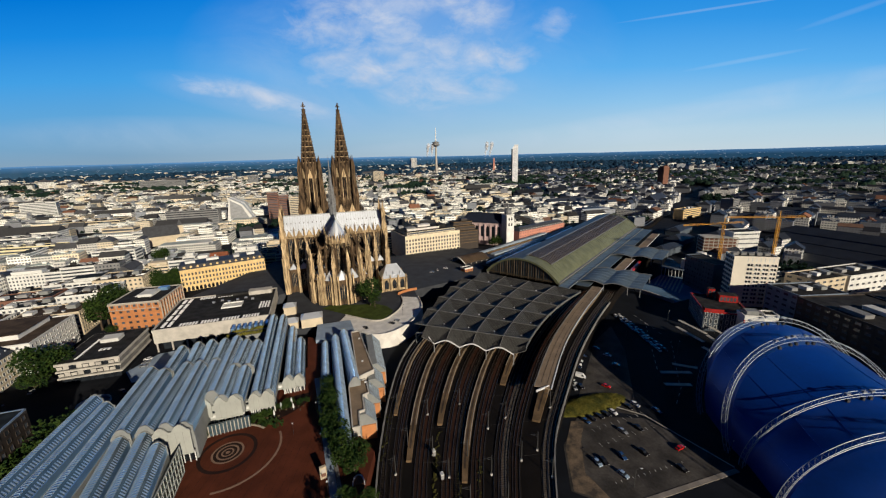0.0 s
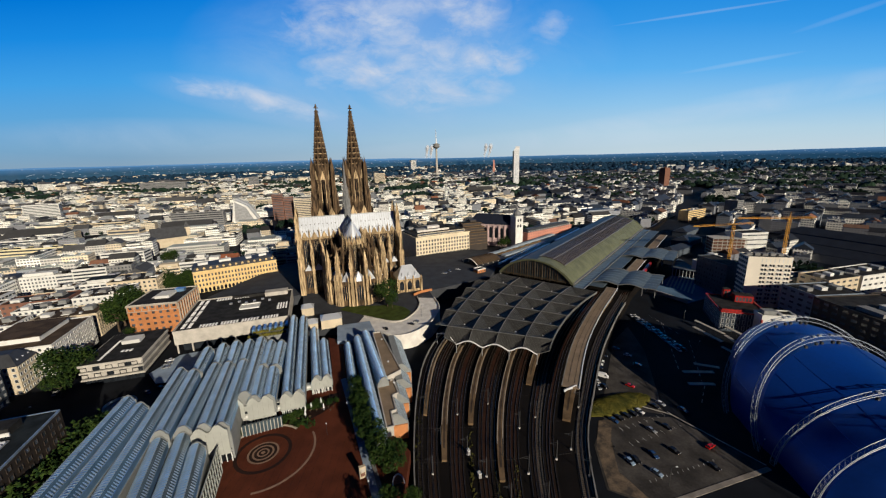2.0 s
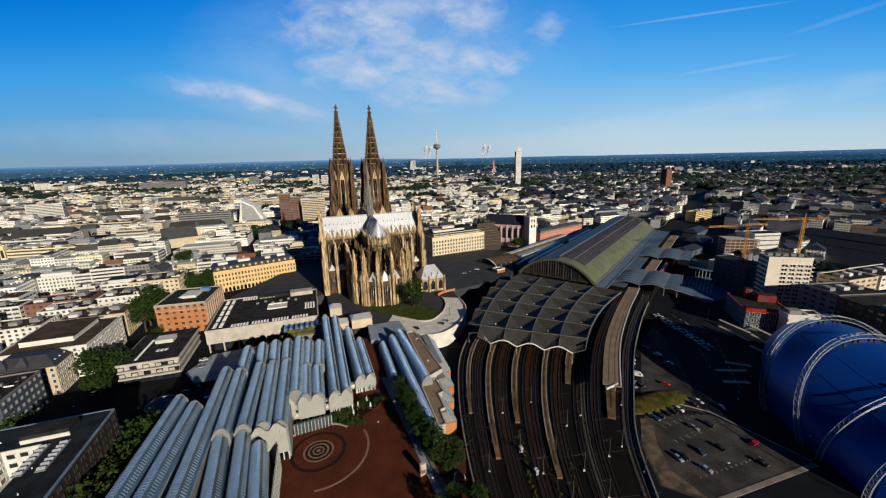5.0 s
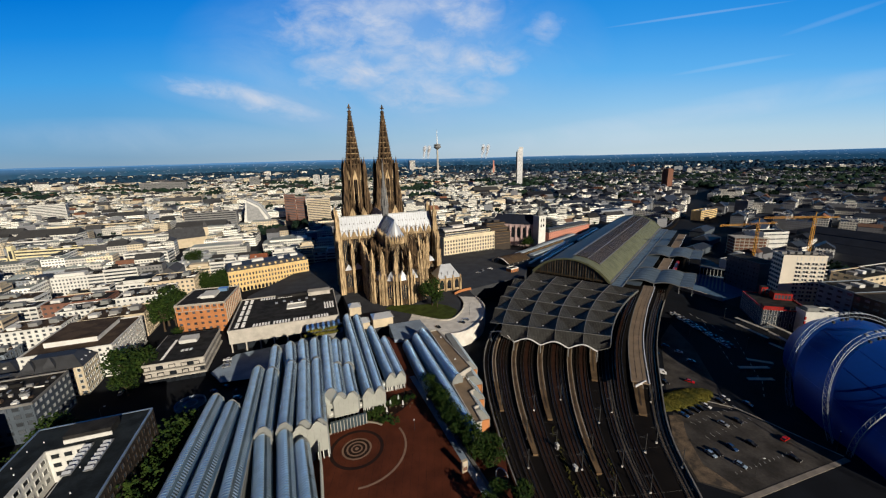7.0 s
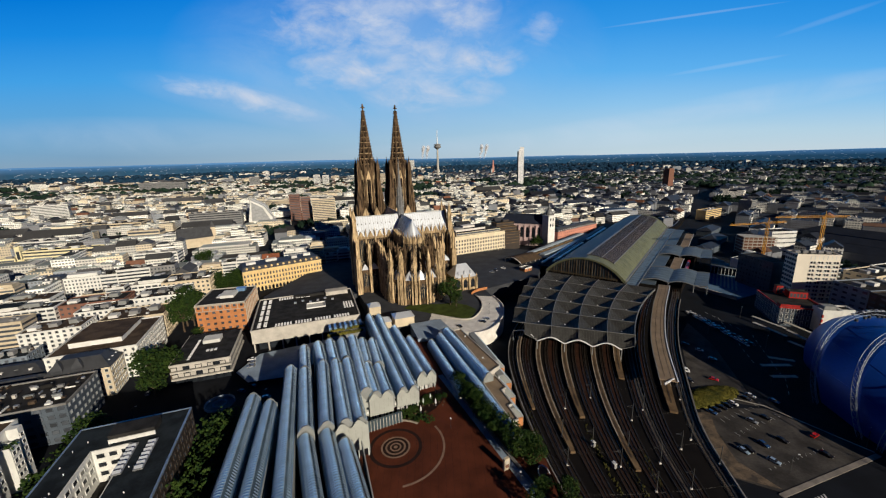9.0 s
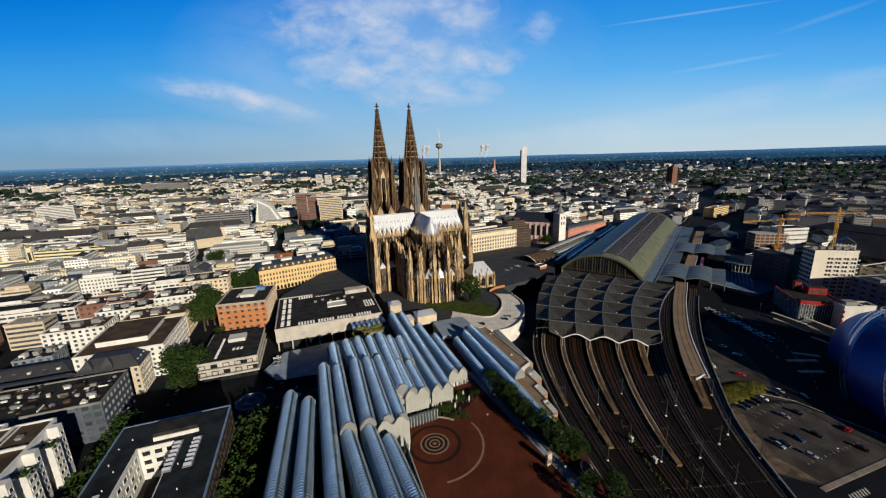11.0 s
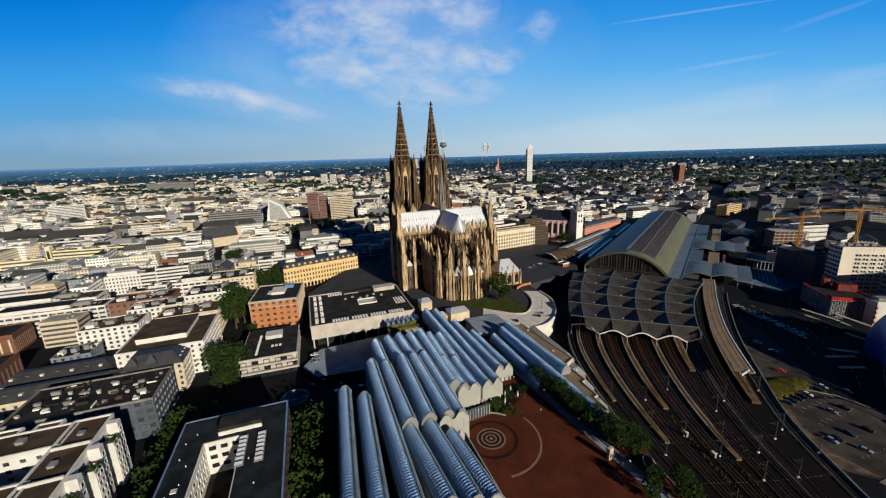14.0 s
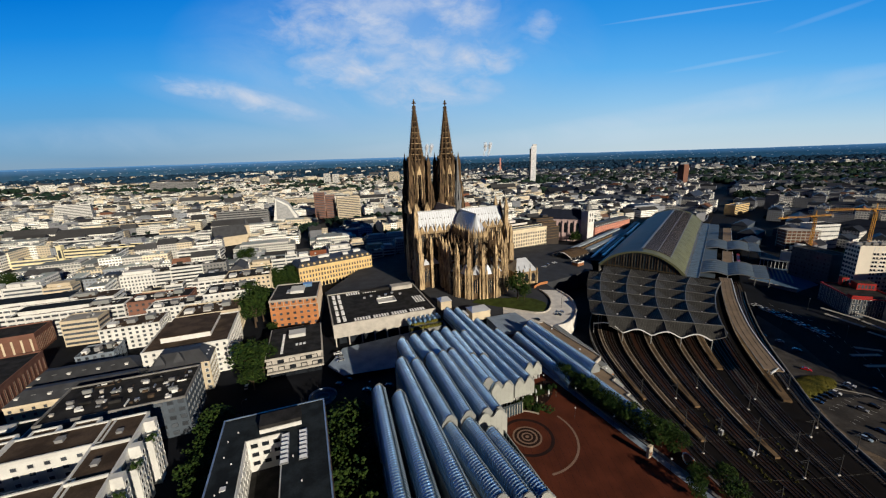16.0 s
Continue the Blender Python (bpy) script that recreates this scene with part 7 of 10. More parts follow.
def build_left_street():
    x, y = uv(-216, 203)
    t = block("office_block", "dark-roofed office block with side windows painted sunlit white", x, y, G, 50, 27, 18.5, OFFICE_BLUE, 5, {"f": 13}, (2.2, 1.7), z=1, z0=2.0, rim=CONCRETE_GREY, sides="f")
    body = [c for c in t.children if c.name.startswith("wall")][0]
    # white panes paint the sun's reflection on the right-hand windows
    window_grid(body, 50, 27, "r", 5, 2.0, 3.58, {"r": 8}, (1.9, 1.8), OFFICE_BLUE, PLASTER_WHITE)
    for k in range(16):
        roof_box(t, -22 + k * 2.9, 6 + (k * 7) % 16, 18.6, 1.2 + (k * 5) % 4, 1.0 + (k * 3) % 3, 0.8 + 0.3 * (k % 3), (CONCRETE, PLASTER_GREY, ZINC_WALL, BITUMEN)[k % 4])
    roof_ducts(t, 50, 27, 18.6, 5, 34)
    x, y = uv(-335, 200)
    t = block("apartment_row", "long pale apartment row with dark roof and white dormers", x, y, G, 116, 14, 15.5, PLASTER_WHITE, 4, {"f": 24, "r": 3}, (2.4, 1.5), z=1, roof=BITUMEN)
    for k in range(12):
        roof_box(t, -50 + k * 9, 6 + 2 * (k % 3), 15.6, 3.5 + k % 3, 3.0, 1.5)
    for u, v, w in ((-246, 239, 54), (-247, 257, 46)):
        x, y = uv(u, v)
        t = block("slate_roofed_row", "low row of old houses with dark slate roofs and skylights", x, y, G, w, 13, 10, PLASTER_CREAM, 3, {"f": int(w / 4), "r": 3}, (1.3, 1.5), z=1)
        rf = mansard(t, w, 13, 10.9, 4.2, 5.2, SLATE)
        for k in range(int(w / 6)):
            roof_box(rf, -w / 2 + 4 + k * 6, 2.6 + (k % 2), 12.4, 1.3, 1.4, 0.9, (PLASTER_WHITE, ZINC_WALL)[k % 2], "dormer")
    x, y = uv(-190, 237)
    t = thing("corner_house", "cream corner house with steep slate roof and pointed gables", "house", turned(x, y, 1, G) @ Matrix.Translation((13, 0, 0)))
    b = MB()
    b.box(-13, 13, 0, 15, -4, 17)
    body = part("wall", b, PLASTER_CREAM, t)
    window_grid(body, 26, 15, "fr", 5, 1.6, 3.2, {"f": 8, "r": 5}, (1.3, 1.7))
    rf = mansard(t, 26, 15, 17, 5.5, 4.5, SLATE)
    for xx in (-8, 0):
        b = MB()
        b.prism([(xx - 2.2, 0.2), (xx + 2.2, 0.2), (xx + 2.2, 4.5), (xx - 2.2, 4.5)], 17, 19.2)
        b.spike([(xx - 2.4, 0), (xx + 2.4, 0), (xx + 2.4, 4.6), (xx - 2.4, 4.6)], 19.2, (xx, 2.2, 23.5))
        part("gable_dormer", b, SLATE, rf)
    for yy in (4, 8, 12):
        skylight(rf, 11.2, yy, 19.0, 1.4, 0.8)
    x, y = uv(-198, 254)
    t = block("white_apartments", "white apartment block with brown roof terrace and regular windows", x, y, G, 40, 43, 18.5, PLASTER_WHITE, 6, {"f": 11, "r": 13}, (1.2, 1.5), z=1.5, roof=BITUMEN_BROWN)
    b = MB()
    b.box(-14, 10, 10, 38, 18.5, 21.6)
    up = part("set_back_storey", b, PLASTER_WHITE, t)
    b = MB()
    b.box(-14.6, 10.6, 9.4, 38.6, 21.6, 22.0)
    part("roof_slab", b, BITUMEN_BROWN, up)
    for k in range(6):
        b = MB()
        b.box(20.0, 20.9, 5 + k * 6.2, 8.2 + k * 6.2, 5.0, 6.0)
        part("balcony", b, PLASTER_WHITE, t)
    # mixed row further along the street
    for u, v, w, d, h, wall, st, bays, lab in (
        (-196, 306, 36, 22, 17, PLASTER_CREAM, 5, {"f": 10, "r": 8}, "cream office block with deep square window bays"),
        (-186, 334, 32, 26, 21, PLASTER_WHITE, 6, {"f": 9, "r": 9}, "white apartment house with grey metal mansard top"),
        (-178, 366, 34, 26, 22, PLASTER_CREAM, 6, {"f": 10, "r": 8}, "sandstone-coloured corner block with dormered dark roof"),
        (-241, 286, 18, 15, 9, OFFICE_PALE, 3, {"f": 5, "r": 4}, "low pale workshop building with metal roof"),
        (-238, 308, 32, 20, 15, PLASTER_WHITE, 5, {"f": 9, "r": 7}, "white stepped apartment house round a small yard"),
        (-221, 334, 33, 18, 16, PLASTER_WHITE, 5, {"f": 10, "r": 5}, "white office slab with long window rows"),
        (-304, 352, 64, 16, 17, PLASTER_WHITE, 5, {"f": 22, "r": 5}, "long white office building with a grid of windows"),
        (-240, 356, 40, 20, 16, PLASTER_BROWN, 4, {"f": 10, "r": 5}, "brown-banded office wing with flat dark roof"),
        (-346, 384, 88, 20, 15, PLASTER_WHITE, 4, {"f": 24, "r": 5}, "long white office range with pale green roof"),
        (-205, 384, 52, 16, 18, PLASTER_WHITE, 5, {"f": 15, "r": 4}, "white five-storey apartment house with grey mansard"),
    ):
        x, y = uv(u, v)
        if w > 45:
            bays = {"f": int(w / 4.4), "r": int(d / 4)}
        t = block("town_building", lab, x, y, G, w, d, h, wall, st, bays, (3.7, 1.5) if w > 45 else (1.6, 1.6), z=1.5, roof=(BITUMEN, PALE_ROOF, BITUMEN_BROWN, ROOF_GREEN)[(u * 3 + v) % 4], z0=1.6)
        if w > 45:
            b = MB()
            b.box(-w / 2 + 4, w / 6, 4, d - 2, h, h + 3.0)
            up = part("set_back_storey", b, wall, t)
            b = MB()
            b.box(-w / 2 + 3.4, w / 6 + 0.6, 3.4, d - 1.4, h + 3.0, h + 3.3)
            part("roof_slab", b, PALE_ROOF if v % 4 else ROOF_GREEN, up)
        for k in range(3):
            roof_box(t, -w / 3 + k * w / 3.4, d * (0.35 + 0.12 * k), h + 0.1, w / 7, d / 4, 1.8 + 0.4 * k, (PLASTER_WHITE, PLASTER_GREY, ZINC_WALL)[k])
        roof_ducts(t, w, d, h + 0.1, u, int(w / 2.2))
    # brick hall with tall slit windows, and its lower neighbour
    for u, v, w, d, h, lab in ((-317, 322, 40, 22, 14, "red-brown brick hall with tall pale window slits"), (-277, 250, 20, 47, 12, "low red-brown brick building with dark flat roof"), (-352, 262, 62, 26, 10, "long low brick workshop with dark felt roof")):
        x, y = uv(u, v)
        t = block("brick_hall", lab, x, y, G + 4, w, d, h, PLASTER_BROWN, 1, {"f": 9, "r": 12}, (1.1, h - 5), z=1, z0=2.5, glass=PLASTER_CREAM)


build_roman_museum()
build_orange()
build_annex()
build_hotel()
build_bank()
build_courtyard()
build_white_terraces()
build_left_street()


# ---- right of the station ----
def build_right_side():
    t = block("tower_block", "white ten-storey slab with dark window columns", 222.5, 277.6, -14.0, 29, 14, 39.5, TOWER_WHITE, 11, {"l": 5}, (1.6, 1.7), z=-4, sides="l", z0=2.0, frame_mat=OFFICE_BLUE)
    body = [c for c in t.children if c.name.startswith("wall")][0]
    me = window_mesh(1.5, 1.7, PLASTER_WHITE, GLASS_DARK)
    for c in range(4):
        for k in (-1, 1):
            for s in range(10):
                o = part("window", me, None, body)
                o.matrix_basis = pose(-3.4 + c * 5.1 + k * 1.0, -0.01, 3 + s * 3.3)
        for s in range(10):
            o = part("balcony", MB().box(-0.0, 1.5, -0.5, 0.0, 0, 0.9), PLASTER_WHITE, body)
            o.matrix_basis = pose(-0.9 + c * 5.1, 0, 2.6 + s * 3.3)
    for k in range(8):
        b = MB()
        b.box(-5.5 + k * 2.75, -4.9 + k * 2.75, -0.05, 0.3, 36.0, 39.0)
        part("roof_gallery", b, PLASTER_WHITE, t)
    b = MB()
    b.box(-5.6, 14.4, 0.02, 0.1, 36.2, 38.9)
    part("gallery_opening", b, GLASS_DARK, t)
    for k in range(5):
        roof_box(t, -11 + k * 5.2, 8, 39.6, 3.5, 4, 1.6 + 0.4 * (k % 2), PLASTER_GREY)
    # the wing's dark walls stand in for shade on its left face
    block("office_wing", "long office wing with shade-dark walls joined to the white slab", 222.5, 297, 4, 15, 34, 27, OFFICE_BLUE, 7, {"l": 11}, (1.6, 1.7), z=-4, sides="l", z0=2.5)
    # red-trimmed building by the bus station
    # its wall is coloured dark in place of shade on the front
    t = block("transport_office", "low building with red trim and red roof pavilion", 175.5, 236.5, -20, 27, 36, 13.5, OFFICE_BLUE, 3, {"f": 9, "l": 10}, (1.3, 3.0), z=-4, sides="fl", z0=1.6, rim=RED_PAINT, frame_mat=PLASTER_WHITE)
    for x0, y0, a, c, e in ((6.5, 26, 11, 7, 4.8), (-2, 32, 4, 4, 6.5), (-7.5, 3.2, 11, 5, 1.9)):
        pav = roof_box(t, x0, y0, 13.7, a, c, e, RED_PAINT, "roof_pavilion")
        b = MB()
        b.box(x0 - a / 2 - 0.1, x0 + a / 2 + 0.1, y0 - c / 2 - 0.1, y0 + c / 2 + 0.1, 13.7 + e + 0.19, 13.7 + e + 0.3)
        part("roof", b, BITUMEN, pav)
        for k in range(int(a / 2)):
            b = MB()
            b.box(x0 - a / 2 + 0.6 + k * 2, x0 - a / 2 + 2.0 + k * 2, y0 - c / 2 - 0.06, y0 - c / 2 + 0.1, 14.6, 13.7 + e - 1.2)
            part("window", b, WINDOW, pav)
    t = block("stair_house", "cream stair house with red corner posts", 191.5, 222.3, -10, 11.5, 9, 16, PLASTER_WHITE, 1, {"f": 1}, (1, 1), z=-4, sides="")
    block("stair_house", "white stair house with flat roof beside the first", 206.5, 224.5, -14, 7.5, 8, 15, PLASTER_WHITE, 1, {"f": 1}, (1, 1), z=-4, sides="")
    for k in range(4):
        b = MB()
        b.box(-6.0, -5.2, -0.3, 0.6, 1.5 + k * 3.3, 3.6 + k * 3.3)
        part("red_post", b, RED_PAINT, t)
    roof_box(t, 0, 5, 16.1, 7, 5, 2.4, ZINC_WALL)
    for x, y, deg, w, d, h, wall, st, lab in (
        (268, 289, 8, 48, 14, 17, PLASTER_CREAM, 4, "cream office wing with long window rows beside the slab"),
        (234.5, 233.5, 3, 34, 24, 24, OFFICE_PALE, 6, "grey flat-roofed office block in morning shade"),
        (272, 262, 14, 32, 20, 24, PLASTER_CREAM, 6, "cream stepped apartment building with balconies"),
        (306, 270, 14, 44, 22, 24, PLASTER_WHITE, 5, "white office building with large square windows"),
        (234, 176, 2, 46, 56, 24, BRONZE, 6, "dark bronze office building with flat roof"),
        (290, 212, 10, 60, 34, 20, BRONZE, 5, "dark bronze block with flat felt roof"),
        (420, 300, 12, 70, 30, 18, PLASTER_CREAM, 5, "cream office block with long window rows"),
    ):
        t = block("office_block", lab, x, y, deg, w, d, h, wall, st, {"f": int(w / 5.6), "l": int(d / 5.6)}, (3.2, 1.6), z=-4, sides="fl", z0=2.0, group="offices beyond the square")
        for k in range(3):
            roof_box(t, -w / 3 + k * w / 3.2, d * 0.5, h + 0.1, w / 8, d / 4, 2.2, (PLASTER_GREY, PLASTER_WHITE, ZINC_WALL)[k])
    # unfinished building under the cranes
    t = thing("building_shell", "half-finished concrete frame building with scaffolded white wing", "building site", turned(292, 412, -2, -12))
    for s in range(6):
        b = MB()
        b.box(0, 34, 0, 18, 3.6 + s * 3.6, 4.0 + s * 3.6)
        part("floor_slab", b, CONCRETE, t)
        for k in range(8):
            for yy in (0.4, 17.2):
                c = MB()
                c.box(0.2 + k * 4.7, 0.7 + k * 4.7, yy, yy + 0.5, 0.4 + s * 3.6, 3.6 + s * 3.6)
                part("column", c, CONCRETE, t)
    b = MB()
    b.box(1, 33, 3, 17, -3, 20)
    part("core", b, PLASTER_BROWN, t)
    block("white_office", "white office building with ribbon windows beside the cranes", 322, 410, 2, 30, 18, 27, PLASTER_WHITE, 5, {"f": 10, "l": 5}, (2.6, 1.4), z=-2, z0=3, sides="f")
    for x, y, h, deg, back in ((286.0, 378.0, 45.0, 98, 22), (316.0, 350.0, 55.0, 84, 22)):
        c = thing("tower_crane", "yellow lattice tower crane with long horizontal jib", "crane", turned(x, y, -3, deg), group="tower cranes")
        b = MB()
        for k in range(int(h / 2)):
            for sx, sy in ((-0.9, -0.9), (0.9, -0.9), (0.9, 0.9), (-0.9, 0.9)):
                b.box(sx - 0.16, sx + 0.16, sy - 0.16, sy + 0.16, k * 2, k * 2 + 2)
            b.beam((-0.9, -0.9, k * 2), (0.9, -0.9, k * 2 + 2), 0.2)
            b.beam((0.9, 0.9, k * 2), (-0.9, 0.9, k * 2 + 2), 0.2)
            b.beam((0.9, -0.9, k * 2), (0.9, 0.9, k * 2 + 2), 0.2)
        part("mast", b, YELLOW_PAINT, c)
        j = MB()
        for y0, y1 in ((-back, 0), (0, 46)):
            for sx in (-0.6, 0.6):
                j.beam((sx, y0, h), (sx, y1, h), 0.25)
            j.beam((0, y0, h + 1.3), (0, y1, h + 1.3), 0.25)
        for k in range(-int(back / 2), 23):
            j.beam((-0.6, k * 2, h), (0, k * 2 + 1, h + 1.3), 0.15)
            j.beam((0, k * 2 + 1, h + 1.3), (0.6, k * 2 + 2, h), 0.15)
        j.beam((0, 0, h), (0, 0, h + 6), 0.5)
        part("jib", j, YELLOW_PAINT, c)
        b = MB()
        b.box(-0.9, 0.9, -back, -back + 3, h - 2, h)
        part("counterweight", b, CONCRETE_GREY, c)
        b = MB()
        b.box(0.9, 2.4, -1, 1.2, h - 2.2, h)
        part("cab", b, YELLOW_PAINT, c)
    # forecourt steps and portico
    sq = HALL_M @ Matrix.Translation((0, 0, -4.0 - TRACK_Z))
    t = thing("stepped_plinth", "pale stone strips and low steps of the station back square", "steps", sq)
    for k in range(8):
        b = MB()
        b.box(91.0 + k * 2.9, 92.3 + k * 2.9, 86 - 1.6 * k, 120 - 0.4 * k, 0, 0.5)
        part("step", b, CONCRETE, t)
    t = thing("forecourt_wall", "low pale retaining wall round the station back square", "wall", sq)
    b = MB()
    b.loft([[(x, y, 0), (x, y, 2.6), (x + 0.7, y + 0.9, 2.6), (x + 0.7, y + 0.9, 0)] for x, y in ((80, 62), (92, 57), (104, 50.5), (111, 47))])
    part("coping", b, CONCRETE, t)
    t = thing("entrance_pavilion", "dark wedge-shaped pavilion with white mullions at the station", "pavilion", sq)
    b = MB()
    b.prism([(91.5, 124), (112, 124), (93, 160), (91.5, 160)], 0, 7.5)
    part("glass_wall", b, GLASS_DARK, t)
    for k in range(8):
        b = MB()
        b.box(91.4 + k * 2.9, 91.8 + k * 2.9, 123.6, 124.0, 0, 7.6)
        part("mullion", b, STEEL_WHITE, t)
    b = MB()
    b.prism([(91, 122.6), (113.5, 122.6), (94, 163), (91, 163)], 7.5, 8.3)
    rf = part("roof", b, OFFICE_BLUE, t)
    b = MB()
    b.box(91, 113.5, 122.3, 122.6, 7.5, 8.4)
    part("roof_edge", b, OFFICE_PALE, rf)
    # bus shelters
    for x0, y0, x1, y1 in ((165.5, 246, 170.5, 225), (169.8, 223, 169.4, 206), (179.5, 235, 182.5, 205), (117, 182, 133, 181), (113, 171, 126, 170), (128, 190, 139, 185), (158, 236, 161.5, 214), (157, 208, 160, 194)):
        L = math.hypot(x1 - x0, y1 - y0)
        t = thing("bus_shelter", "long flat bus-stop roof on slim posts", "bus shelter", turned(x0, y0, -4, math.degrees(math.atan2(y1 - y0, x1 - x0))), group="bus shelters")
        b = MB()
        b.box(0, L, -1.1, 1.1, 3.2, 3.45)
        part("roof", b, CONCRETE, t)
        for k in range(int(L / 4) + 1):
            c = MB()
            c.tube([(0.5 + k * 4, 0, 0), (0.5 + k * 4, 0, 3.2)], 0.1, 6)
            part("post", c, STEEL_DARK, t)

    # low sheds behind the station square
    for x, y, deg, w, d, h in ((262, 430, 34, 44, 16, 7), (478, 446, -70, 118, 28, 9), (446, 418, -70, 128, 24, 8), (412, 378, -70, 116, 26, 9), (386, 344, -68, 90, 22, 8), (300, 470, 36, 40, 20, 6), (330, 520, 40, 46, 18, 7), (350, 470, 30, 36, 22, 9)):
        t = thing("station_shed", "low dark shed with a shallow hipped metal roof", "shed", turned(x, y, ground_z(x, y), deg), group="sheds by the railway")
        b = MB()
        b.box(-w / 2, w / 2, -d / 2, d / 2, -2, h)
        part("wall", b, OFFICE_BLUE, t)
        b = MB()
        b.add([(-w / 2 - 0.5, -d / 2 - 0.5, h), (w / 2 + 0.5, -d / 2 - 0.5, h), (w / 2 + 0.5, d / 2 + 0.5, h), (-w / 2 - 0.5, d / 2 + 0.5, h), (-w / 2 + d / 2, 0, h + d / 4), (w / 2 - d / 2, 0, h + d / 4)], [(0, 1, 5, 4), (1, 2, 5), (2, 3, 4, 5), (3, 0, 4), (3, 2, 1, 0)])
        part("roof", b, HALL_DARK, t)


build_right_side()


def build_church():
    t = thing("church", "old church with a white square tower and dark slate nave", "church", turned(81.5, 468, 5, -25))
    b = MB(turned(0, 0, 0, 51))
    b.box(-5.5, 5.5, -5.5, 5.5, 0, 38)
    b.box(-6, 6, -6, 6, 37.4, 38.2)
    tw = part("tower", b, PLASTER_WHITE, t, "white rendered tower")
    for z in (24, 31):
        for k in (-2, 2):
            w = MB(turned(0, 0, 0, 51))
            lancet(w, (k - 0.9, -5.5), (k + 0.9, -5.5), z, z + 4, 0.12)
            part("belfry_opening", w, GLASS_DARK, tw)
    b = MB()
    b.loft([[(r * math.cos(a), r * math.sin(a), z) for a in (2 * math.pi * k / 10 for k in range(10))] for r, z in ((4.4, 38.2), (4.8, 40.5), (4.0, 43), (2.0, 45), (1.4, 46), (1.5, 48), (0.5, 50), (0.08, 55))])
    part("helmet", b, FLECHE, tw)
    b = MB()
    b.box(-62, -5.5, 0, 19, -4, 26)
    nave = part("nave", b, ROSE_GREY, t, "rose-grey rendered nave")
    b = MB()
    b.add([(-63, -1, 26), (-5, -1, 26), (-5, 20, 26), (-63, 20, 26), (-57, 9.5, 37.5), (-5, 9.5, 37.5)], [(0, 1, 5, 4), (2, 3, 4, 5), (1, 2, 5), (3, 0, 4)])
    part("roof", b, SLATE_BLUE, nave, "dark blue slate roof")
    for k in range(7):
        w = MB()
        lancet(w, (-58 + k * 7.4, 0), (-54.5 + k * 7.4, 0), 8, 22, 0.12)
        part("window", w, GLASS_DARK, nave)
        w = MB()
        w.box(-60.4 + k * 7.4, -59.2 + k * 7.4, -1.2, 0, -4, 24)
        part("buttress", w, ROSE_GREY, nave)
    t = block("long_office_row", "long rose-coloured office row with slate roof and dormers", 100, 486, 37, 96, 14, 12, ROSE, 3, {"f": 20, "r": 3}, (1.5, 1.8), z=4, sides="f")
    rf = mansard(t, 96, 14, 12.1, 5, 4, SLATE)
    for k in range(18):
        roof_box(rf, -44 + k * 5.2, 1.6, 12.6, 1.6, 1.8, 1.6, PLASTER_WHITE, "dormer")
    t = thing("dark_glass_office", "dark bronze glass office building with stepped top and pale storey bands", "office building", turned(28, 458, 5, 20))
    for x0, x1, y0, y1, h in ((-17, 17, 0, 20, 20), (-17, 14, 2.5, 20, 26), (-14, 11, 5, 19, 31)):
        b = MB()
        b.box(x0, x1, y0, y1, -3, h)
        body = part("storey_block", b, BRONZE, t)
        for k in range(int((h + 1) / 3.6)):
            z = h - 0.4 - k * 3.6
            if h > 20 and z < h - 6.5:
                break
            b = MB()
            b.box(x0 - 0.3, x1 + 0.3, y0 - 0.3, y1, z, z + 0.5)
            part("storey_band", b, PLATFORM, body)
        b = MB()
        b.box(x0 + 1, x1 - 1, y0 + 1, y1 - 1, h + 0.3, h + 0.45)
        part("roof", b, BITUMEN, body)
    roof_box(t, 2, 12, 31.4, 8, 6, 2.4, BRONZE)
    # low vaulted entrance roof and booking hall left of the train shed
    t = thing("entrance_vault", "brown ribbed barrel roof over the station entrance", "canopy", turned(14.6, 367, 8, -54))
    b = MB()
    ring = [(-11.5 + 23 * k / 10, 4.0 + 4.2 * math.sin(math.pi * k / 10)) for k in range(11)]
    low = [(x, z - 0.4) for x, z in reversed(ring)]
    b.loft([[(x, y, z) for x, z in ring + low] for y in (0, 32)])
    v = part("vault", b, BRONZE, t)
    for j in range(13):
        r = MB()
        for (xa, za), (xb, zb) in zip(ring, ring[1:]):
            r.beam((xa, j * 2.65, za + 0.1), (xb, j * 2.65, zb + 0.1), 1.0, 0.35)
        part("rib", r, PALE_STONE if j == 0 else PLATFORM, v)
    for k in range(5):
        for xx in (-11, 11):
            c = MB()
            c.box(xx - 0.3, xx + 0.3, 1 + k * 7, 1.6 + k * 7, -2, 4.2)
            part("column", c, CONCRETE, t)
    t = thing("side_building", "low dark station wing with long pale flat roofs", "station building")
    b = MB()
    b.prism([(30, 400), (56, 381), (142, 466), (146, 507), (132, 507)], 2, 10.5)
    part("wall", b, HALL_DARK, t)
    for p, q, w in (((39, 400), (137.7, 499), 4.5), ((53, 393), (135, 472.6), 6.0), ((48, 399), (110, 460), 1.6)):
        b = MB()
        b.beam((*p, 11.6), (*q, 11.6), w, 1.6)
        rf = part("roof", b, ROOF_SKY if w > 2 else PLATFORM, t, "pale blue-grey flat roof strip")
        for k in range(2, 14, 2):
            x, y = p[0] + (q[0] - p[0]) * k / 14, p[1] + (q[1] - p[1]) * k / 14
            b = MB(turned(x, y, 12.4, 45))
            b.box(-0.8, 0.8, -0.5, 0.5, 0, 0.35)
            part("hatch", b, STEEL_GREY, rf)
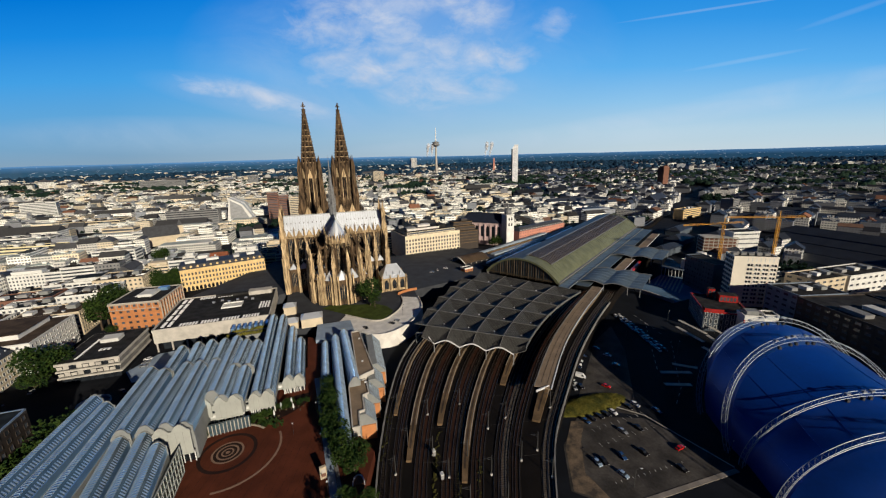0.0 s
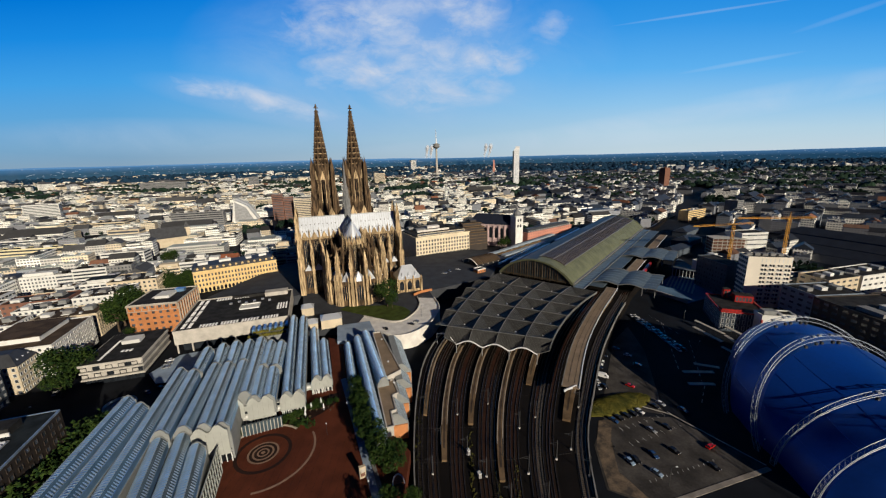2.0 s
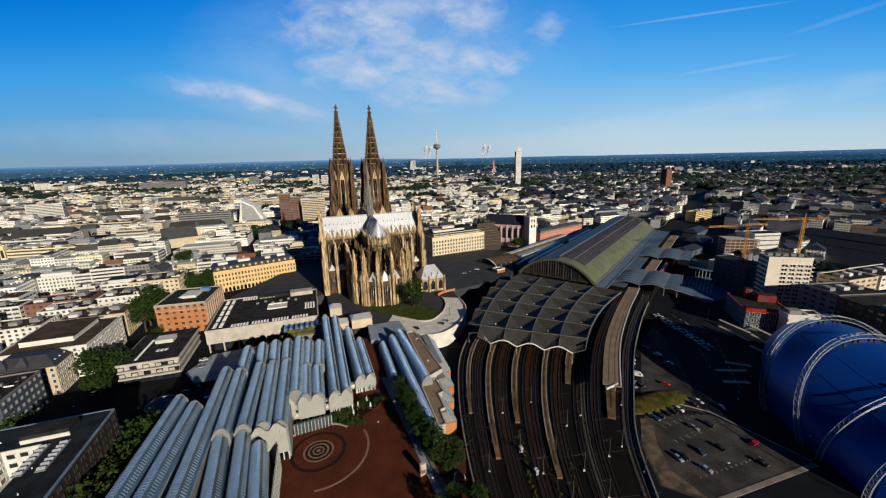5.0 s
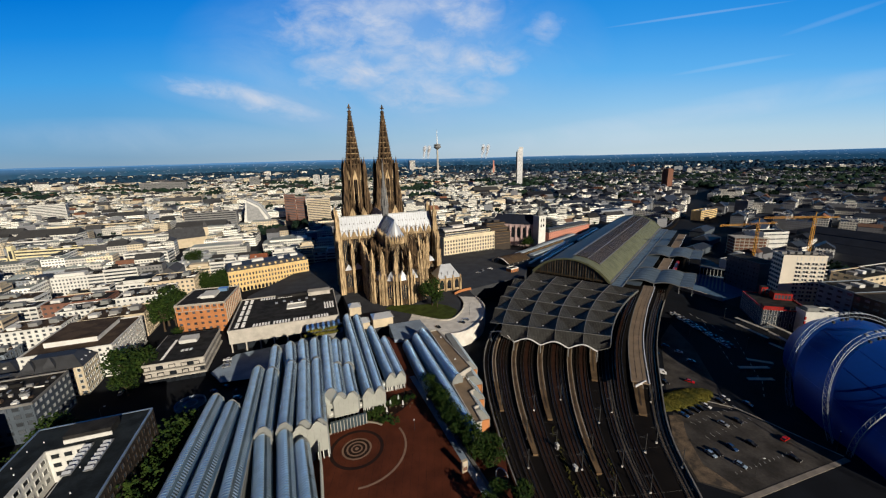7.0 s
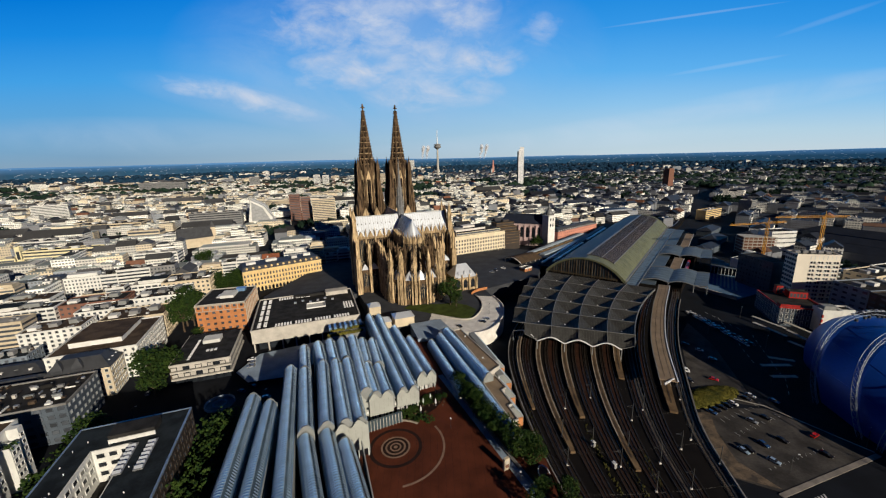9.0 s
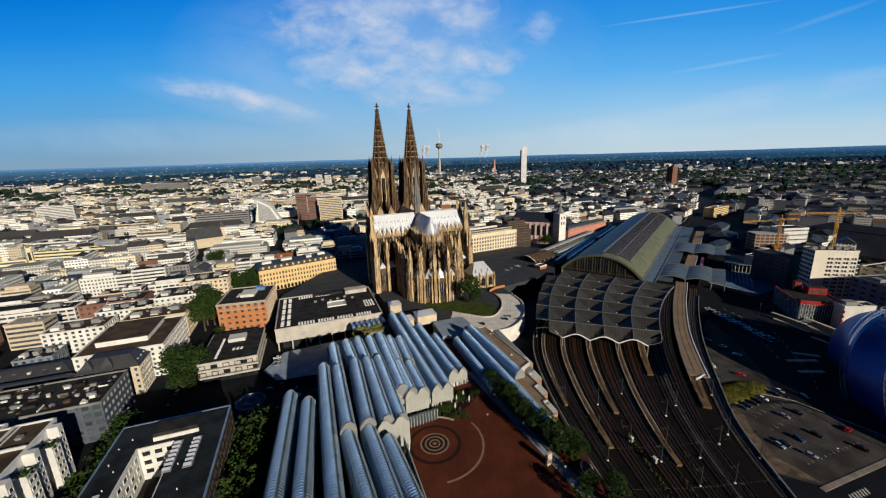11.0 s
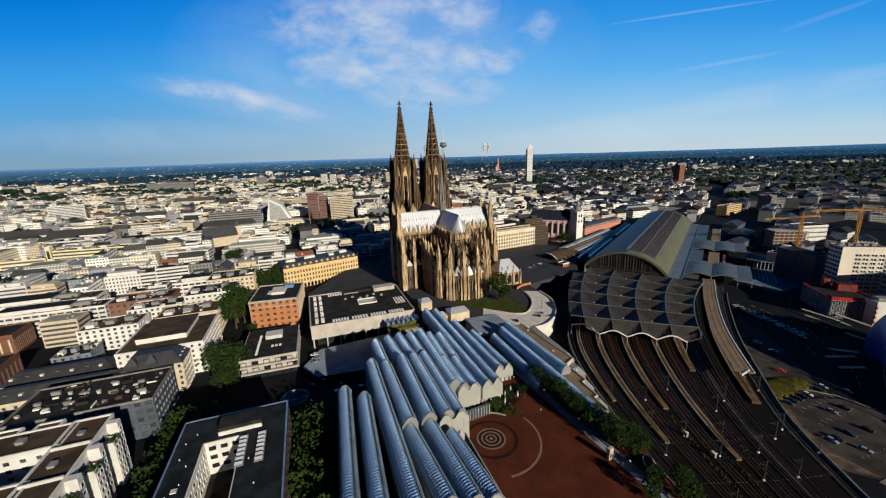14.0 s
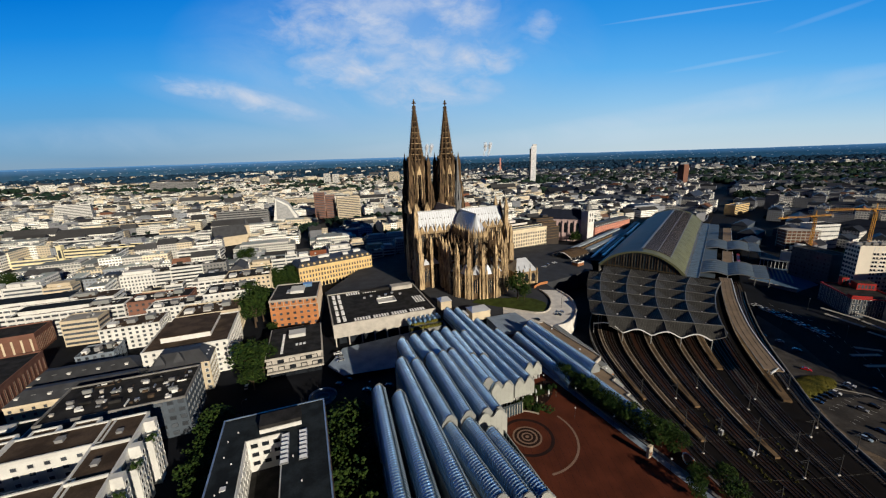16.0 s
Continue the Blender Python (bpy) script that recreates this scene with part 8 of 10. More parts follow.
    block("signal_house", "small red brick house with white top on the station corner", 20, 336, 32, 9, 7, 7, BRICK_ORANGE, 2, {"f": 3, "r": 2}, (1.2, 1.4), z=6, rim=PLASTER_WHITE)


build_church()


# ---- the blue theatre tent ----
# each arch: middle of its foot line, turn, half span, rise, lean away from the river
ARCHES = ((165.0, 159.5, 8.6, 44.5, 35.0, 0.44), (161.5, 137.2, 10.0, 45.7, 34.9, 0.50), (161.8, 123.9, 3.0, 45.5, 27.7, 0.03), (155.5, 103.2, 1.5, 42.2, 26.8, 0.06))


def arch_point(n, a, grow=0.0):
    x, y, deg, s, h, lean = ARCHES[n]
    c, q = math.cos(radians(deg)), math.sin(radians(deg))
    s, h = s + grow, h + grow
    z = h * math.sin(a)
    w = -s * math.cos(a)
    return Vector((x + w * c - q * z * lean, y + w * q + c * z * lean, -4 + z))


def build_dome():
    t = thing("theatre_tent", "huge blue membrane theatre tent under white lattice arches", "theatre tent")
    N = 40
    angles = [math.pi * k / N for k in range(N + 1)]

    def ring(n, grow):
        return [arch_point(n, a, grow) for a in angles]

    def between(n0, n1, f, sag):
        return [p.lerp(q, f) - Vector((0, 0, sag * math.sin(a))) for p, q, a in zip(ring(n0, -1.6), ring(n1, -1.6), angles)]

    for n0, n1 in ((0, 1), (1, 2), (2, 3)):
        rings = [[tuple(p) for p in between(n0, n1, k / 10, 1.2 * math.sin(math.pi * k / 10))] for k in range(11)]
        part("membrane", MB().loft(rings, caps=False, closed=False), BLUE_SKIN, t, "blue stretched membrane", smooth=True)
    for n, dy, low in ((0, 1, 0.55), (3, -1, 0.45)):
        base = ring(n, -1.6)
        x, y, deg, s, h, lean = ARCHES[n]
        rings = []
        for k in range(9):
            f = k / 8
            e = math.cos(f * math.pi / 2)
            rings.append([(x + (p.x - x) * (1 - 0.45 * f), p.y + dy * 26 * math.sin(f * math.pi / 2) * (0.4 + 0.6 * math.sin(a)), -4 + (p.z + 4) * e) for p, a in zip(base, angles)])
        part("end_membrane", MB().loft(rings, caps=False, closed=False), BLUE_SKIN, t, "blue sloping end membrane", smooth=True)
    # seams
    for n0, n1 in ((0, 1), (1, 2), (2, 3)):
        for a in (6, 11, 15, 25, 29, 34):
            b = MB()
            pts = []
            for k in range(11):
                f = k / 10
                p = arch_point(n0, angles[a], -1.5).lerp(arch_point(n1, angles[a], -1.5), f) - Vector((0, 0, 1.2 * math.sin(math.pi * f) * math.sin(angles[a])))
                pts.append(p)
            b.tube(pts, 0.09, 4)
            part("seam", b, BLUE_SEAM, t)
    # lattice arches of triangular section
    for n in range(4):
        x, y, deg, s, h, lean = ARCHES[n]
        along = Vector((-math.sin(radians(deg)), math.cos(radians(deg)), 0))
        K = 46
        aa = [math.pi * k / K for k in range(K + 1)]
        low = [arch_point(n, a, 0.0) for a in aa]
        c1 = [arch_point(n, a, 1.9) + along * 0.9 for a in aa]
        c2 = [arch_point(n, a, 1.9) - along * 0.9 for a in aa]
        arch = MB()
        for chord in (low, c1, c2):
            arch.tube(chord, 0.12, 5)
        ar = part("arch", arch, ARCH_STEEL, t, "white tubular lattice arch")
        b = MB()
        for k in range(K):
            b.beam(low[k], c1[k + 1], 0.06)
            b.beam(c1[k + 1], c2[k], 0.06)
            b.beam(c2[k], low[k + 1], 0.06)
            b.beam(c1[k], c2[k], 0.06)
        part("lattice_web", b, ARCH_STEEL, ar)
        for k in (20, 22, 23, 25, 26):
            p = c1[k].lerp(c2[k], 0.5)
            b = MB()
            b.box(p.x - 0.6, p.x + 0.6, p.y - 0.6, p.y + 0.6, p.z - 0.2, p.z + 0.5)
            part("cable_saddle", b, STEEL_GREY, ar)
            b = MB()
            q = arch_point(n, aa[k], -1.2)
            b.box(q.x - 0.5, q.x + 0.5, q.y - 0.5, q.y + 0.5, q.z - 0.3, q.z + 0.9)
            part("hanger", b, STEEL_DARK, ar)


build_dome()


# ---- car park and streets ----
def sheet(name, poly, z, material, label, category, thick=0.06):
    b = MB()
    b.prism(poly, z, z + thick)
    return solid(name, b, material, label, category, kind="structure")


LOW = -4.0
LOT = mat("worn_car_park", (0.075, 0.068, 0.062), 0.9, vary=0.55, scale=0.10, fine=1.2)
STRIP = mat("worn_kerb_paving", (0.26, 0.23, 0.20), 0.9, vary=0.3, scale=0.2, fine=2)
DIRT = mat("sandy_dirt", (0.17, 0.125, 0.085), 0.95, vary=0.5, scale=0.25, fine=2, second=(0.06, 0.05, 0.042))
lot = sheet("car_park", [(50, 134), (62, 152), (92, 150), (112, 121), (60, 104), (46, 112)], LOW, LOT, "worn grey asphalt car park beside the embankment", "car park")
yard = sheet("service_road", [(64, 160), (90, 152), (112, 212), (118, 246), (98, 224), (80, 190)], LOW, LOT, "service road along the railway embankment", "road", 0.05)
square = sheet("station_square", [(169, 315.5), (185, 285), (219, 300), (233, 344.5), (215.5, 358)], LOW, SQUARE_BLUE, "blue-grey paved square behind the station", "square", 0.05)


def kerb(name, pts, z, w, h, material, label):
    b = MB()
    for p, q in zip(pts, pts[1:]):
        b.beam((*p, z + h / 2), (*q, z + h / 2), w, h)
    return solid(name, b, material, label, "kerb", kind="structure")


sheet("dirt_strip", [(47, 112), (50.5, 133), (58, 149), (64, 149), (58, 136), (54, 120), (60, 106)], LOW + 0.07, DIRT, "sandy worn strip along the embankment", "ground", 0.02)
kerb("pavement_strip", [(57, 103.2), (112, 119.5)], LOW, 1.9, 0.22, STRIP, "pale paved strip at the edge of the car park")
kerb("lot_kerb", [(112, 121), (93, 152), (70, 166)], LOW, 0.5, 0.2, CONCRETE, "kerb between car park and road")
for k in range(13):
    b = MB()
    x, y = 63.5 + k * 2.5, 114.5 + k * 0.75
    b.box(x, x + 0.15, y, y + 1.0, LOW + 0.06, LOW + 0.075)
    part("bay_line", b, WHITE_LINE, lot)
for k in range(9):
    for j in range(2):
        b = MB(turned(66 + k * 3.4, 133 + k * 1.3 + j * 9, LOW + 0.06, 20))
        b.box(0, 0.12, 0, 2.2, 0, 0.012)
        part("bay_line", b, WHITE_LINE, lot)
for x, y, w, d, deg in ((120, 190, 70, 0.25, 68), (124, 176, 60, 0.2, 64), (113, 160, 26, 0.2, 52), (146, 232, 40, 0.25, 96)):
    b = MB(turned(x, y, LOW, deg))
    for k in range(int(w / 7)):
        b.box(k * 7, k * 7 + 3.2, -d / 2, d / 2, 0.005, 0.018)
    solid("road_marking", b, WHITE_LINE, "dashed white lane line on the dark road", "road marking", kind="structure")
for k in range(7):
    b = MB(turned(64 + 1.4 * k, 101 + 0.4 * k, LOW, -20))
    b.box(0, 0.6, -2.6, 0, 0.0, 0.02)
    part("crossing_stripe", b, WHITE_LINE, lot)
gm = MB()
gx = random.Random(2)
def bank_height(x, y):
    """A low bank that leans on the embankment and falls away to the car park."""
    f = 1 - ((x - 72) / 19) ** 2 - ((y - 160.5 - (x - 72) * 0.28) / 7.0) ** 2
    return 2.4 * max(0.0, f) ** 0.6 * (1.0 if x < 66 else max(0.35, 1.0 - (x - 66) / 36))


cells = [(53 + 1.2 * i, 148 + 1.2 * j) for j in range(22) for i in range(33)]
gm.add([(x, y, LOW + bank_height(x, y) - 0.05) for x, y in cells], [(j * 33 + i, j * 33 + i + 1, (j + 1) * 33 + i + 1, (j + 1) * 33 + i) for j in range(21) for i in range(32)])
for k in range(5200):
    x, y = gx.uniform(54, 91), gx.uniform(149, 172)
    h = bank_height(x, y)
    if h < 0.25:
        continue
    r = gx.uniform(0.10, 0.32)
    gm.spike(gm.ngon(4, r, x, y, gx.random()), LOW + h - 0.1, (x + gx.uniform(-0.3, 0.3), y + gx.uniform(-0.3, 0.3), LOW + h + r * 1.4))
solid("grass_bank", gm, GRASS_DRY, "overgrown yellow-green grass bank by the car park", "grass", kind="stuff")
sheet("forecourt", [(-172, 206), (-176, 186), (-165, 176), (-138, 182), (-132, 214), (-112, 228), (-116, 231)], 4.0, PALE_BLUE_PAVING, "pale blue-grey paved forecourt below the museum", "square", 0.2)

CAR_PAINT = {
    "white": mat("white_car_paint", (0.75, 0.75, 0.75), 0.25, vary=0.04), "silver": mat("silver_car_paint", (0.42, 0.44, 0.46), 0.25, 0.5, vary=0.04),
    "black": mat("black_car_paint", (0.012, 0.012, 0.014), 0.2, vary=0.04), "blue": mat("blue_car_paint", (0.02, 0.06, 0.16), 0.25, vary=0.04), "pale_blue": mat("pale_blue_car_paint", (0.34, 0.46, 0.60), 0.25, 0.3, vary=0.04), "red": mat("red_car_paint", (0.55, 0.012, 0.01), 0.25, vary=0.04)}
TYRE = mat("tyre_rubber", (0.02, 0.02, 0.02), 0.9)
CAR_PROTO = {}


def make_car(kind, colour):
    """A car along +y: lofted body, glazed cabin, four wheels, lamps."""
    van = kind == "van"
    L, W, H = (5.6, 2.0, 2.4) if van else (4.4, 1.78, 1.45)
    t = thing("van" if van else "car", f"parked {colour.replace('_', ' ')} {'delivery van' if van else 'car'} on the asphalt", "van" if van else "car", group="parked vehicles")
    if van:
        prof = [(-L / 2, 0.35), (-L / 2, H - 0.15), (-L / 2 + 0.2, H), (L / 2 - 1.5, H), (L / 2 - 0.7, 1.25), (L / 2 - 0.05, 1.0), (L / 2, 0.35)]
        cab = [(L / 2 - 2.2, 1.3), (L / 2 - 2.2, H - 0.25), (L / 2 - 1.5, H - 0.2), (L / 2 - 0.75, 1.3)]
    else:
        prof = [(-L / 2, 0.3), (-L / 2 - 0.02, 0.75), (-L / 2 + 0.15, 0.92), (L / 2 - 1.25, 0.92), (L / 2 - 0.1, 0.74), (L / 2, 0.3)]
        cab = [(-L / 2 + 0.25, 0.9), (-L / 2 + 0.85, H - 0.06), (0.35, H - 0.04), (L / 2 - 1.15, 0.9)]
    b = MB()
    b.loft([[(x * W / 2 * (0.94 if abs(x) == 1 else 1), y, z) for y, z in prof] for x in (-1, -0.9, 0.9, 1)])
    if not van:
        b.loft([[(x * W / 2 * 0.74, y * 0.96, z) for y, z in [(-L / 2 + 0.8, H - 0.12), (-L / 2 + 0.95, H), (0.25, H), (0.45, H - 0.12)]] for x in (-1, 1)])
    body = part("body", b, CAR_PAINT[colour], t)
    b = MB()
    b.loft([[(x * W / 2 * (0.97 if van else 0.86), y, z) for y, z in cab] for x in (-1, 1)])
    part("window_band", b, GLASS_DARK, body)
    for sx in (-1, 1):
        for y in (-L / 2 + 0.85, L / 2 - 0.85):
            wv = MB(Matrix.Translation((sx * (W / 2 - 0.12), y, 0.32)) @ Matrix.Rotation(math.pi / 2, 4, "Y"))
            wv.prism(wv.ngon(10, 0.32), -0.11, 0.11)
            part("wheel", wv, TYRE, t)
        b = MB()
        b.box(sx * W * 0.33 - 0.18, sx * W * 0.33 + 0.18, L / 2 - 0.06, L / 2 + 0.02, 0.58, 0.72)
        part("headlight", b, STEEL_WHITE, body)
    return t


def put_car(x, y, z, deg, colour="black", kind="car"):
    key = (kind, colour)
    if key in CAR_PROTO:
        return copy_thing(CAR_PROTO[key], turned(x, y, z, deg))
    CAR_PROTO[key] = c = make_car(kind, colour)
    c.matrix_basis = turned(x, y, z, deg)
    return c


for x, y, d, c in ((60.4, 124.4, -161, "pale_blue"), (63.2, 125.0, -166, "black"), (71.5, 127.4, -166, "blue"), (81.0, 129.2, -156, "black"), (78.2, 141.4, -152, "silver"), (86.0, 143.2, -154, "black"), (97.0, 131.0, -65, "red"), (91.3, 120.6, -154, "black"), (79.4, 154.1, -151, "white"), (71.9, 151.4, -145, "black"), (67.8, 150.0, -148, "black"), (67.8, 118.4, -149, "pale_blue"), (100.2, 154.6, -156, "blue"), (67.9, 174.0, -174, "silver"), (71.6, 174.8, -167, "black"), (84.9, 174.6, -133, "red"), (64.6, 148.4, -146, "blue"), (75.6, 152.8, -150, "black"), (88.5, 157.5, -152, "black"), (92.5, 159.5, -152, "white"), (69.5, 179.0, -166, "white")):
    put_car(x, y, LOW + 0.06, d, c)
put_car(74.6, 183.9, LOW + 0.06, -118, "white", "van")
rc = random.Random(12)
for k in range(26):
    x, y = 128.5 + rc.uniform(-0.5, 0.5) + (3.2 if k % 2 else 0) + (k // 2) * 0.35, 262 - (k // 2) * 4.3 + rc.uniform(-0.4, 0.4)
    put_car(x, y, LOW, 178 + rc.uniform(-3, 3), rc.choice(("silver", "white", "silver", "white", "black")))
for x, y, c in ((83.7, 209.9, "red"), (83.7, 205.1, "black"), (79.6, 200.2, "white"), (77.5, 196.5, "white"), (76, 193, "black"), (98.6, 205.8, "white"), (95.1, 214.2, "blue"), (99, 195, "silver"), (86, 213.5, "black"), (87.5, 217, "red")):
    put_car(x, y, LOW + 0.06, -120 + rc.uniform(-8, 8), c)
for x, y, d, c in ((-173.5, 199, 110, "white"), (-171.5, 195, 110, "silver"), (-170, 191, 112, "silver"), (-151, 165, 80, "silver"), (-214, 172, 20, "silver"), (-218, 226, 20, "white"), (-216, 222, 20, "silver"), (-232, 250, 18, "white"), (-140, 168, 60, "blue"), (-166, 171, 60, "blue"), (-162, 175, 60, "black")):
    put_car(x, y, ground_z(x, y) + (2.3 if -176 < x < -168 and y > 185 else 0.02), d, c)
for x, y, d in ((-34, 228, 60), (-31, 232, 60), (-50, 222, 40), (2, 350, 60), (-6, 345, 20), (-11, 338, 80)):
    put_car(x, y, PLATEAU if y > 235 or x < -36 else PLATEAU, d, rc.choice(("white", "silver", "black")))


# street lamps of the car park
lamp = thing("street_lamp", "tall grey street lamp with a short arm", "street lamp", turned(69.3, 112.9, LOW), group="street lamps")
b = MB()
b.tube([(0, 0, 0), (0, 0, 7.6), (0.5, 0, 8.2), (1.6, 0, 8.4)], [0.12, 0.09, 0.07, 0.06], 6)
part("post", b, MAST, lamp)
b = MB()
b.box(1.5, 2.3, -0.16, 0.16, 8.3, 8.48)
part("head", b, STEEL_WHITE, lamp)
for x, y, z in ((112, 124, LOW), (160, 250, LOW), (140, 205, LOW), (120, 228, LOW), (-150, 160, 1), (-205, 150, 1), (-218, 205, 1), (-28, 240, PLATEAU)):
    copy_thing(lamp, turned(x, y, z, 40))


def build_ramp():
    """The round drive down to the garage below the museum."""
    t = thing("garage_ramp", "round sunken garage ramp with a pale curved parapet", "ramp", turned(-171.7, 160.9, 2.0))
    for r, a0, a1, h, name in ((6.5, 0.3, 5.6, 1.2, "outer_parapet"), (3.0, 0.0, 6.28, 0.9, "inner_parapet")):
        b = MB()
        n = 28
        pts = [(r * math.cos(a0 + (a1 - a0) * k / n), r * math.sin(a0 + (a1 - a0) * k / n)) for k in range(n + 1)]
        for p, q in zip(pts, pts[1:]):
            b.beam((*p, h / 2), (*q, h / 2), 0.4, h)
        part(name, b, PALE_BLUE_PAVING, t)
    b = MB()
    b.prism(b.ngon(28, 6.3), 0.0, 0.12)
    part("drive", b, CONCRETE_GREY, t)


build_ramp()


# ---- trees ----
def tree_mesh(seed, crown_h=7.0, crown_r=4.2, clumps=300):
    """Trunk with limbs, and a crown of many small leaf clumps with gaps."""
    rg = random.Random(seed)
    tr = MB()
    tr.tube([(0, 0, -0.6), (0.1, 0, 1.5), (0.05, 0.1, 3.4), (0.2, 0.1, 6.2)], [0.36, 0.28, 0.22, 0.08], 7)
    lobes = []
    for k in range(9):
        a, f = k * 2.4 + rg.uniform(-0.4, 0.4), rg.uniform(0.25, 0.8)
        r = crown_r * rg.uniform(0.45, 0.75)
        end = Vector((r * math.cos(a), r * math.sin(a), 3.2 + crown_h * f))
        mid = Vector((end.x * 0.4, end.y * 0.4, 3.0 + (end.z - 3.0) * 0.55))
        tr.tube([(0.05, 0.05, 2.6 + 0.25 * k), tuple(mid), tuple(end)], [0.14, 0.09, 0.03], 5)
        lobes.append((end, crown_r * rg.uniform(0.38, 0.62)))
    lobes.append((Vector((0, 0, 3.0 + crown_h * 0.85)), crown_r * 0.55))
    lobes.append((Vector((0.3, -0.2, 3.0 + crown_h * 0.45)), crown_r * 0.7))
    cr = MB()
    for k in range(clumps):
        c, r = rg.choice(lobes)
        d = Vector((rg.gauss(0, 1), rg.gauss(0, 1), rg.gauss(0, 0.8))).normalized() * r * rg.uniform(0.55, 1.08)
        p = c + d
        s = rg.uniform(0.2, 0.5)
        q = [Vector((rg.uniform(0.6, 1.2) * s * x, rg.uniform(0.6, 1.2) * s * y, rg.uniform(0.4, 0.9) * s * z)) for x, y, z in ((1, 0, 0.2), (0, 1, -0.2), (-1, 0.1, 0.2), (0, -1, -0.1), (0.2, 0.1, 1), (-0.1, 0, -1))]
        rot = Matrix.Rotation(rg.uniform(0, 6.28), 3, "Z") @ Matrix.Rotation(rg.uniform(-0.8, 0.8), 3, "X")
        v = [tuple(p + rot @ w) for w in q]
        cr.add(v, [(0, 1, 4), (1, 2, 4), (2, 3, 4), (3, 0, 4), (1, 0, 5), (2, 1, 5), (3, 2, 5), (0, 3, 5)])
    return tr.mesh("trunk"), cr.mesh("crown")


TREES = [tree_mesh(k, 7.0 + k % 3, 4.2 + 0.5 * (k % 2), 850) for k in range(4)]


def put_tree(x, y, z, size=1.0, k=0, turn=0.0, group="street trees"):
    t = thing("tree", "leafy green broadleaf tree with an uneven crown", "tree", turned(x, y, z, turn) @ Matrix.Scale(size, 4), group)
    part("trunk", TREES[k % 4][0], BARK, t)
    part("crown", TREES[k % 4][1], LEAF, t)
    return t


rt = random.Random(21)
spots = []
# rows by the museum wing and the plaza
for x, y, s in ((-53, 150, 0.8), (-51, 145, 0.85), (-49, 139.5, 0.9), (-46.5, 133, 0.95), (-44, 127, 1.0), (-41, 121.5, 1.0), (-38, 116, 1.0), (-34.5, 111, 1.0), (-31, 108, 0.9), (-30.5, 115, 0.8), (-36, 90, 0.7), (-31, 97, 0.65), (-24, 95, 0.75), (-26, 88, 0.8), (-54, 155, 0.75), (-56, 160, 0.7), (-48, 142, 0.9), (-45, 130, 0.9), (-94, 97, 0.6), (-91, 93, 0.65), (-86, 90, 0.6)):
    spots.append((x, y, PLAZA - 1.5 if x > -60 else PLAZA - 2, s))
# bushes among the cafe tables
for k in range(26):
    f = k / 25
    spots.append((-84 + 21 * f + rt.uniform(-1.4, 1.4), 136.5 + 13 * f + rt.uniform(-2.6, 2.2), PLAZA - 0.9, rt.uniform(0.22, 0.34)))
# garden edge of the terrace
for k in range(12):
    a = 1.15 + 2.1 * k / 11
    spots.append((-80.8 + 16.6 * math.cos(a), 118.6 + 16.6 * math.sin(a), PLAZA - 1.4, 0.26 + 0.1 * rt.random()))
# road between museum and courtyard block
for x, y, s in ((-151, 125, 1.9), (-148, 112, 1.8), (-142, 96, 2.0), (-135, 83, 1.8), (-156, 136, 1.4), (-138, 110, 1.3), (-149, 134, 1.4)):
    spots.append((x, y, 0, s))
# street left of the courtyard block
for k in range(9):
    spots.append((-206 + 2.6 * k + rt.uniform(-2, 2), 128 - 7.5 * k + rt.uniform(-2, 2), 0, rt.uniform(1.35, 1.75)))
for k in range(7):
    spots.append((-199 + 2.2 * k + rt.uniform(-2, 2), 122 - 8 * k, 0, rt.uniform(1.2, 1.5)))
# by the annex and the street up to the hotel
for x, y, s in ((-213, 176, 1.9), (-210, 184, 1.7), (-217, 186, 1.6), (-209, 170, 1.3), (-242, 246, 2.1), (-246, 256, 2.2), (-249, 266, 2.2), (-241, 256, 1.7), (-254, 275, 2.0), (-262, 318, 2.0), (-252, 320, 1.9), (-268, 330, 1.9), (-244, 314, 1.6), (-226, 236, 0.7), (-222, 231, 0.6),
                (-256, 334, 1.2), (-247, 331, 1.7), (-241, 326, 1.5), (-252, 338, 1.6), (-54, 260, 1.8), (-50, 256, 1.0), (70, 470, 1.3), (78, 476, 1.2), (62, 462, 1.2), (-330, 430, 1.4), (-342, 436, 1.3), (-300, 300, 1.2), (-306, 306, 1.1), (-498, 328, 2.0), (-488, 322, 2.0), (-478, 318, 1.8), (-505, 318, 1.9), (-352, 240, 1.2), (-346, 236, 1.1), (-358, 247, 1.2), (-362, 240, 1.0),
                (338, 338, 0.9), (205, 380, 1.0)):
    z = PLATEAU if -60 < x < -40 and y > 240 else ground_z(x, y)
    spots.append((x, y, z, s))
for n, (x, y, z, s) in enumerate(spots):
    put_tree(x, y, z, s, n, rt.uniform(0, 360))


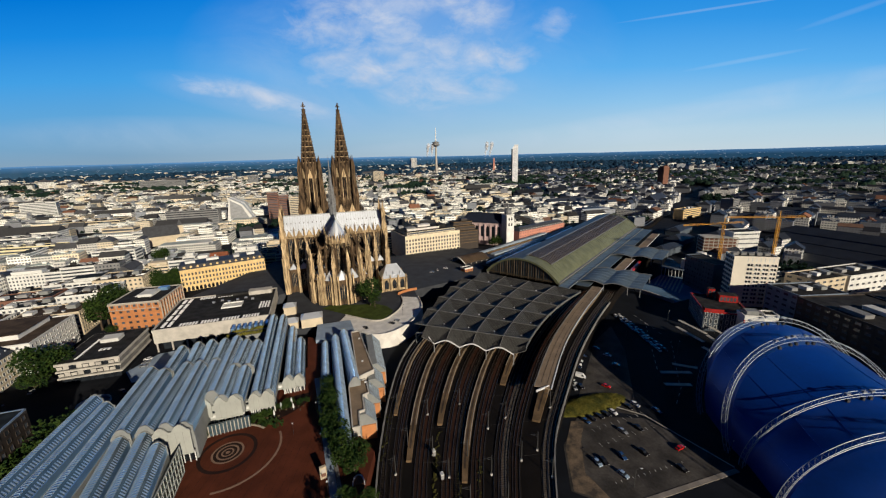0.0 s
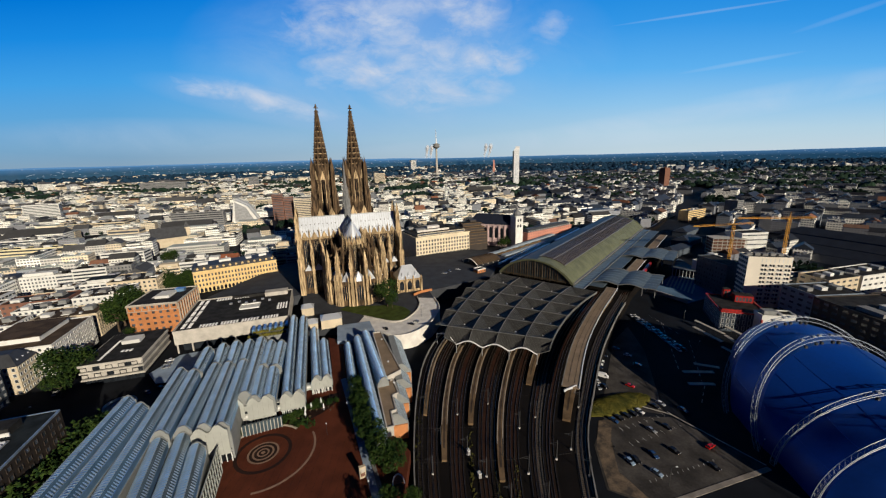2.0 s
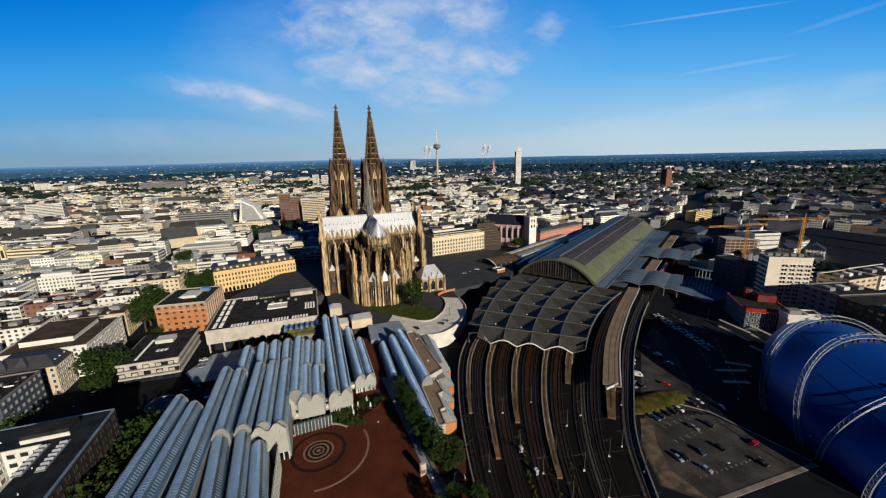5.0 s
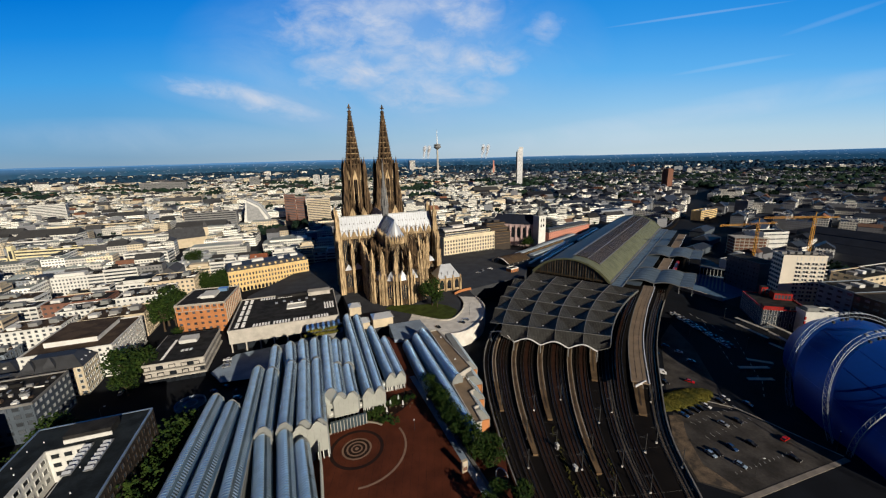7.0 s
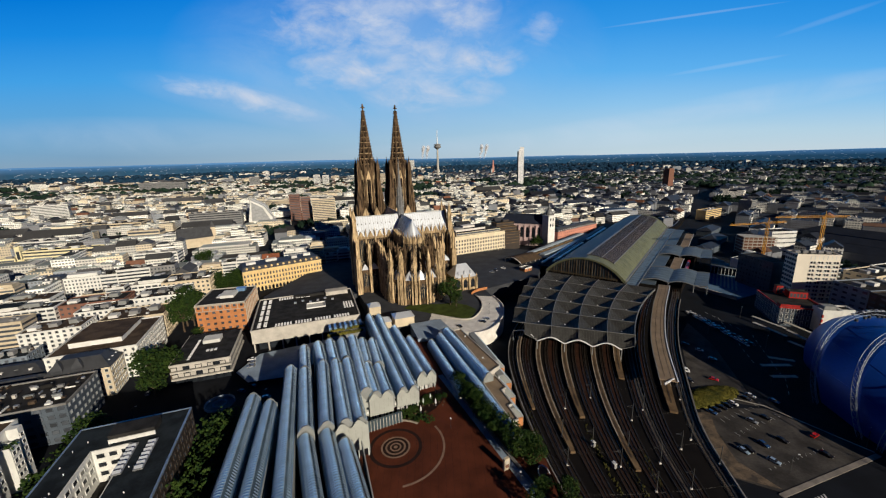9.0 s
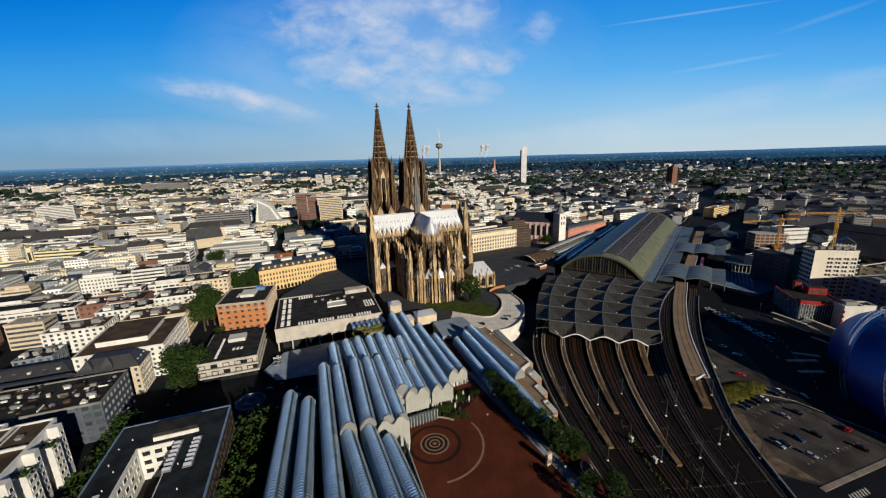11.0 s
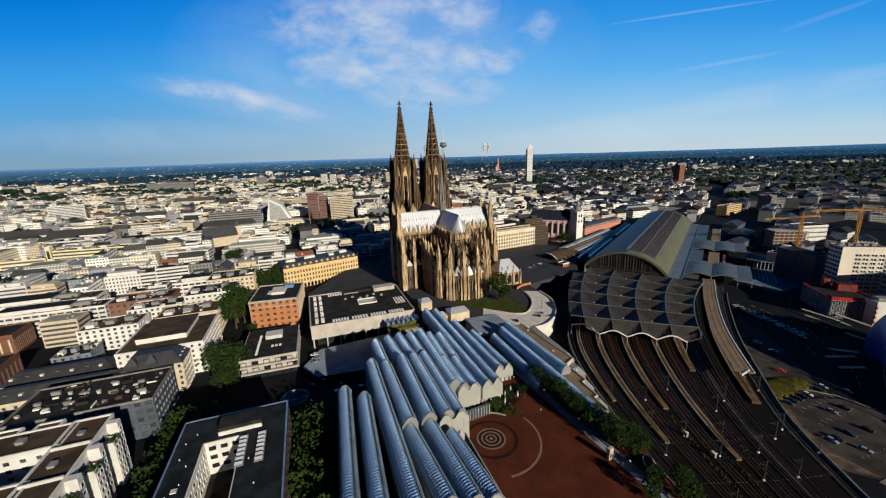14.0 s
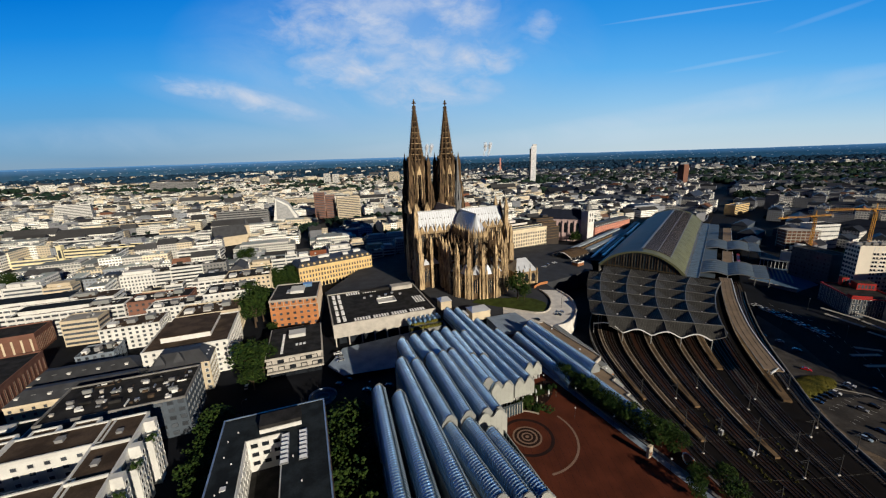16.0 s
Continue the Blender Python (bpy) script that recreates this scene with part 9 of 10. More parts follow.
# ---- the town ----
def facade_mat(name, base, second, wide=0.27):
    """Rendered walls with rows of dark windows, for houses far off."""
    m = mat(name, base, 0.85, vary=0.25, scale=0.01, fine=0.25, bump=0, per_island=0.35, second=second, blend=1.0)
    nt = m.node_tree
    N, L = nt.nodes.new, nt.links.new
    bsdf = nt.nodes["Principled BSDF"]
    old = bsdf.inputs["Base Color"].links[0].from_socket
    geo = N("ShaderNodeNewGeometry")
    sep, nor = N("ShaderNodeSeparateXYZ"), N("ShaderNodeSeparateXYZ")
    L(geo.outputs["Position"], sep.inputs[0])
    L(geo.outputs["True Normal"], nor.inputs[0])

    def mth(op, a, b=None):
        n = N("ShaderNodeMath")
        n.operation = op
        for i, v in enumerate((a, b)):
            if v is None:
                continue
            if isinstance(v, (int, float)):
                n.inputs[i].default_value = v
            else:
                L(v, n.inputs[i])
        return n.outputs[0]

    along = mth("SUBTRACT", mth("MULTIPLY", sep.outputs[1], nor.outputs[0]), mth("MULTIPLY", sep.outputs[0], nor.outputs[1]))
    row = mth("FRACT", mth("DIVIDE", sep.outputs[2], 3.1))
    col = mth("FRACT", mth("DIVIDE", along, 2.7))
    inside = mth("MULTIPLY", mth("LESS_THAN", mth("ABSOLUTE", mth("SUBTRACT", row, 0.5)), 0.24), mth("LESS_THAN", mth("ABSOLUTE", mth("SUBTRACT", col, 0.5)), wide))
    mix = N("ShaderNodeMix")
    mix.data_type = "RGBA"
    L(inside, mix.inputs["Factor"])
    L(old, mix.inputs["A"])
    mix.inputs["B"].default_value = (0.15, 0.155, 0.165, 1)
    L(mix.outputs["Result"], bsdf.inputs["Base Color"])
    return m


WALLS = [facade_mat("cream_town_walls", (0.72, 0.63, 0.47), (0.50, 0.42, 0.30)), facade_mat("white_town_walls", (0.84, 0.82, 0.77), (0.66, 0.66, 0.60), 0.34), facade_mat("grey_town_walls", (0.24, 0.27, 0.31), (0.17, 0.17, 0.19))]
ROOFS = [mat("town_flat_roofs", (0.085, 0.098, 0.096), 0.9, vary=0.35, scale=0.01, fine=0.2, bump=0, per_island=0.7, second=(0.045, 0.045, 0.045)), mat("town_tile_roofs", (0.20, 0.085, 0.05), 0.85, vary=0.35, scale=0.01, fine=0.3, bump=0, per_island=0.5, second=(0.10, 0.06, 0.045)), mat("town_slate_roofs", (0.065, 0.066, 0.07), 0.7, vary=0.35, scale=0.01, fine=0.3, bump=0, per_island=0.5)]
ROOFS.append(mat("town_pale_roofs", (0.40, 0.45, 0.42), 0.9, vary=0.3, scale=0.01, fine=0.2, bump=0, per_island=0.45, second=(0.26, 0.28, 0.27)))
# dark blue roofs that carry the shade of the eastern town
ROOFS.append(mat("town_shade_toned_slate_roofs", (0.016, 0.024, 0.040), 0.6, vary=0.4, scale=0.01, fine=0.3, bump=0, per_island=0.7, second=(0.030, 0.032, 0.042)))


def inside(poly, x, y):
    hit, j = False, len(poly) - 1
    for i in range(len(poly)):
        (xi, yi), (xj, yj) = poly[i], poly[j]
        if (yi > y) != (yj > y) and x < (xj - xi) * (y - yi) / (yj - yi) + xi:
            hit = not hit
        j = i
    return hit


CLEAR = [
    [(-28, 20), (-212, 20), (-285, 120), (-262, 140), (-250, 190), (-262, 240), (-275, 300), (-258, 372), (-186, 398), (-150, 420), (-40, 465), (30, 500), (190, 590), (250, 640), (300, 600), (262, 520), (215, 400), (232, 330), (205, 262), (240, 215), (215, 60), (200, 0)],
    [(215, 380), (262, 520), (330, 600), (420, 560), (340, 440), (262, 372)],
    [uv(-430, 238), uv(-198, 238), uv(-198, 316), uv(-430, 316)],
    [(350, 300), (410, 280), (520, 390), (505, 515), (440, 500), (380, 400)],
    [(250, 520), (420, 700), (600, 960), (850, 1320), (900, 1300), (640, 940), (470, 690), (330, 520)],
]
LANDMARK_SPOTS = [(-330, 755, 42), (-282, 738, 45), (-406, 757, 50), (-873, 818, 40), (-405, 533, 32), (408, 993, 30), (712, 1243, 30), (424, 634, 45), (520, 670, 30), (292, 480, 52), (338, 520, 40)] 

LONG_BUILDINGS = [
    (-349, 752, 18, 20, 20, 50, PLASTER_BROWN, 15, "reddish-brown high-rise slab with vertical stripes"),
    (-328, 756, 18, 18, 18, 44, PLASTER_BROWN, 13, "second reddish-brown high-rise beside the first"),
    (-302, 742, 18, 44, 18, 41, PLASTER_CREAM, 12, "cream high-rise with long balcony bands"),
    (-563, 452, 12, 78, 15, 16, LEMON, 4, "long pale yellow office building with ribbon windows"),
    (-606, 432, 20, 42, 13, 9, LEMON, 2, "low pale yellow wing with flat roof"),
    (-567, 449, 12, 5, 6, 22, LEMON, 1, "slim pale yellow stair tower between two wings"),
    (-484, 472, 14, 60, 18, 15, PLASTER_WHITE, 4, "white office slab with wide glass bands"),
    (-549, 596, 14, 44, 22, 13, PLASTER_CREAM, 2, "cream blank-walled hall with flat roof"),
    (-470, 560, 14, 60, 24, 12, PLASTER_WHITE, 3, "low white commercial building with pale roof"),
    (-640, 520, 14, 70, 26, 14, PLASTER_WHITE, 3, "white commercial block with pale stepped roofs"),
    (-410, 425, 14, 44, 18, 15, PLASTER_WHITE, 4, "white office range behind the long yellow building"),
    (-900, 800, 30, 58, 20, 36, PLASTER_WHITE, 11, "white high-rise office slab far across the town"),
    (-690, 655, 14, 104, 40, 15, PLASTER_CREAM, 3, "broad beige department store with blank walls"),
    (-500, 675, 18, 84, 24, 28, PLASTER_GREY, 7, "long grey office block with metal fins"),
    (-1310, 1650, 20, 170, 30, 38, PLASTER_GREY, 11, "wide grey hospital slab on the skyline"),
    (-915, 1800, 20, 42, 24, 47, PLASTER_GREY, 14, "grey residential tower on the skyline"),
    (-610, 1775, 20, 28, 22, 52, PLASTER_WHITE, 16, "white residential tower on the skyline"),
    (-572, 1785, 20, 28, 22, 48, PLASTER_WHITE, 15, "white residential tower beside its twin"),
    (-300, 1660, 20, 46, 26, 54, PLASTER_CREAM, 16, "cream residential tower behind the cathedral"),
    (-250, 3080, 20, 44, 40, 100, PLASTER_WHITE, 30, "white high-rise far out on the horizon"),
    (398, 622, 30, 54, 16, 16, PLASTER_YELLOW, 5, "yellow and white apartment row near the railway"),
    (509, 662, 30, 22, 20, 26, PLASTER_GREY, 8, "grey residential tower near the railway"),
]
for x, y, deg, w, d, *rest in LONG_BUILDINGS:
    FOOT.append(((turned(x, y, 0, deg) @ Matrix.Translation((w / 2, 0, 0))).inverted(), w / 2, d))


def free(x, y):
    if any(inside(p, x, y) for p in CLEAR):
        return False
    for m, hw, d in FOOT:
        q = m @ Vector((x, y, 0))
        if -hw - 4 < q.x < hw + 4 and -9 < q.y < d + 9:
            return False
    return all((x - a) ** 2 + (y - b) ** 2 > r * r for a, b, r in LANDMARK_SPOTS)


PROTO = []


def house_proto(seed):
    """A town house: wall, roof, one row of windows for each storey and visible side."""
    rg = random.Random(seed)
    w, d, st = rg.choice((11, 13, 16, 20, 26)), rg.choice((11, 12.5, 14)), rg.choice((3, 4, 4, 5, 5, 6))
    h = st * 3.2 + 1.0
    wall = rg.choice((PLASTER_WHITE, PLASTER_WHITE, PLASTER_WHITE, PLASTER_CREAM, PLASTER_CREAM, PLASTER_GREY))
    kind = rg.choice(("flat", "flat", "flat", "flat", "gable", "mansard"))
    colour = {PLASTER_WHITE: "white", PLASTER_CREAM: "cream", PLASTER_GREY: "grey", PLASTER_BROWN: "brown"}[wall]
    t = thing("town_house", f"{colour} rendered town house with {'flat felt' if kind == 'flat' else 'pitched'} roof", "house", Matrix(), group="town houses")
    b = MB()
    b.box(-w / 2, w / 2, 0, d, -3, h)
    body = part("wall", b, wall, t)
    if kind == "flat":
        rf = flat_top(t, w, d, h, rg.choice((BITUMEN, BITUMEN_BROWN, ROOF_GREEN, PALE_ROOF, PALE_ROOF)), wall, 0.6)
        for k in range(rg.randint(2, 4)):
            roof_box(rf, rg.uniform(-w / 2.6, w / 2.6), rg.uniform(2.5, d - 2.5), h + 0.1, rg.uniform(1.0, 4.5), rg.uniform(1.0, 3.5), rg.uniform(0.8, 2.6), rg.choice((PLASTER_WHITE, PLASTER_GREY, ZINC_WALL, BITUMEN)))
        if rg.random() < 0.4:
            b = MB()
            b.box(-w / 2 + 2, w / 2 - 2, 3, d - 2, h, h + 2.9)
            part("set_back_storey", b, wall, t)
    elif kind == "gable":
        b = MB()
        e = 0.4
        b.add([(-w / 2 - e, -e, h), (w / 2 + e, -e, h), (w / 2 + e, d + e, h), (-w / 2 - e, d + e, h), (-w / 2 - e, d / 2, h + d * 0.38), (w / 2 + e, d / 2, h + d * 0.38)], [(0, 1, 5, 4), (2, 3, 4, 5), (1, 2, 5), (3, 0, 4), (3, 2, 1, 0)])
        rf = part("roof", b, rg.choice((TILE_RED, SLATE, SLATE)), t)
        for k in range(rg.randint(1, 3)):
            xx = rg.uniform(-w / 3, w / 3)
            b = MB()
            b.box(xx - 0.7, xx + 0.7, 1.2, 3.6, h + 0.6, h + 2.6)
            part("dormer", b, PLASTER_WHITE, rf)
    else:
        rf = mansard(t, w, d, h, 3.2, 2.2, rg.choice((SLATE, SLATE, TILE_RED)))
        for k in range(int(w / 3.4)):
            xx = -w / 2 + 2.2 + k * 3.4
            b = MB()
            b.box(xx - 0.7, xx + 0.7, 0.4, 2.2, h + 0.5, h + 2.3)
            part("dormer", b, PLASTER_WHITE, rf)
    ribbon = rg.random() < 0.7
    for side, length in (("f", w), ("r", d)):
        n = max(2, int(length / 2.6))
        for s in range(st):
            b = MB()
            z = 1.3 + s * 3.2
            if ribbon:
                b.box(-length / 2 + 0.6, length / 2 - 0.6, -0.06, 0.05, z, z + 1.5)
            else:
                for k in range(n):
                    x = -length / 2 + (k + 0.5) * length / n
                    b.box(x - 0.62, x + 0.62, -0.06, 0.05, z, z + 1.6)
            o = tagged(part("ribbon_window" if ribbon else "window_band", b, WINDOW, body), kind="" if ribbon else "stuff")
            o.matrix_basis = pose(0, 0, 0) if side == "f" else pose(w / 2, d / 2, 0, 0, 0, 90)
    PROTO.append((t, w, d, h))
    return t


for k in range(18):
    house_proto(100 + k)
USED = set()


def put_house(k, m):
    t = PROTO[k][0]
    if k in USED:
        return copy_thing(t, m)
    USED.add(k)
    t.matrix_basis = m
    return t


far_w = [MB() for _ in WALLS]
far_r = [MB() for _ in ROOFS]
far_near = MB()


def far_tree(x, y, z, r, rg):
    """A ragged clump of crown."""
    # trees past 2100 m take the colour with the haze in it
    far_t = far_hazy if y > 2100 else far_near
    if y < 1000:
        for k in range(30):
            d = Vector((rg.gauss(0, 1), rg.gauss(0, 1), rg.gauss(0, 1))).normalized() * rg.uniform(0.45, 1.0)
            s = r * rg.uniform(0.18, 0.36)
            cx, cy, cz = x + d.x * r, y + d.y * r, z + r * 0.75 + d.z * r * 0.7
            w = [rg.uniform(0.6, 1.25) * s for _ in range(6)]
            far_t.add([(cx + w[0], cy, cz), (cx, cy + w[1], cz), (cx - w[2], cy, cz), (cx, cy - w[3], cz), (cx, cy, cz + w[4]), (cx, cy, cz - w[5])], [(0, 1, 4), (1, 2, 4), (2, 3, 4), (3, 0, 4), (1, 0, 5), (2, 1, 5), (3, 2, 5), (0, 3, 5)])
        return
    n = 7
    rings = []
    for f, q in ((0.0, 0.55), (0.45, 1.0), (0.85, 0.6)):
        rings.append([(x + r * q * rg.uniform(0.75, 1.2) * math.cos(a), y + r * q * rg.uniform(0.75, 1.2) * math.sin(a), z + r * 1.5 * f * rg.uniform(0.9, 1.15)) for a in (2 * math.pi * i / n for i in range(n))])
    far_t.loft(rings, caps=False)
    o = len(far_t.v) - n
    far_t.v.append((x + rg.uniform(-0.2, 0.2) * r, y, z + r * 1.6))
    far_t.f += [(o + i, o + (i + 1) % n, o + n) for i in range(n)]


far_hazy = MB()


def far_house(x, y, deg, w, d, h, rg):
    """One house of the dense town: body, roof and a few housings on top."""
    z = ground_z(x, y)
    # the east's shade and haze are put into darker roofs and cooler walls
    east = x > 330 - 0.1 * y
    a = rg.choice((1, 1, 1, 2, 2) if east else (0, 0, 1, 1, 1, 1, 2))
    mw = far_w[a]
    mw.m = turned(x, y, z, deg)
    mw.box(-w / 2, w / 2, -d / 2, d / 2, -2, h)
    if rg.random() < (0.5 if east else 0.80):
        mr = far_r[3 if rg.random() < (0.16 if east else 0.62) else 4 if east else 0]
        mr.m = mw.m
        mr.box(-w / 2 + 0.5, w / 2 - 0.5, -d / 2 + 0.5, d / 2 - 0.5, h, h + 0.3)
        if w > 22 and rg.random() < 0.6:
            q = rg.uniform(0.2, 0.42)
            mw.box(-w * q, w * rg.uniform(0.2, 0.42), -d / 2 + 3, d / 2 - 2, h + 0.3, h + 3.2)
            mr.box(-w * q + 0.5, w * 0.2, -d / 2 + 3.5, d / 2 - 2.5, h + 3.2, h + 3.5)
        for k in range(rg.randint(1, 3 if w < 30 else 7)):
            xx, yy, s = rg.uniform(-w / 2.4, w / 2.4), rg.uniform(-d / 4, d / 4), rg.uniform(0.8, 2.6)
            mb = rg.choice((mw, mw, far_w[1]))
            mb.m = mw.m
            mb.box(xx - s, xx + s, yy - 1.5, yy + 1.5, h + 0.3, h + rg.uniform(1.2, 3.0))
    else:
        mr = far_r[1 if rg.random() < (0.05 if east else 0.16) and w < 30 else 4 if east else 2]
        mr.m = mw.m
        r = min(w, d) * rg.uniform(0.28, 0.42)
        e = 0.4
        if w >= d:
            mr.add([(-w / 2 - e, -d / 2 - e, h), (w / 2 + e, -d / 2 - e, h), (w / 2 + e, d / 2 + e, h), (-w / 2 - e, d / 2 + e, h), (-w / 2, 0, h + r), (w / 2, 0, h + r)], [(0, 1, 5, 4), (2, 3, 4, 5), (1, 2, 5), (3, 0, 4)])
        else:
            mr.add([(-w / 2 - e, -d / 2 - e, h), (w / 2 + e, -d / 2 - e, h), (w / 2 + e, d / 2 + e, h), (-w / 2 - e, d / 2 + e, h), (0, -d / 2, h + r), (0, d / 2, h + r)], [(1, 2, 5, 4), (3, 0, 4, 5), (0, 1, 4), (2, 3, 5)])


def build_town():
    rg = random.Random(77)
    near = 0
    def seen(x, y):
        return y > 40 and x < 1.22 * (y + 10) + 20 and x > -1.22 * (y + 10) - 150
    # perimeter blocks on a slightly irregular grid
    v = 60.0
    while v < 2300:
        depth = rg.uniform(44, 66)
        u = -2700.0
        while u < 2300:
            wid = rg.uniform(60, 115)
            x, y = uv(u + wid / 2, v + depth / 2)
            if seen(x, y) and (math.hypot(x, y) < 2500):
                deg = G + rg.uniform(-4, 4) + (25 if x > 350 else 0)
                dist = math.hypot(x + 50, y)
                big = rg.random() < (0.16 if x > 300 else 0.42)
                park = rg.random() < (0.09 if dist < 900 else 0.20)
                base = rg.uniform(11, 19) * (1 if dist < 1300 else 0.85)
                c, s = math.cos(radians(deg)), math.sin(radians(deg))

                def spot(a, b):
                    return x + a * c - b * s, y + a * s + b * c
                if park:
                    for k in range(int(wid * depth / 170)):
                        px, py = spot(rg.uniform(-wid / 2, wid / 2), rg.uniform(-depth / 2, depth / 2))
                        if free(px, py):
                            far_tree(px, py, ground_z(px, py) + 1.0, rg.uniform(4, 8), rg)
                elif big and dist > 420:
                    if free(x, y):
                        bw, bd, bh = wid * 0.92, depth * 0.42, base * rg.uniform(0.5, 1.0)
                        far_house(x, y, deg, bw, bd, bh, rg)
                        for side in (-1, 1):
                            px, py = spot(side * bw * 0.22, side * depth * 0.36)
                            if free(px, py):
                                far_house(px, py, deg, bw * rg.uniform(0.4, 0.6), depth * 0.26, bh * rg.uniform(0.5, 0.9), rg)
                else:
                    for b, length, turn in ((-depth / 2 + 6, wid, 0), (depth / 2 - 6, wid, 0)):
                        a = -length / 2
                        while a < length / 2 - 8:
                            px, py = spot(a + 6, b)
                            if dist < 520 and near < 98:
                                k = rg.randrange(len(PROTO))
                                t, w, d, h = PROTO[k]
                                px, py = spot(a + w / 2, b)
                                if free(px, py):
                                    qx, qy = spot(a + w / 2, b - d / 2)
                                    put_house(k, turned(qx, qy, ground_z(px, py), deg))
                                    near += 1
                                a += w + 0.05
                            else:
                                w = rg.uniform(9, 24)
                                px, py = spot(a + w / 2, b)
                                if free(px, py):
                                    far_house(px, py, deg, w, rg.uniform(12, 19), base + rg.uniform(-5, 4), rg)
                                a += w + 0.05
                    for a in (-wid / 2 + 6, wid / 2 - 6):
                        px, py = spot(a, 0)
                        if free(px, py) and rg.random() < 0.8:
                            far_house(px, py, deg, 12, depth - 25, base + rg.uniform(-4, 3), rg)
                    if rg.random() < 0.6:
                        for k in range(4):
                            px, py = spot(rg.uniform(-wid / 3, wid / 3), rg.uniform(-depth / 5, depth / 5))
                            if free(px, py):
                                far_tree(px, py, ground_z(px, py), rg.uniform(3, 5), rg)
                # street trees
                if rg.random() < 0.35:
                    for k in range(6):
                        px, py = spot(-wid / 2 + wid * k / 6, -depth / 2 - 5)
                        if free(px, py):
                            far_tree(px, py, ground_z(px, py) + 1, rg.uniform(2.8, 4.5), rg)
            u += wid + rg.uniform(9, 16)
        v += depth + rg.uniform(9, 15)
    # scattered suburbs and woods to the horizon
    for k in range(5200):
        y = 2000 + 2800 * rg.random() ** 1.3
        x = rg.uniform(-1.25, 1.25) * y
        if math.hypot(x, y) > 4700:
            continue
        f = noise.noise(Vector((x / 420, y / 300, 0)))
        if f < (0.10 if x < 200 else -0.06):
            far_house(x, y, rg.uniform(0, 90), rg.uniform(14, 60), rg.uniform(12, 30), rg.uniform(7, 20) + (14 if rg.random() < 0.05 else 0), rg)
    for k in range(17000):
        y = 900 + 3900 * rg.random()
        x = rg.uniform(-1.25, 1.25) * y
        if math.hypot(x, y) > 4750:
            continue
        f = noise.noise(Vector((x / 420, y / 300, 0)))
        band = 1350 < y < 1750
        if (f > (-0.08 if x < 200 else -0.2) and y > 1800) or (x > 400 and f > -0.05) or (band and noise.noise(Vector((x / 160, y / 160, 3))) > -0.05):
            far_tree(x, y, ground_z(x, y) - 1, rg.uniform(7, 15) * (1.0 if y < 2500 else 1.5), rg)
    for k, name in enumerate(("cream", "white", "grey")):
        solid(f"{name}_town_blocks", far_w[k], WALLS[k], f"{name} house fronts of the dense inner town", "houses", kind="stuff")
    for k, name in enumerate(("flat", "tiled", "slate", "pale", "dark_slate")):
        solid(f"{name}_town_roofs", far_r[k], ROOFS[k], f"{name.replace('_', ' ')} roofs of the dense inner town", "roofs", kind="stuff")
    solid("hazy_woods", far_hazy, LEAF_HAZE, "woods and gardens out in the plain, coloured haze blue", "woods", kind="stuff")
    solid("town_trees", far_near, LEAF_FAR, "distant trees, parks and woods among the houses", "trees", kind="stuff")


build_town()
for k, (t, *rest) in enumerate(PROTO):
    if k not in USED:
        for o in list(t.children_recursive) + [t]:
            bpy.data.objects.remove(o)


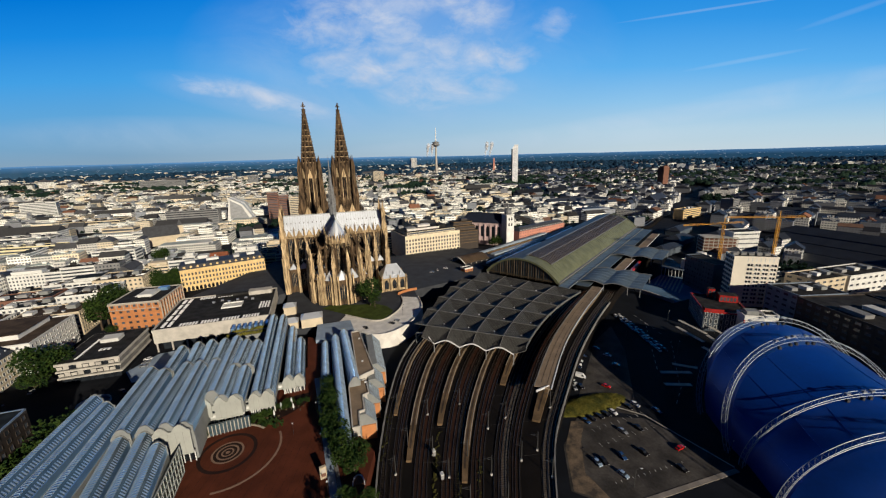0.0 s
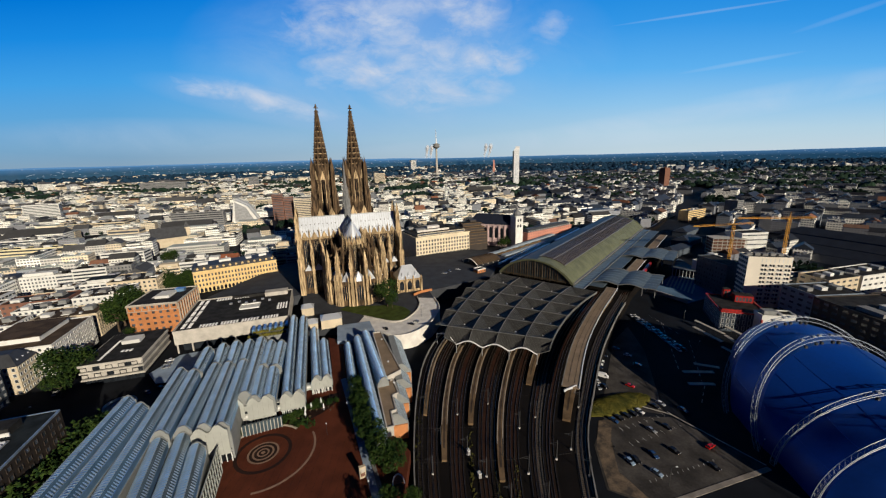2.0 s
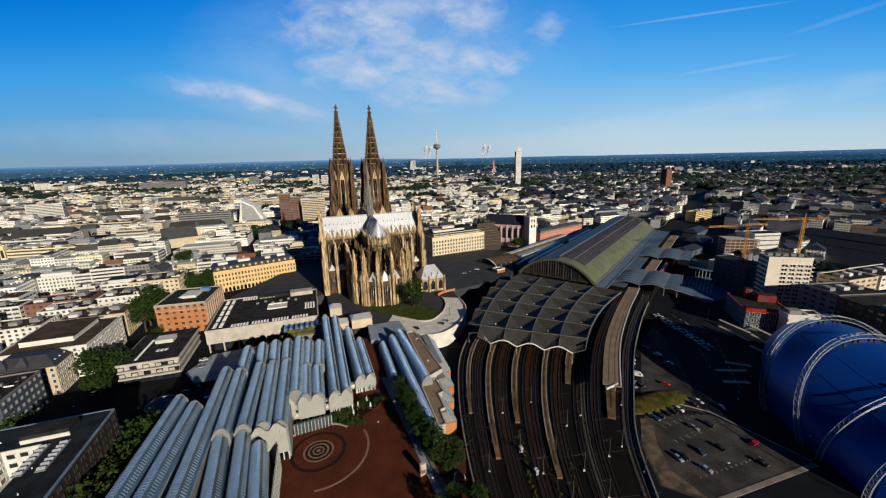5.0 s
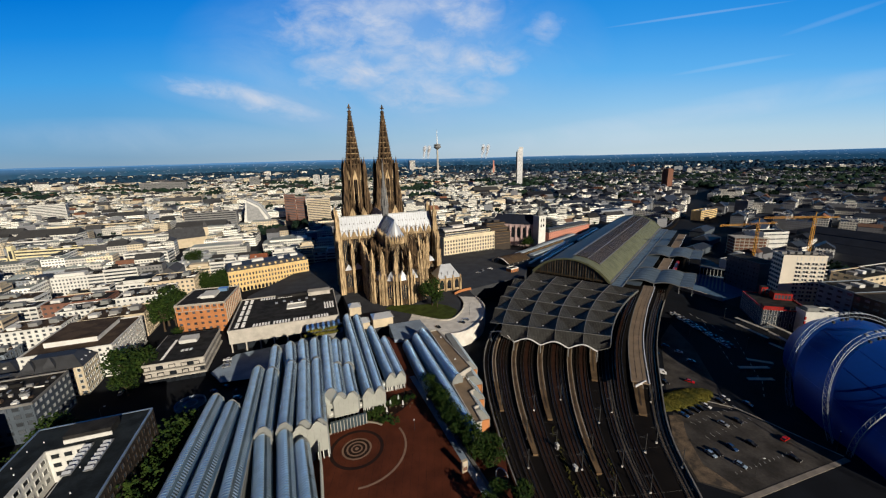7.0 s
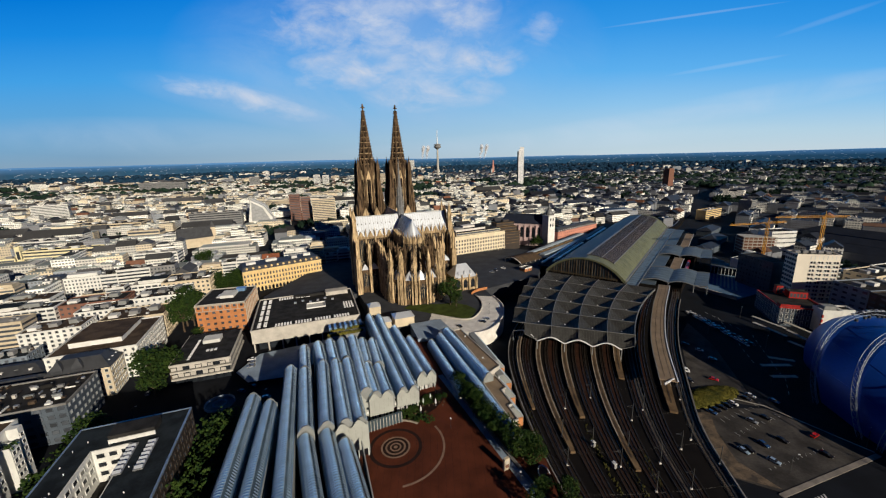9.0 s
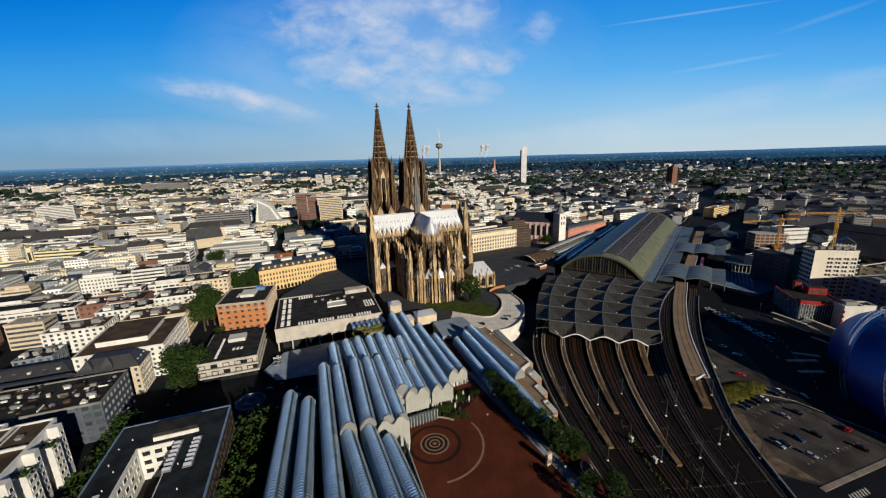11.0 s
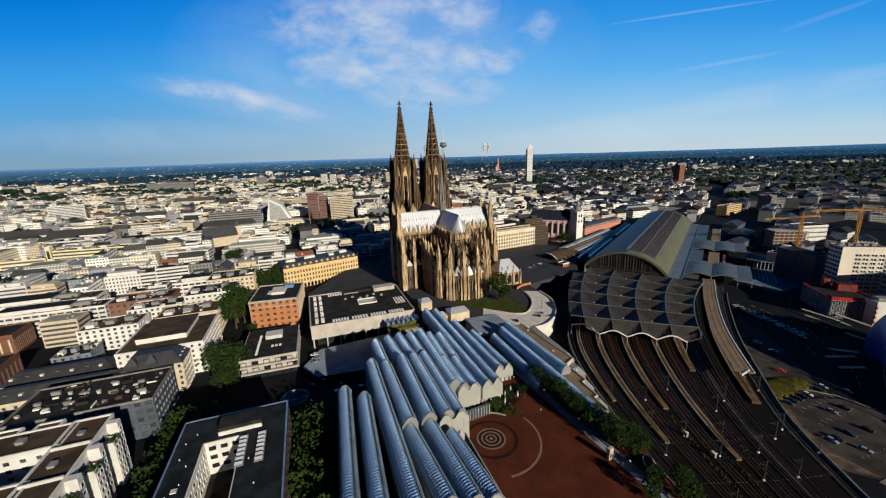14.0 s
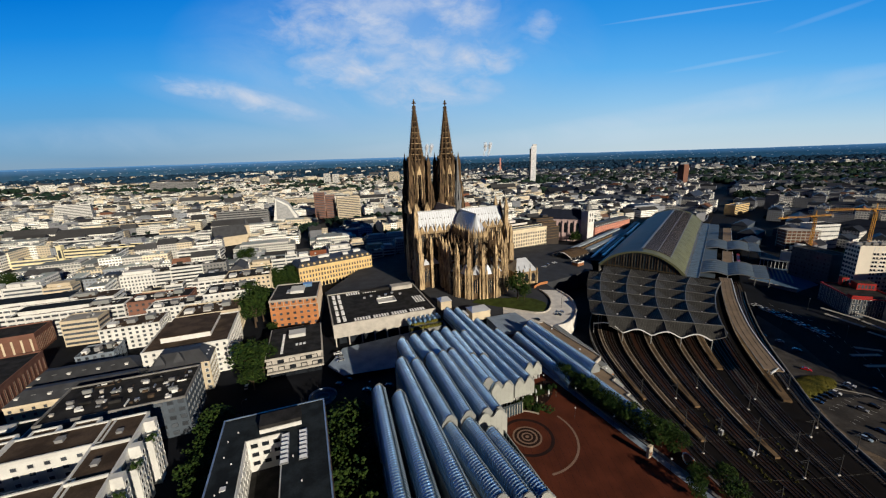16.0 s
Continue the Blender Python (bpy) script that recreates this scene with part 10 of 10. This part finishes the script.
# ---- landmarks ----
def build_landmarks():
    t = thing("television_tower", "slim concrete television tower with a round pulpit and white mast", "tower", turned(-34.8, 2105, 2))
    b = MB()
    b.loft([[(r * math.cos(a), r * math.sin(a), z) for a in (2 * math.pi * k / 16 for k in range(16))] for r, z in ((9, 0), (6.5, 40), (5.2, 100), (4.6, 165))])
    part("shaft", b, CONCRETE, t)
    b = MB()
    b.loft([[(r * math.cos(a), r * math.sin(a), z) for a in (2 * math.pi * k / 20 for k in range(20))] for r, z in ((5, 160), (16, 168), (20, 172), (20, 176), (15, 177), (15, 181), (19, 182), (19, 185), (6, 190))])
    part("pulpit", b, PLASTER_GREY, t)
    b = MB()
    b.tube([(0, 0, 188), (0, 0, 215), (0, 0, 262)], [3.2, 2.4, 0.8], 8)
    part("antenna", b, STEEL_WHITE, t)
    t = thing("glass_tower", "tall pale glass office tower with a white service shaft", "skyscraper", turned(279, 1484, 2, -12))
    b = MB()
    b.box(-11, 9, -11, 11, 0, 140)
    body = part("body", b, mat("white_facade_panel", (0.92, 0.92, 0.92), 0.5, vary=0.06), t)
    for k in range(40):
        b = MB()
        b.box(-11.2, 9.2, -11.2, -11.0, 3 + k * 3.4, 4.0 + k * 3.4)
        part("ribbon_window", b, ROOF_SKY, body)
    b = MB()
    b.box(-16, -11, -7, 7, 0, 132)
    part("dark_wing", b, GLASS_BLUE, t)
    b = MB()
    b.box(-6, 9, -9, 9, 140, 148)
    part("crown", b, STEEL_WHITE, t)
    for x, y, deg, w, d, h, wall, st, lab in LONG_BUILDINGS:
        t = thing("high_rise" if h > 30 else "long_building", lab, "building", turned(x, y, 2, deg) @ Matrix.Translation((w / 2, 0, 0)))
        b = MB()
        b.box(-w / 2, w / 2, 0, d, -3, h)
        body = part("wall", b, wall, t)
        sh = h / st
        for s in range(st):
            b = MB()
            b.box(-w / 2 + 1, w / 2 - 1, -0.15, 0.05, s * sh + sh * 0.35, s * sh + sh * 0.8)
            part("ribbon_window", b, WINDOW, body)
            if y > 1500:
                continue
            b = MB()
            b.box(w / 2 - 0.05, w / 2 + 0.15, 1, d - 1, s * sh + sh * 0.35, s * sh + sh * 0.8)
            part("ribbon_window", b, WINDOW, body)
        flat_top(t, w, d, h, PALE_ROOF if w < 70 or h > 30 else BITUMEN, wall, 1.0)
        for k in range(1 if h > 30 else int(w / 14)):
            roof_box(t, (k - (int(w / 14) - 1) / 2) * 13 if h <= 30 else 0, d * (0.4 + 0.1 * (k % 3)), h + 0.2, 4 + k % 4 if h <= 30 else w / 3, d / 4, 2 + 0.5 * (k % 2), (PLASTER_GREY, PLASTER_WHITE)[k % 2])
    # brick tower house and the red mast
    t = thing("brick_tower", "dark red brick tower house beside the railway", "tower", turned(712, 1243, 2, 25))
    b = MB()
    b.box(-13, 13, -10, 10, 0, 60)
    b.box(-11, 11, -8, 8, 60, 64)
    part("wall", b, PLASTER_BROWN, t)
    t = thing("red_mast", "slim red and white radio mast on the horizon", "mast", turned(330, 2500, 2))
    b = MB()
    b.box(-5, 5, -5, 5, 0, 60)
    b.box(-3.5, 3.5, -3.5, 3.5, 60, 92)
    part("mast", b, ROSE, t)
    # glass sail-shaped store and mall roof
    t = thing("sail_store", "white sail-shaped store with two glazed gables", "department store", turned(-430, 745, 2, 20))
    for k in range(2):
        b = MB()
        b.add([(0, k * 30, 0), (48, k * 30, 0), (30, k * 30, 30), (8, k * 30, 43), (0, k * 30 + 26, 0), (48, k * 30 + 26, 0), (30, k * 30 + 26, 30), (8, k * 30 + 26, 43)], [(0, 1, 2, 3), (7, 6, 5, 4), (1, 5, 6, 2), (2, 6, 7, 3), (3, 7, 4, 0)])
        part("wing", b, PLASTER_WHITE, t)
        b = MB()
        b.add([(6, k * 30 - 0.3, 2), (40, k * 30 - 0.3, 2), (28, k * 30 - 0.3, 27), (9, k * 30 - 0.3, 39)], [(0, 1, 2, 3)])
        part("glazing", b, STEEL_GREY, t)
    # old churches
    for x, y, h in ((-405, 533, 24), (408, 993, 26), (-640, 1010, 22), (-120, 900, 20)):
        t = thing("old_church", "old stone church with steep dark slate roof", "church", turned(x, y, 3, 40), group="old churches")
        b = MB()
        b.box(-20, 20, -9, 9, -3, h * 0.5)
        part("nave", b, PLASTER_CREAM, t)
        b = MB()
        b.add([(-21, -10, h * 0.5), (21, -10, h * 0.5), (21, 10, h * 0.5), (-21, 10, h * 0.5), (-21, 0, h * 1.1), (21, 0, h * 1.1)], [(0, 1, 5, 4), (2, 3, 4, 5), (1, 2, 5), (3, 0, 4)])
        part("roof", b, SLATE, t)
        b = MB()
        b.box(20, 26, -3, 3, -3, h * 1.0)
        tw = part("tower", b, PLASTER_CREAM, t)
        b = MB()
        b.spike([(19.6, -3.4), (26.4, -3.4), (26.4, 3.4), (19.6, 3.4)], h * 1.0, (23, 0, h * 1.4))
        part("spire", b, SLATE, tw)
    # steam over the power stations
    rs = random.Random(9)
    for x, y in ((-175, 4400), (-130, 4400), (480, 4375), (528, 4370)):
        b = MB()
        for k in range(16):
            r = 6.5 + 1.1 * k + rs.uniform(-2, 2)
            c = Vector((x + rs.uniform(-7, 7) + 1.2 * k, y + rs.uniform(-5, 5), 110 + k * 8.5))
            rings = []
            for f in (-0.95, -0.6, 0, 0.6, 0.95):
                q = r * math.sqrt(1 - f * f)
                rings.append([(c.x + q * rs.uniform(0.8, 1.2) * math.cos(a), c.y + q * math.sin(a), c.z + r * 1.1 * f) for a in (2 * math.pi * i / 9 for i in range(9))])
            b.loft(rings)
        solid("steam_plume", b, STEAM, "pale steam plume rising far behind the town", "steam", group="steam plumes", smooth=True)
    # railway leading out of the town
    b = MB()
    pts = [(236, 540), (300, 590), (404, 736), (545, 976), (756, 1310), (1100, 1800)]
    n = 30
    rings = []
    for k in range(n + 1):
        p = spline(pts, k * (len(pts) - 1) / n)
        q = spline(pts, min(len(pts) - 1, k * (len(pts) - 1) / n + 0.05)) - spline(pts, max(0, k * (len(pts) - 1) / n - 0.05))
        s = Vector((-q.y, q.x)).normalized() * 28
        rings.append([(p.x + s.x, p.y + s.y, 1), (p.x + s.x, p.y + s.y, 6), (p.x - s.x, p.y - s.y, 6), (p.x - s.x, p.y - s.y, 1)])
    b.loft(rings)
    solid("far_track_bed", b, BALLAST, "railway embankment running out through the town", "embankment", kind="structure")
    for off in range(-4, 5):
        t = MB()
        for k in range(n):
            a, c = spline(pts, k * (len(pts) - 1) / n), spline(pts, (k + 1) * (len(pts) - 1) / n)
            d = (c - a).normalized()
            s = Vector((-d.y, d.x)) * off * 5.4
            t.beam((a.x + s.x, a.y + s.y, 6.1), (c.x + s.x, c.y + s.y, 6.1), 1.6, 0.2)
        solid("far_track", t, RAIL, "far railway track running out of the station", "railway track", group="far railway tracks")


build_landmarks()


def build_backdrop():
    """The wooded plain beyond the town and low hills all round the horizon."""
    n = 360
    v, f, hv = [], [], []
    for k in range(n):
        a = 2 * math.pi * k / n
        x, y = math.sin(a), math.cos(a)
        h = 106 + 4 * noise.noise(Vector((6 * x, 6 * y, 1.3))) + 3 * noise.noise(Vector((30 * x, 30 * y, 4)))
        top = 112 + 10 * noise.noise(Vector((3 * x, 3 * y, 1.3))) + 5 * noise.noise(Vector((12 * x, 12 * y, 4)))
        if x < 0:
            top += 16 * math.exp(-((a - 2 * math.pi + 0.25) / 0.22) ** 2)
        v += [(4800 * x, 4800 * y, -10), (4800 * x, 4800 * y, h)]
        hv += [(4850 * x, 4850 * y, -10), (4850 * x, 4850 * y, top)]
    for k in range(n):
        j = (k + 1) % n
        f.append((2 * k, 2 * k + 1, 2 * j + 1, 2 * j))
    solid("backdrop_plain", MB().add(v, f), PLAIN, "far dark wooded plain with pale house specks and glowing haze", "plain", kind="structure")
    solid("backdrop", MB().add(hv, f), HILLS, "far wooded hills along the horizon with haze as blue glow", "hills", kind="structure")


def plain_mat():
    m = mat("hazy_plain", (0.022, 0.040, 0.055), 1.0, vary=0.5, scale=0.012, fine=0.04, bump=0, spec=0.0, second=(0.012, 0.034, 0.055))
    nt = m.node_tree
    N, L = nt.nodes.new, nt.links.new
    bsdf = nt.nodes["Principled BSDF"]
    old = bsdf.inputs["Base Color"].links[0].from_socket
    geo, vec, vor, lt, mix = N("ShaderNodeNewGeometry"), N("ShaderNodeVectorMath"), N("ShaderNodeTexVoronoi"), N("ShaderNodeMath"), N("ShaderNodeMix")
    vec.operation = "MULTIPLY"
    vec.inputs[1].default_value = (0.014, 0.014, 0.13)
    L(geo.outputs["Position"], vec.inputs[0])
    L(vec.outputs[0], vor.inputs["Vector"])
    vor.inputs["Scale"].default_value = 1.0
    lt.operation = "LESS_THAN"
    lt.inputs[1].default_value = 0.15
    L(vor.outputs["Distance"], lt.inputs[0])
    mix.data_type = "RGBA"
    L(lt.outputs[0], mix.inputs["Factor"])
    L(old, mix.inputs["A"])
    mix.inputs["B"].default_value = (0.42, 0.45, 0.48, 1)
    L(mix.outputs["Result"], bsdf.inputs["Base Color"])
    # emission paints the haze: dark blue below, paler blue towards the horizon
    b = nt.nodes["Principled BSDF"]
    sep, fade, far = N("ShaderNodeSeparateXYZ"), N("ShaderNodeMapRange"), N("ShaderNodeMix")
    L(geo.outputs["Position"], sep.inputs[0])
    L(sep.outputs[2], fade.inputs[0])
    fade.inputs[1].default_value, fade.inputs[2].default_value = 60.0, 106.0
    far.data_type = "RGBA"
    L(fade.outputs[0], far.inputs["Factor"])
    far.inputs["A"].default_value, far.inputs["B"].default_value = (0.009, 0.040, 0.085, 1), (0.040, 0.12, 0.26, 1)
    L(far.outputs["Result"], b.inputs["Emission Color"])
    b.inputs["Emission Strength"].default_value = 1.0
    return m


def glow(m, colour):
    """Emission in place of light scattered by ten kilometres of air before the backdrop."""
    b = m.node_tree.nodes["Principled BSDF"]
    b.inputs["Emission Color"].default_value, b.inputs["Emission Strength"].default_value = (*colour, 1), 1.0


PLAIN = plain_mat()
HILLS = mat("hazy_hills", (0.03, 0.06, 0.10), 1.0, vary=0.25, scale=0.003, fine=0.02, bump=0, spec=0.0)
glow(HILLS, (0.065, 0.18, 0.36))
build_backdrop()
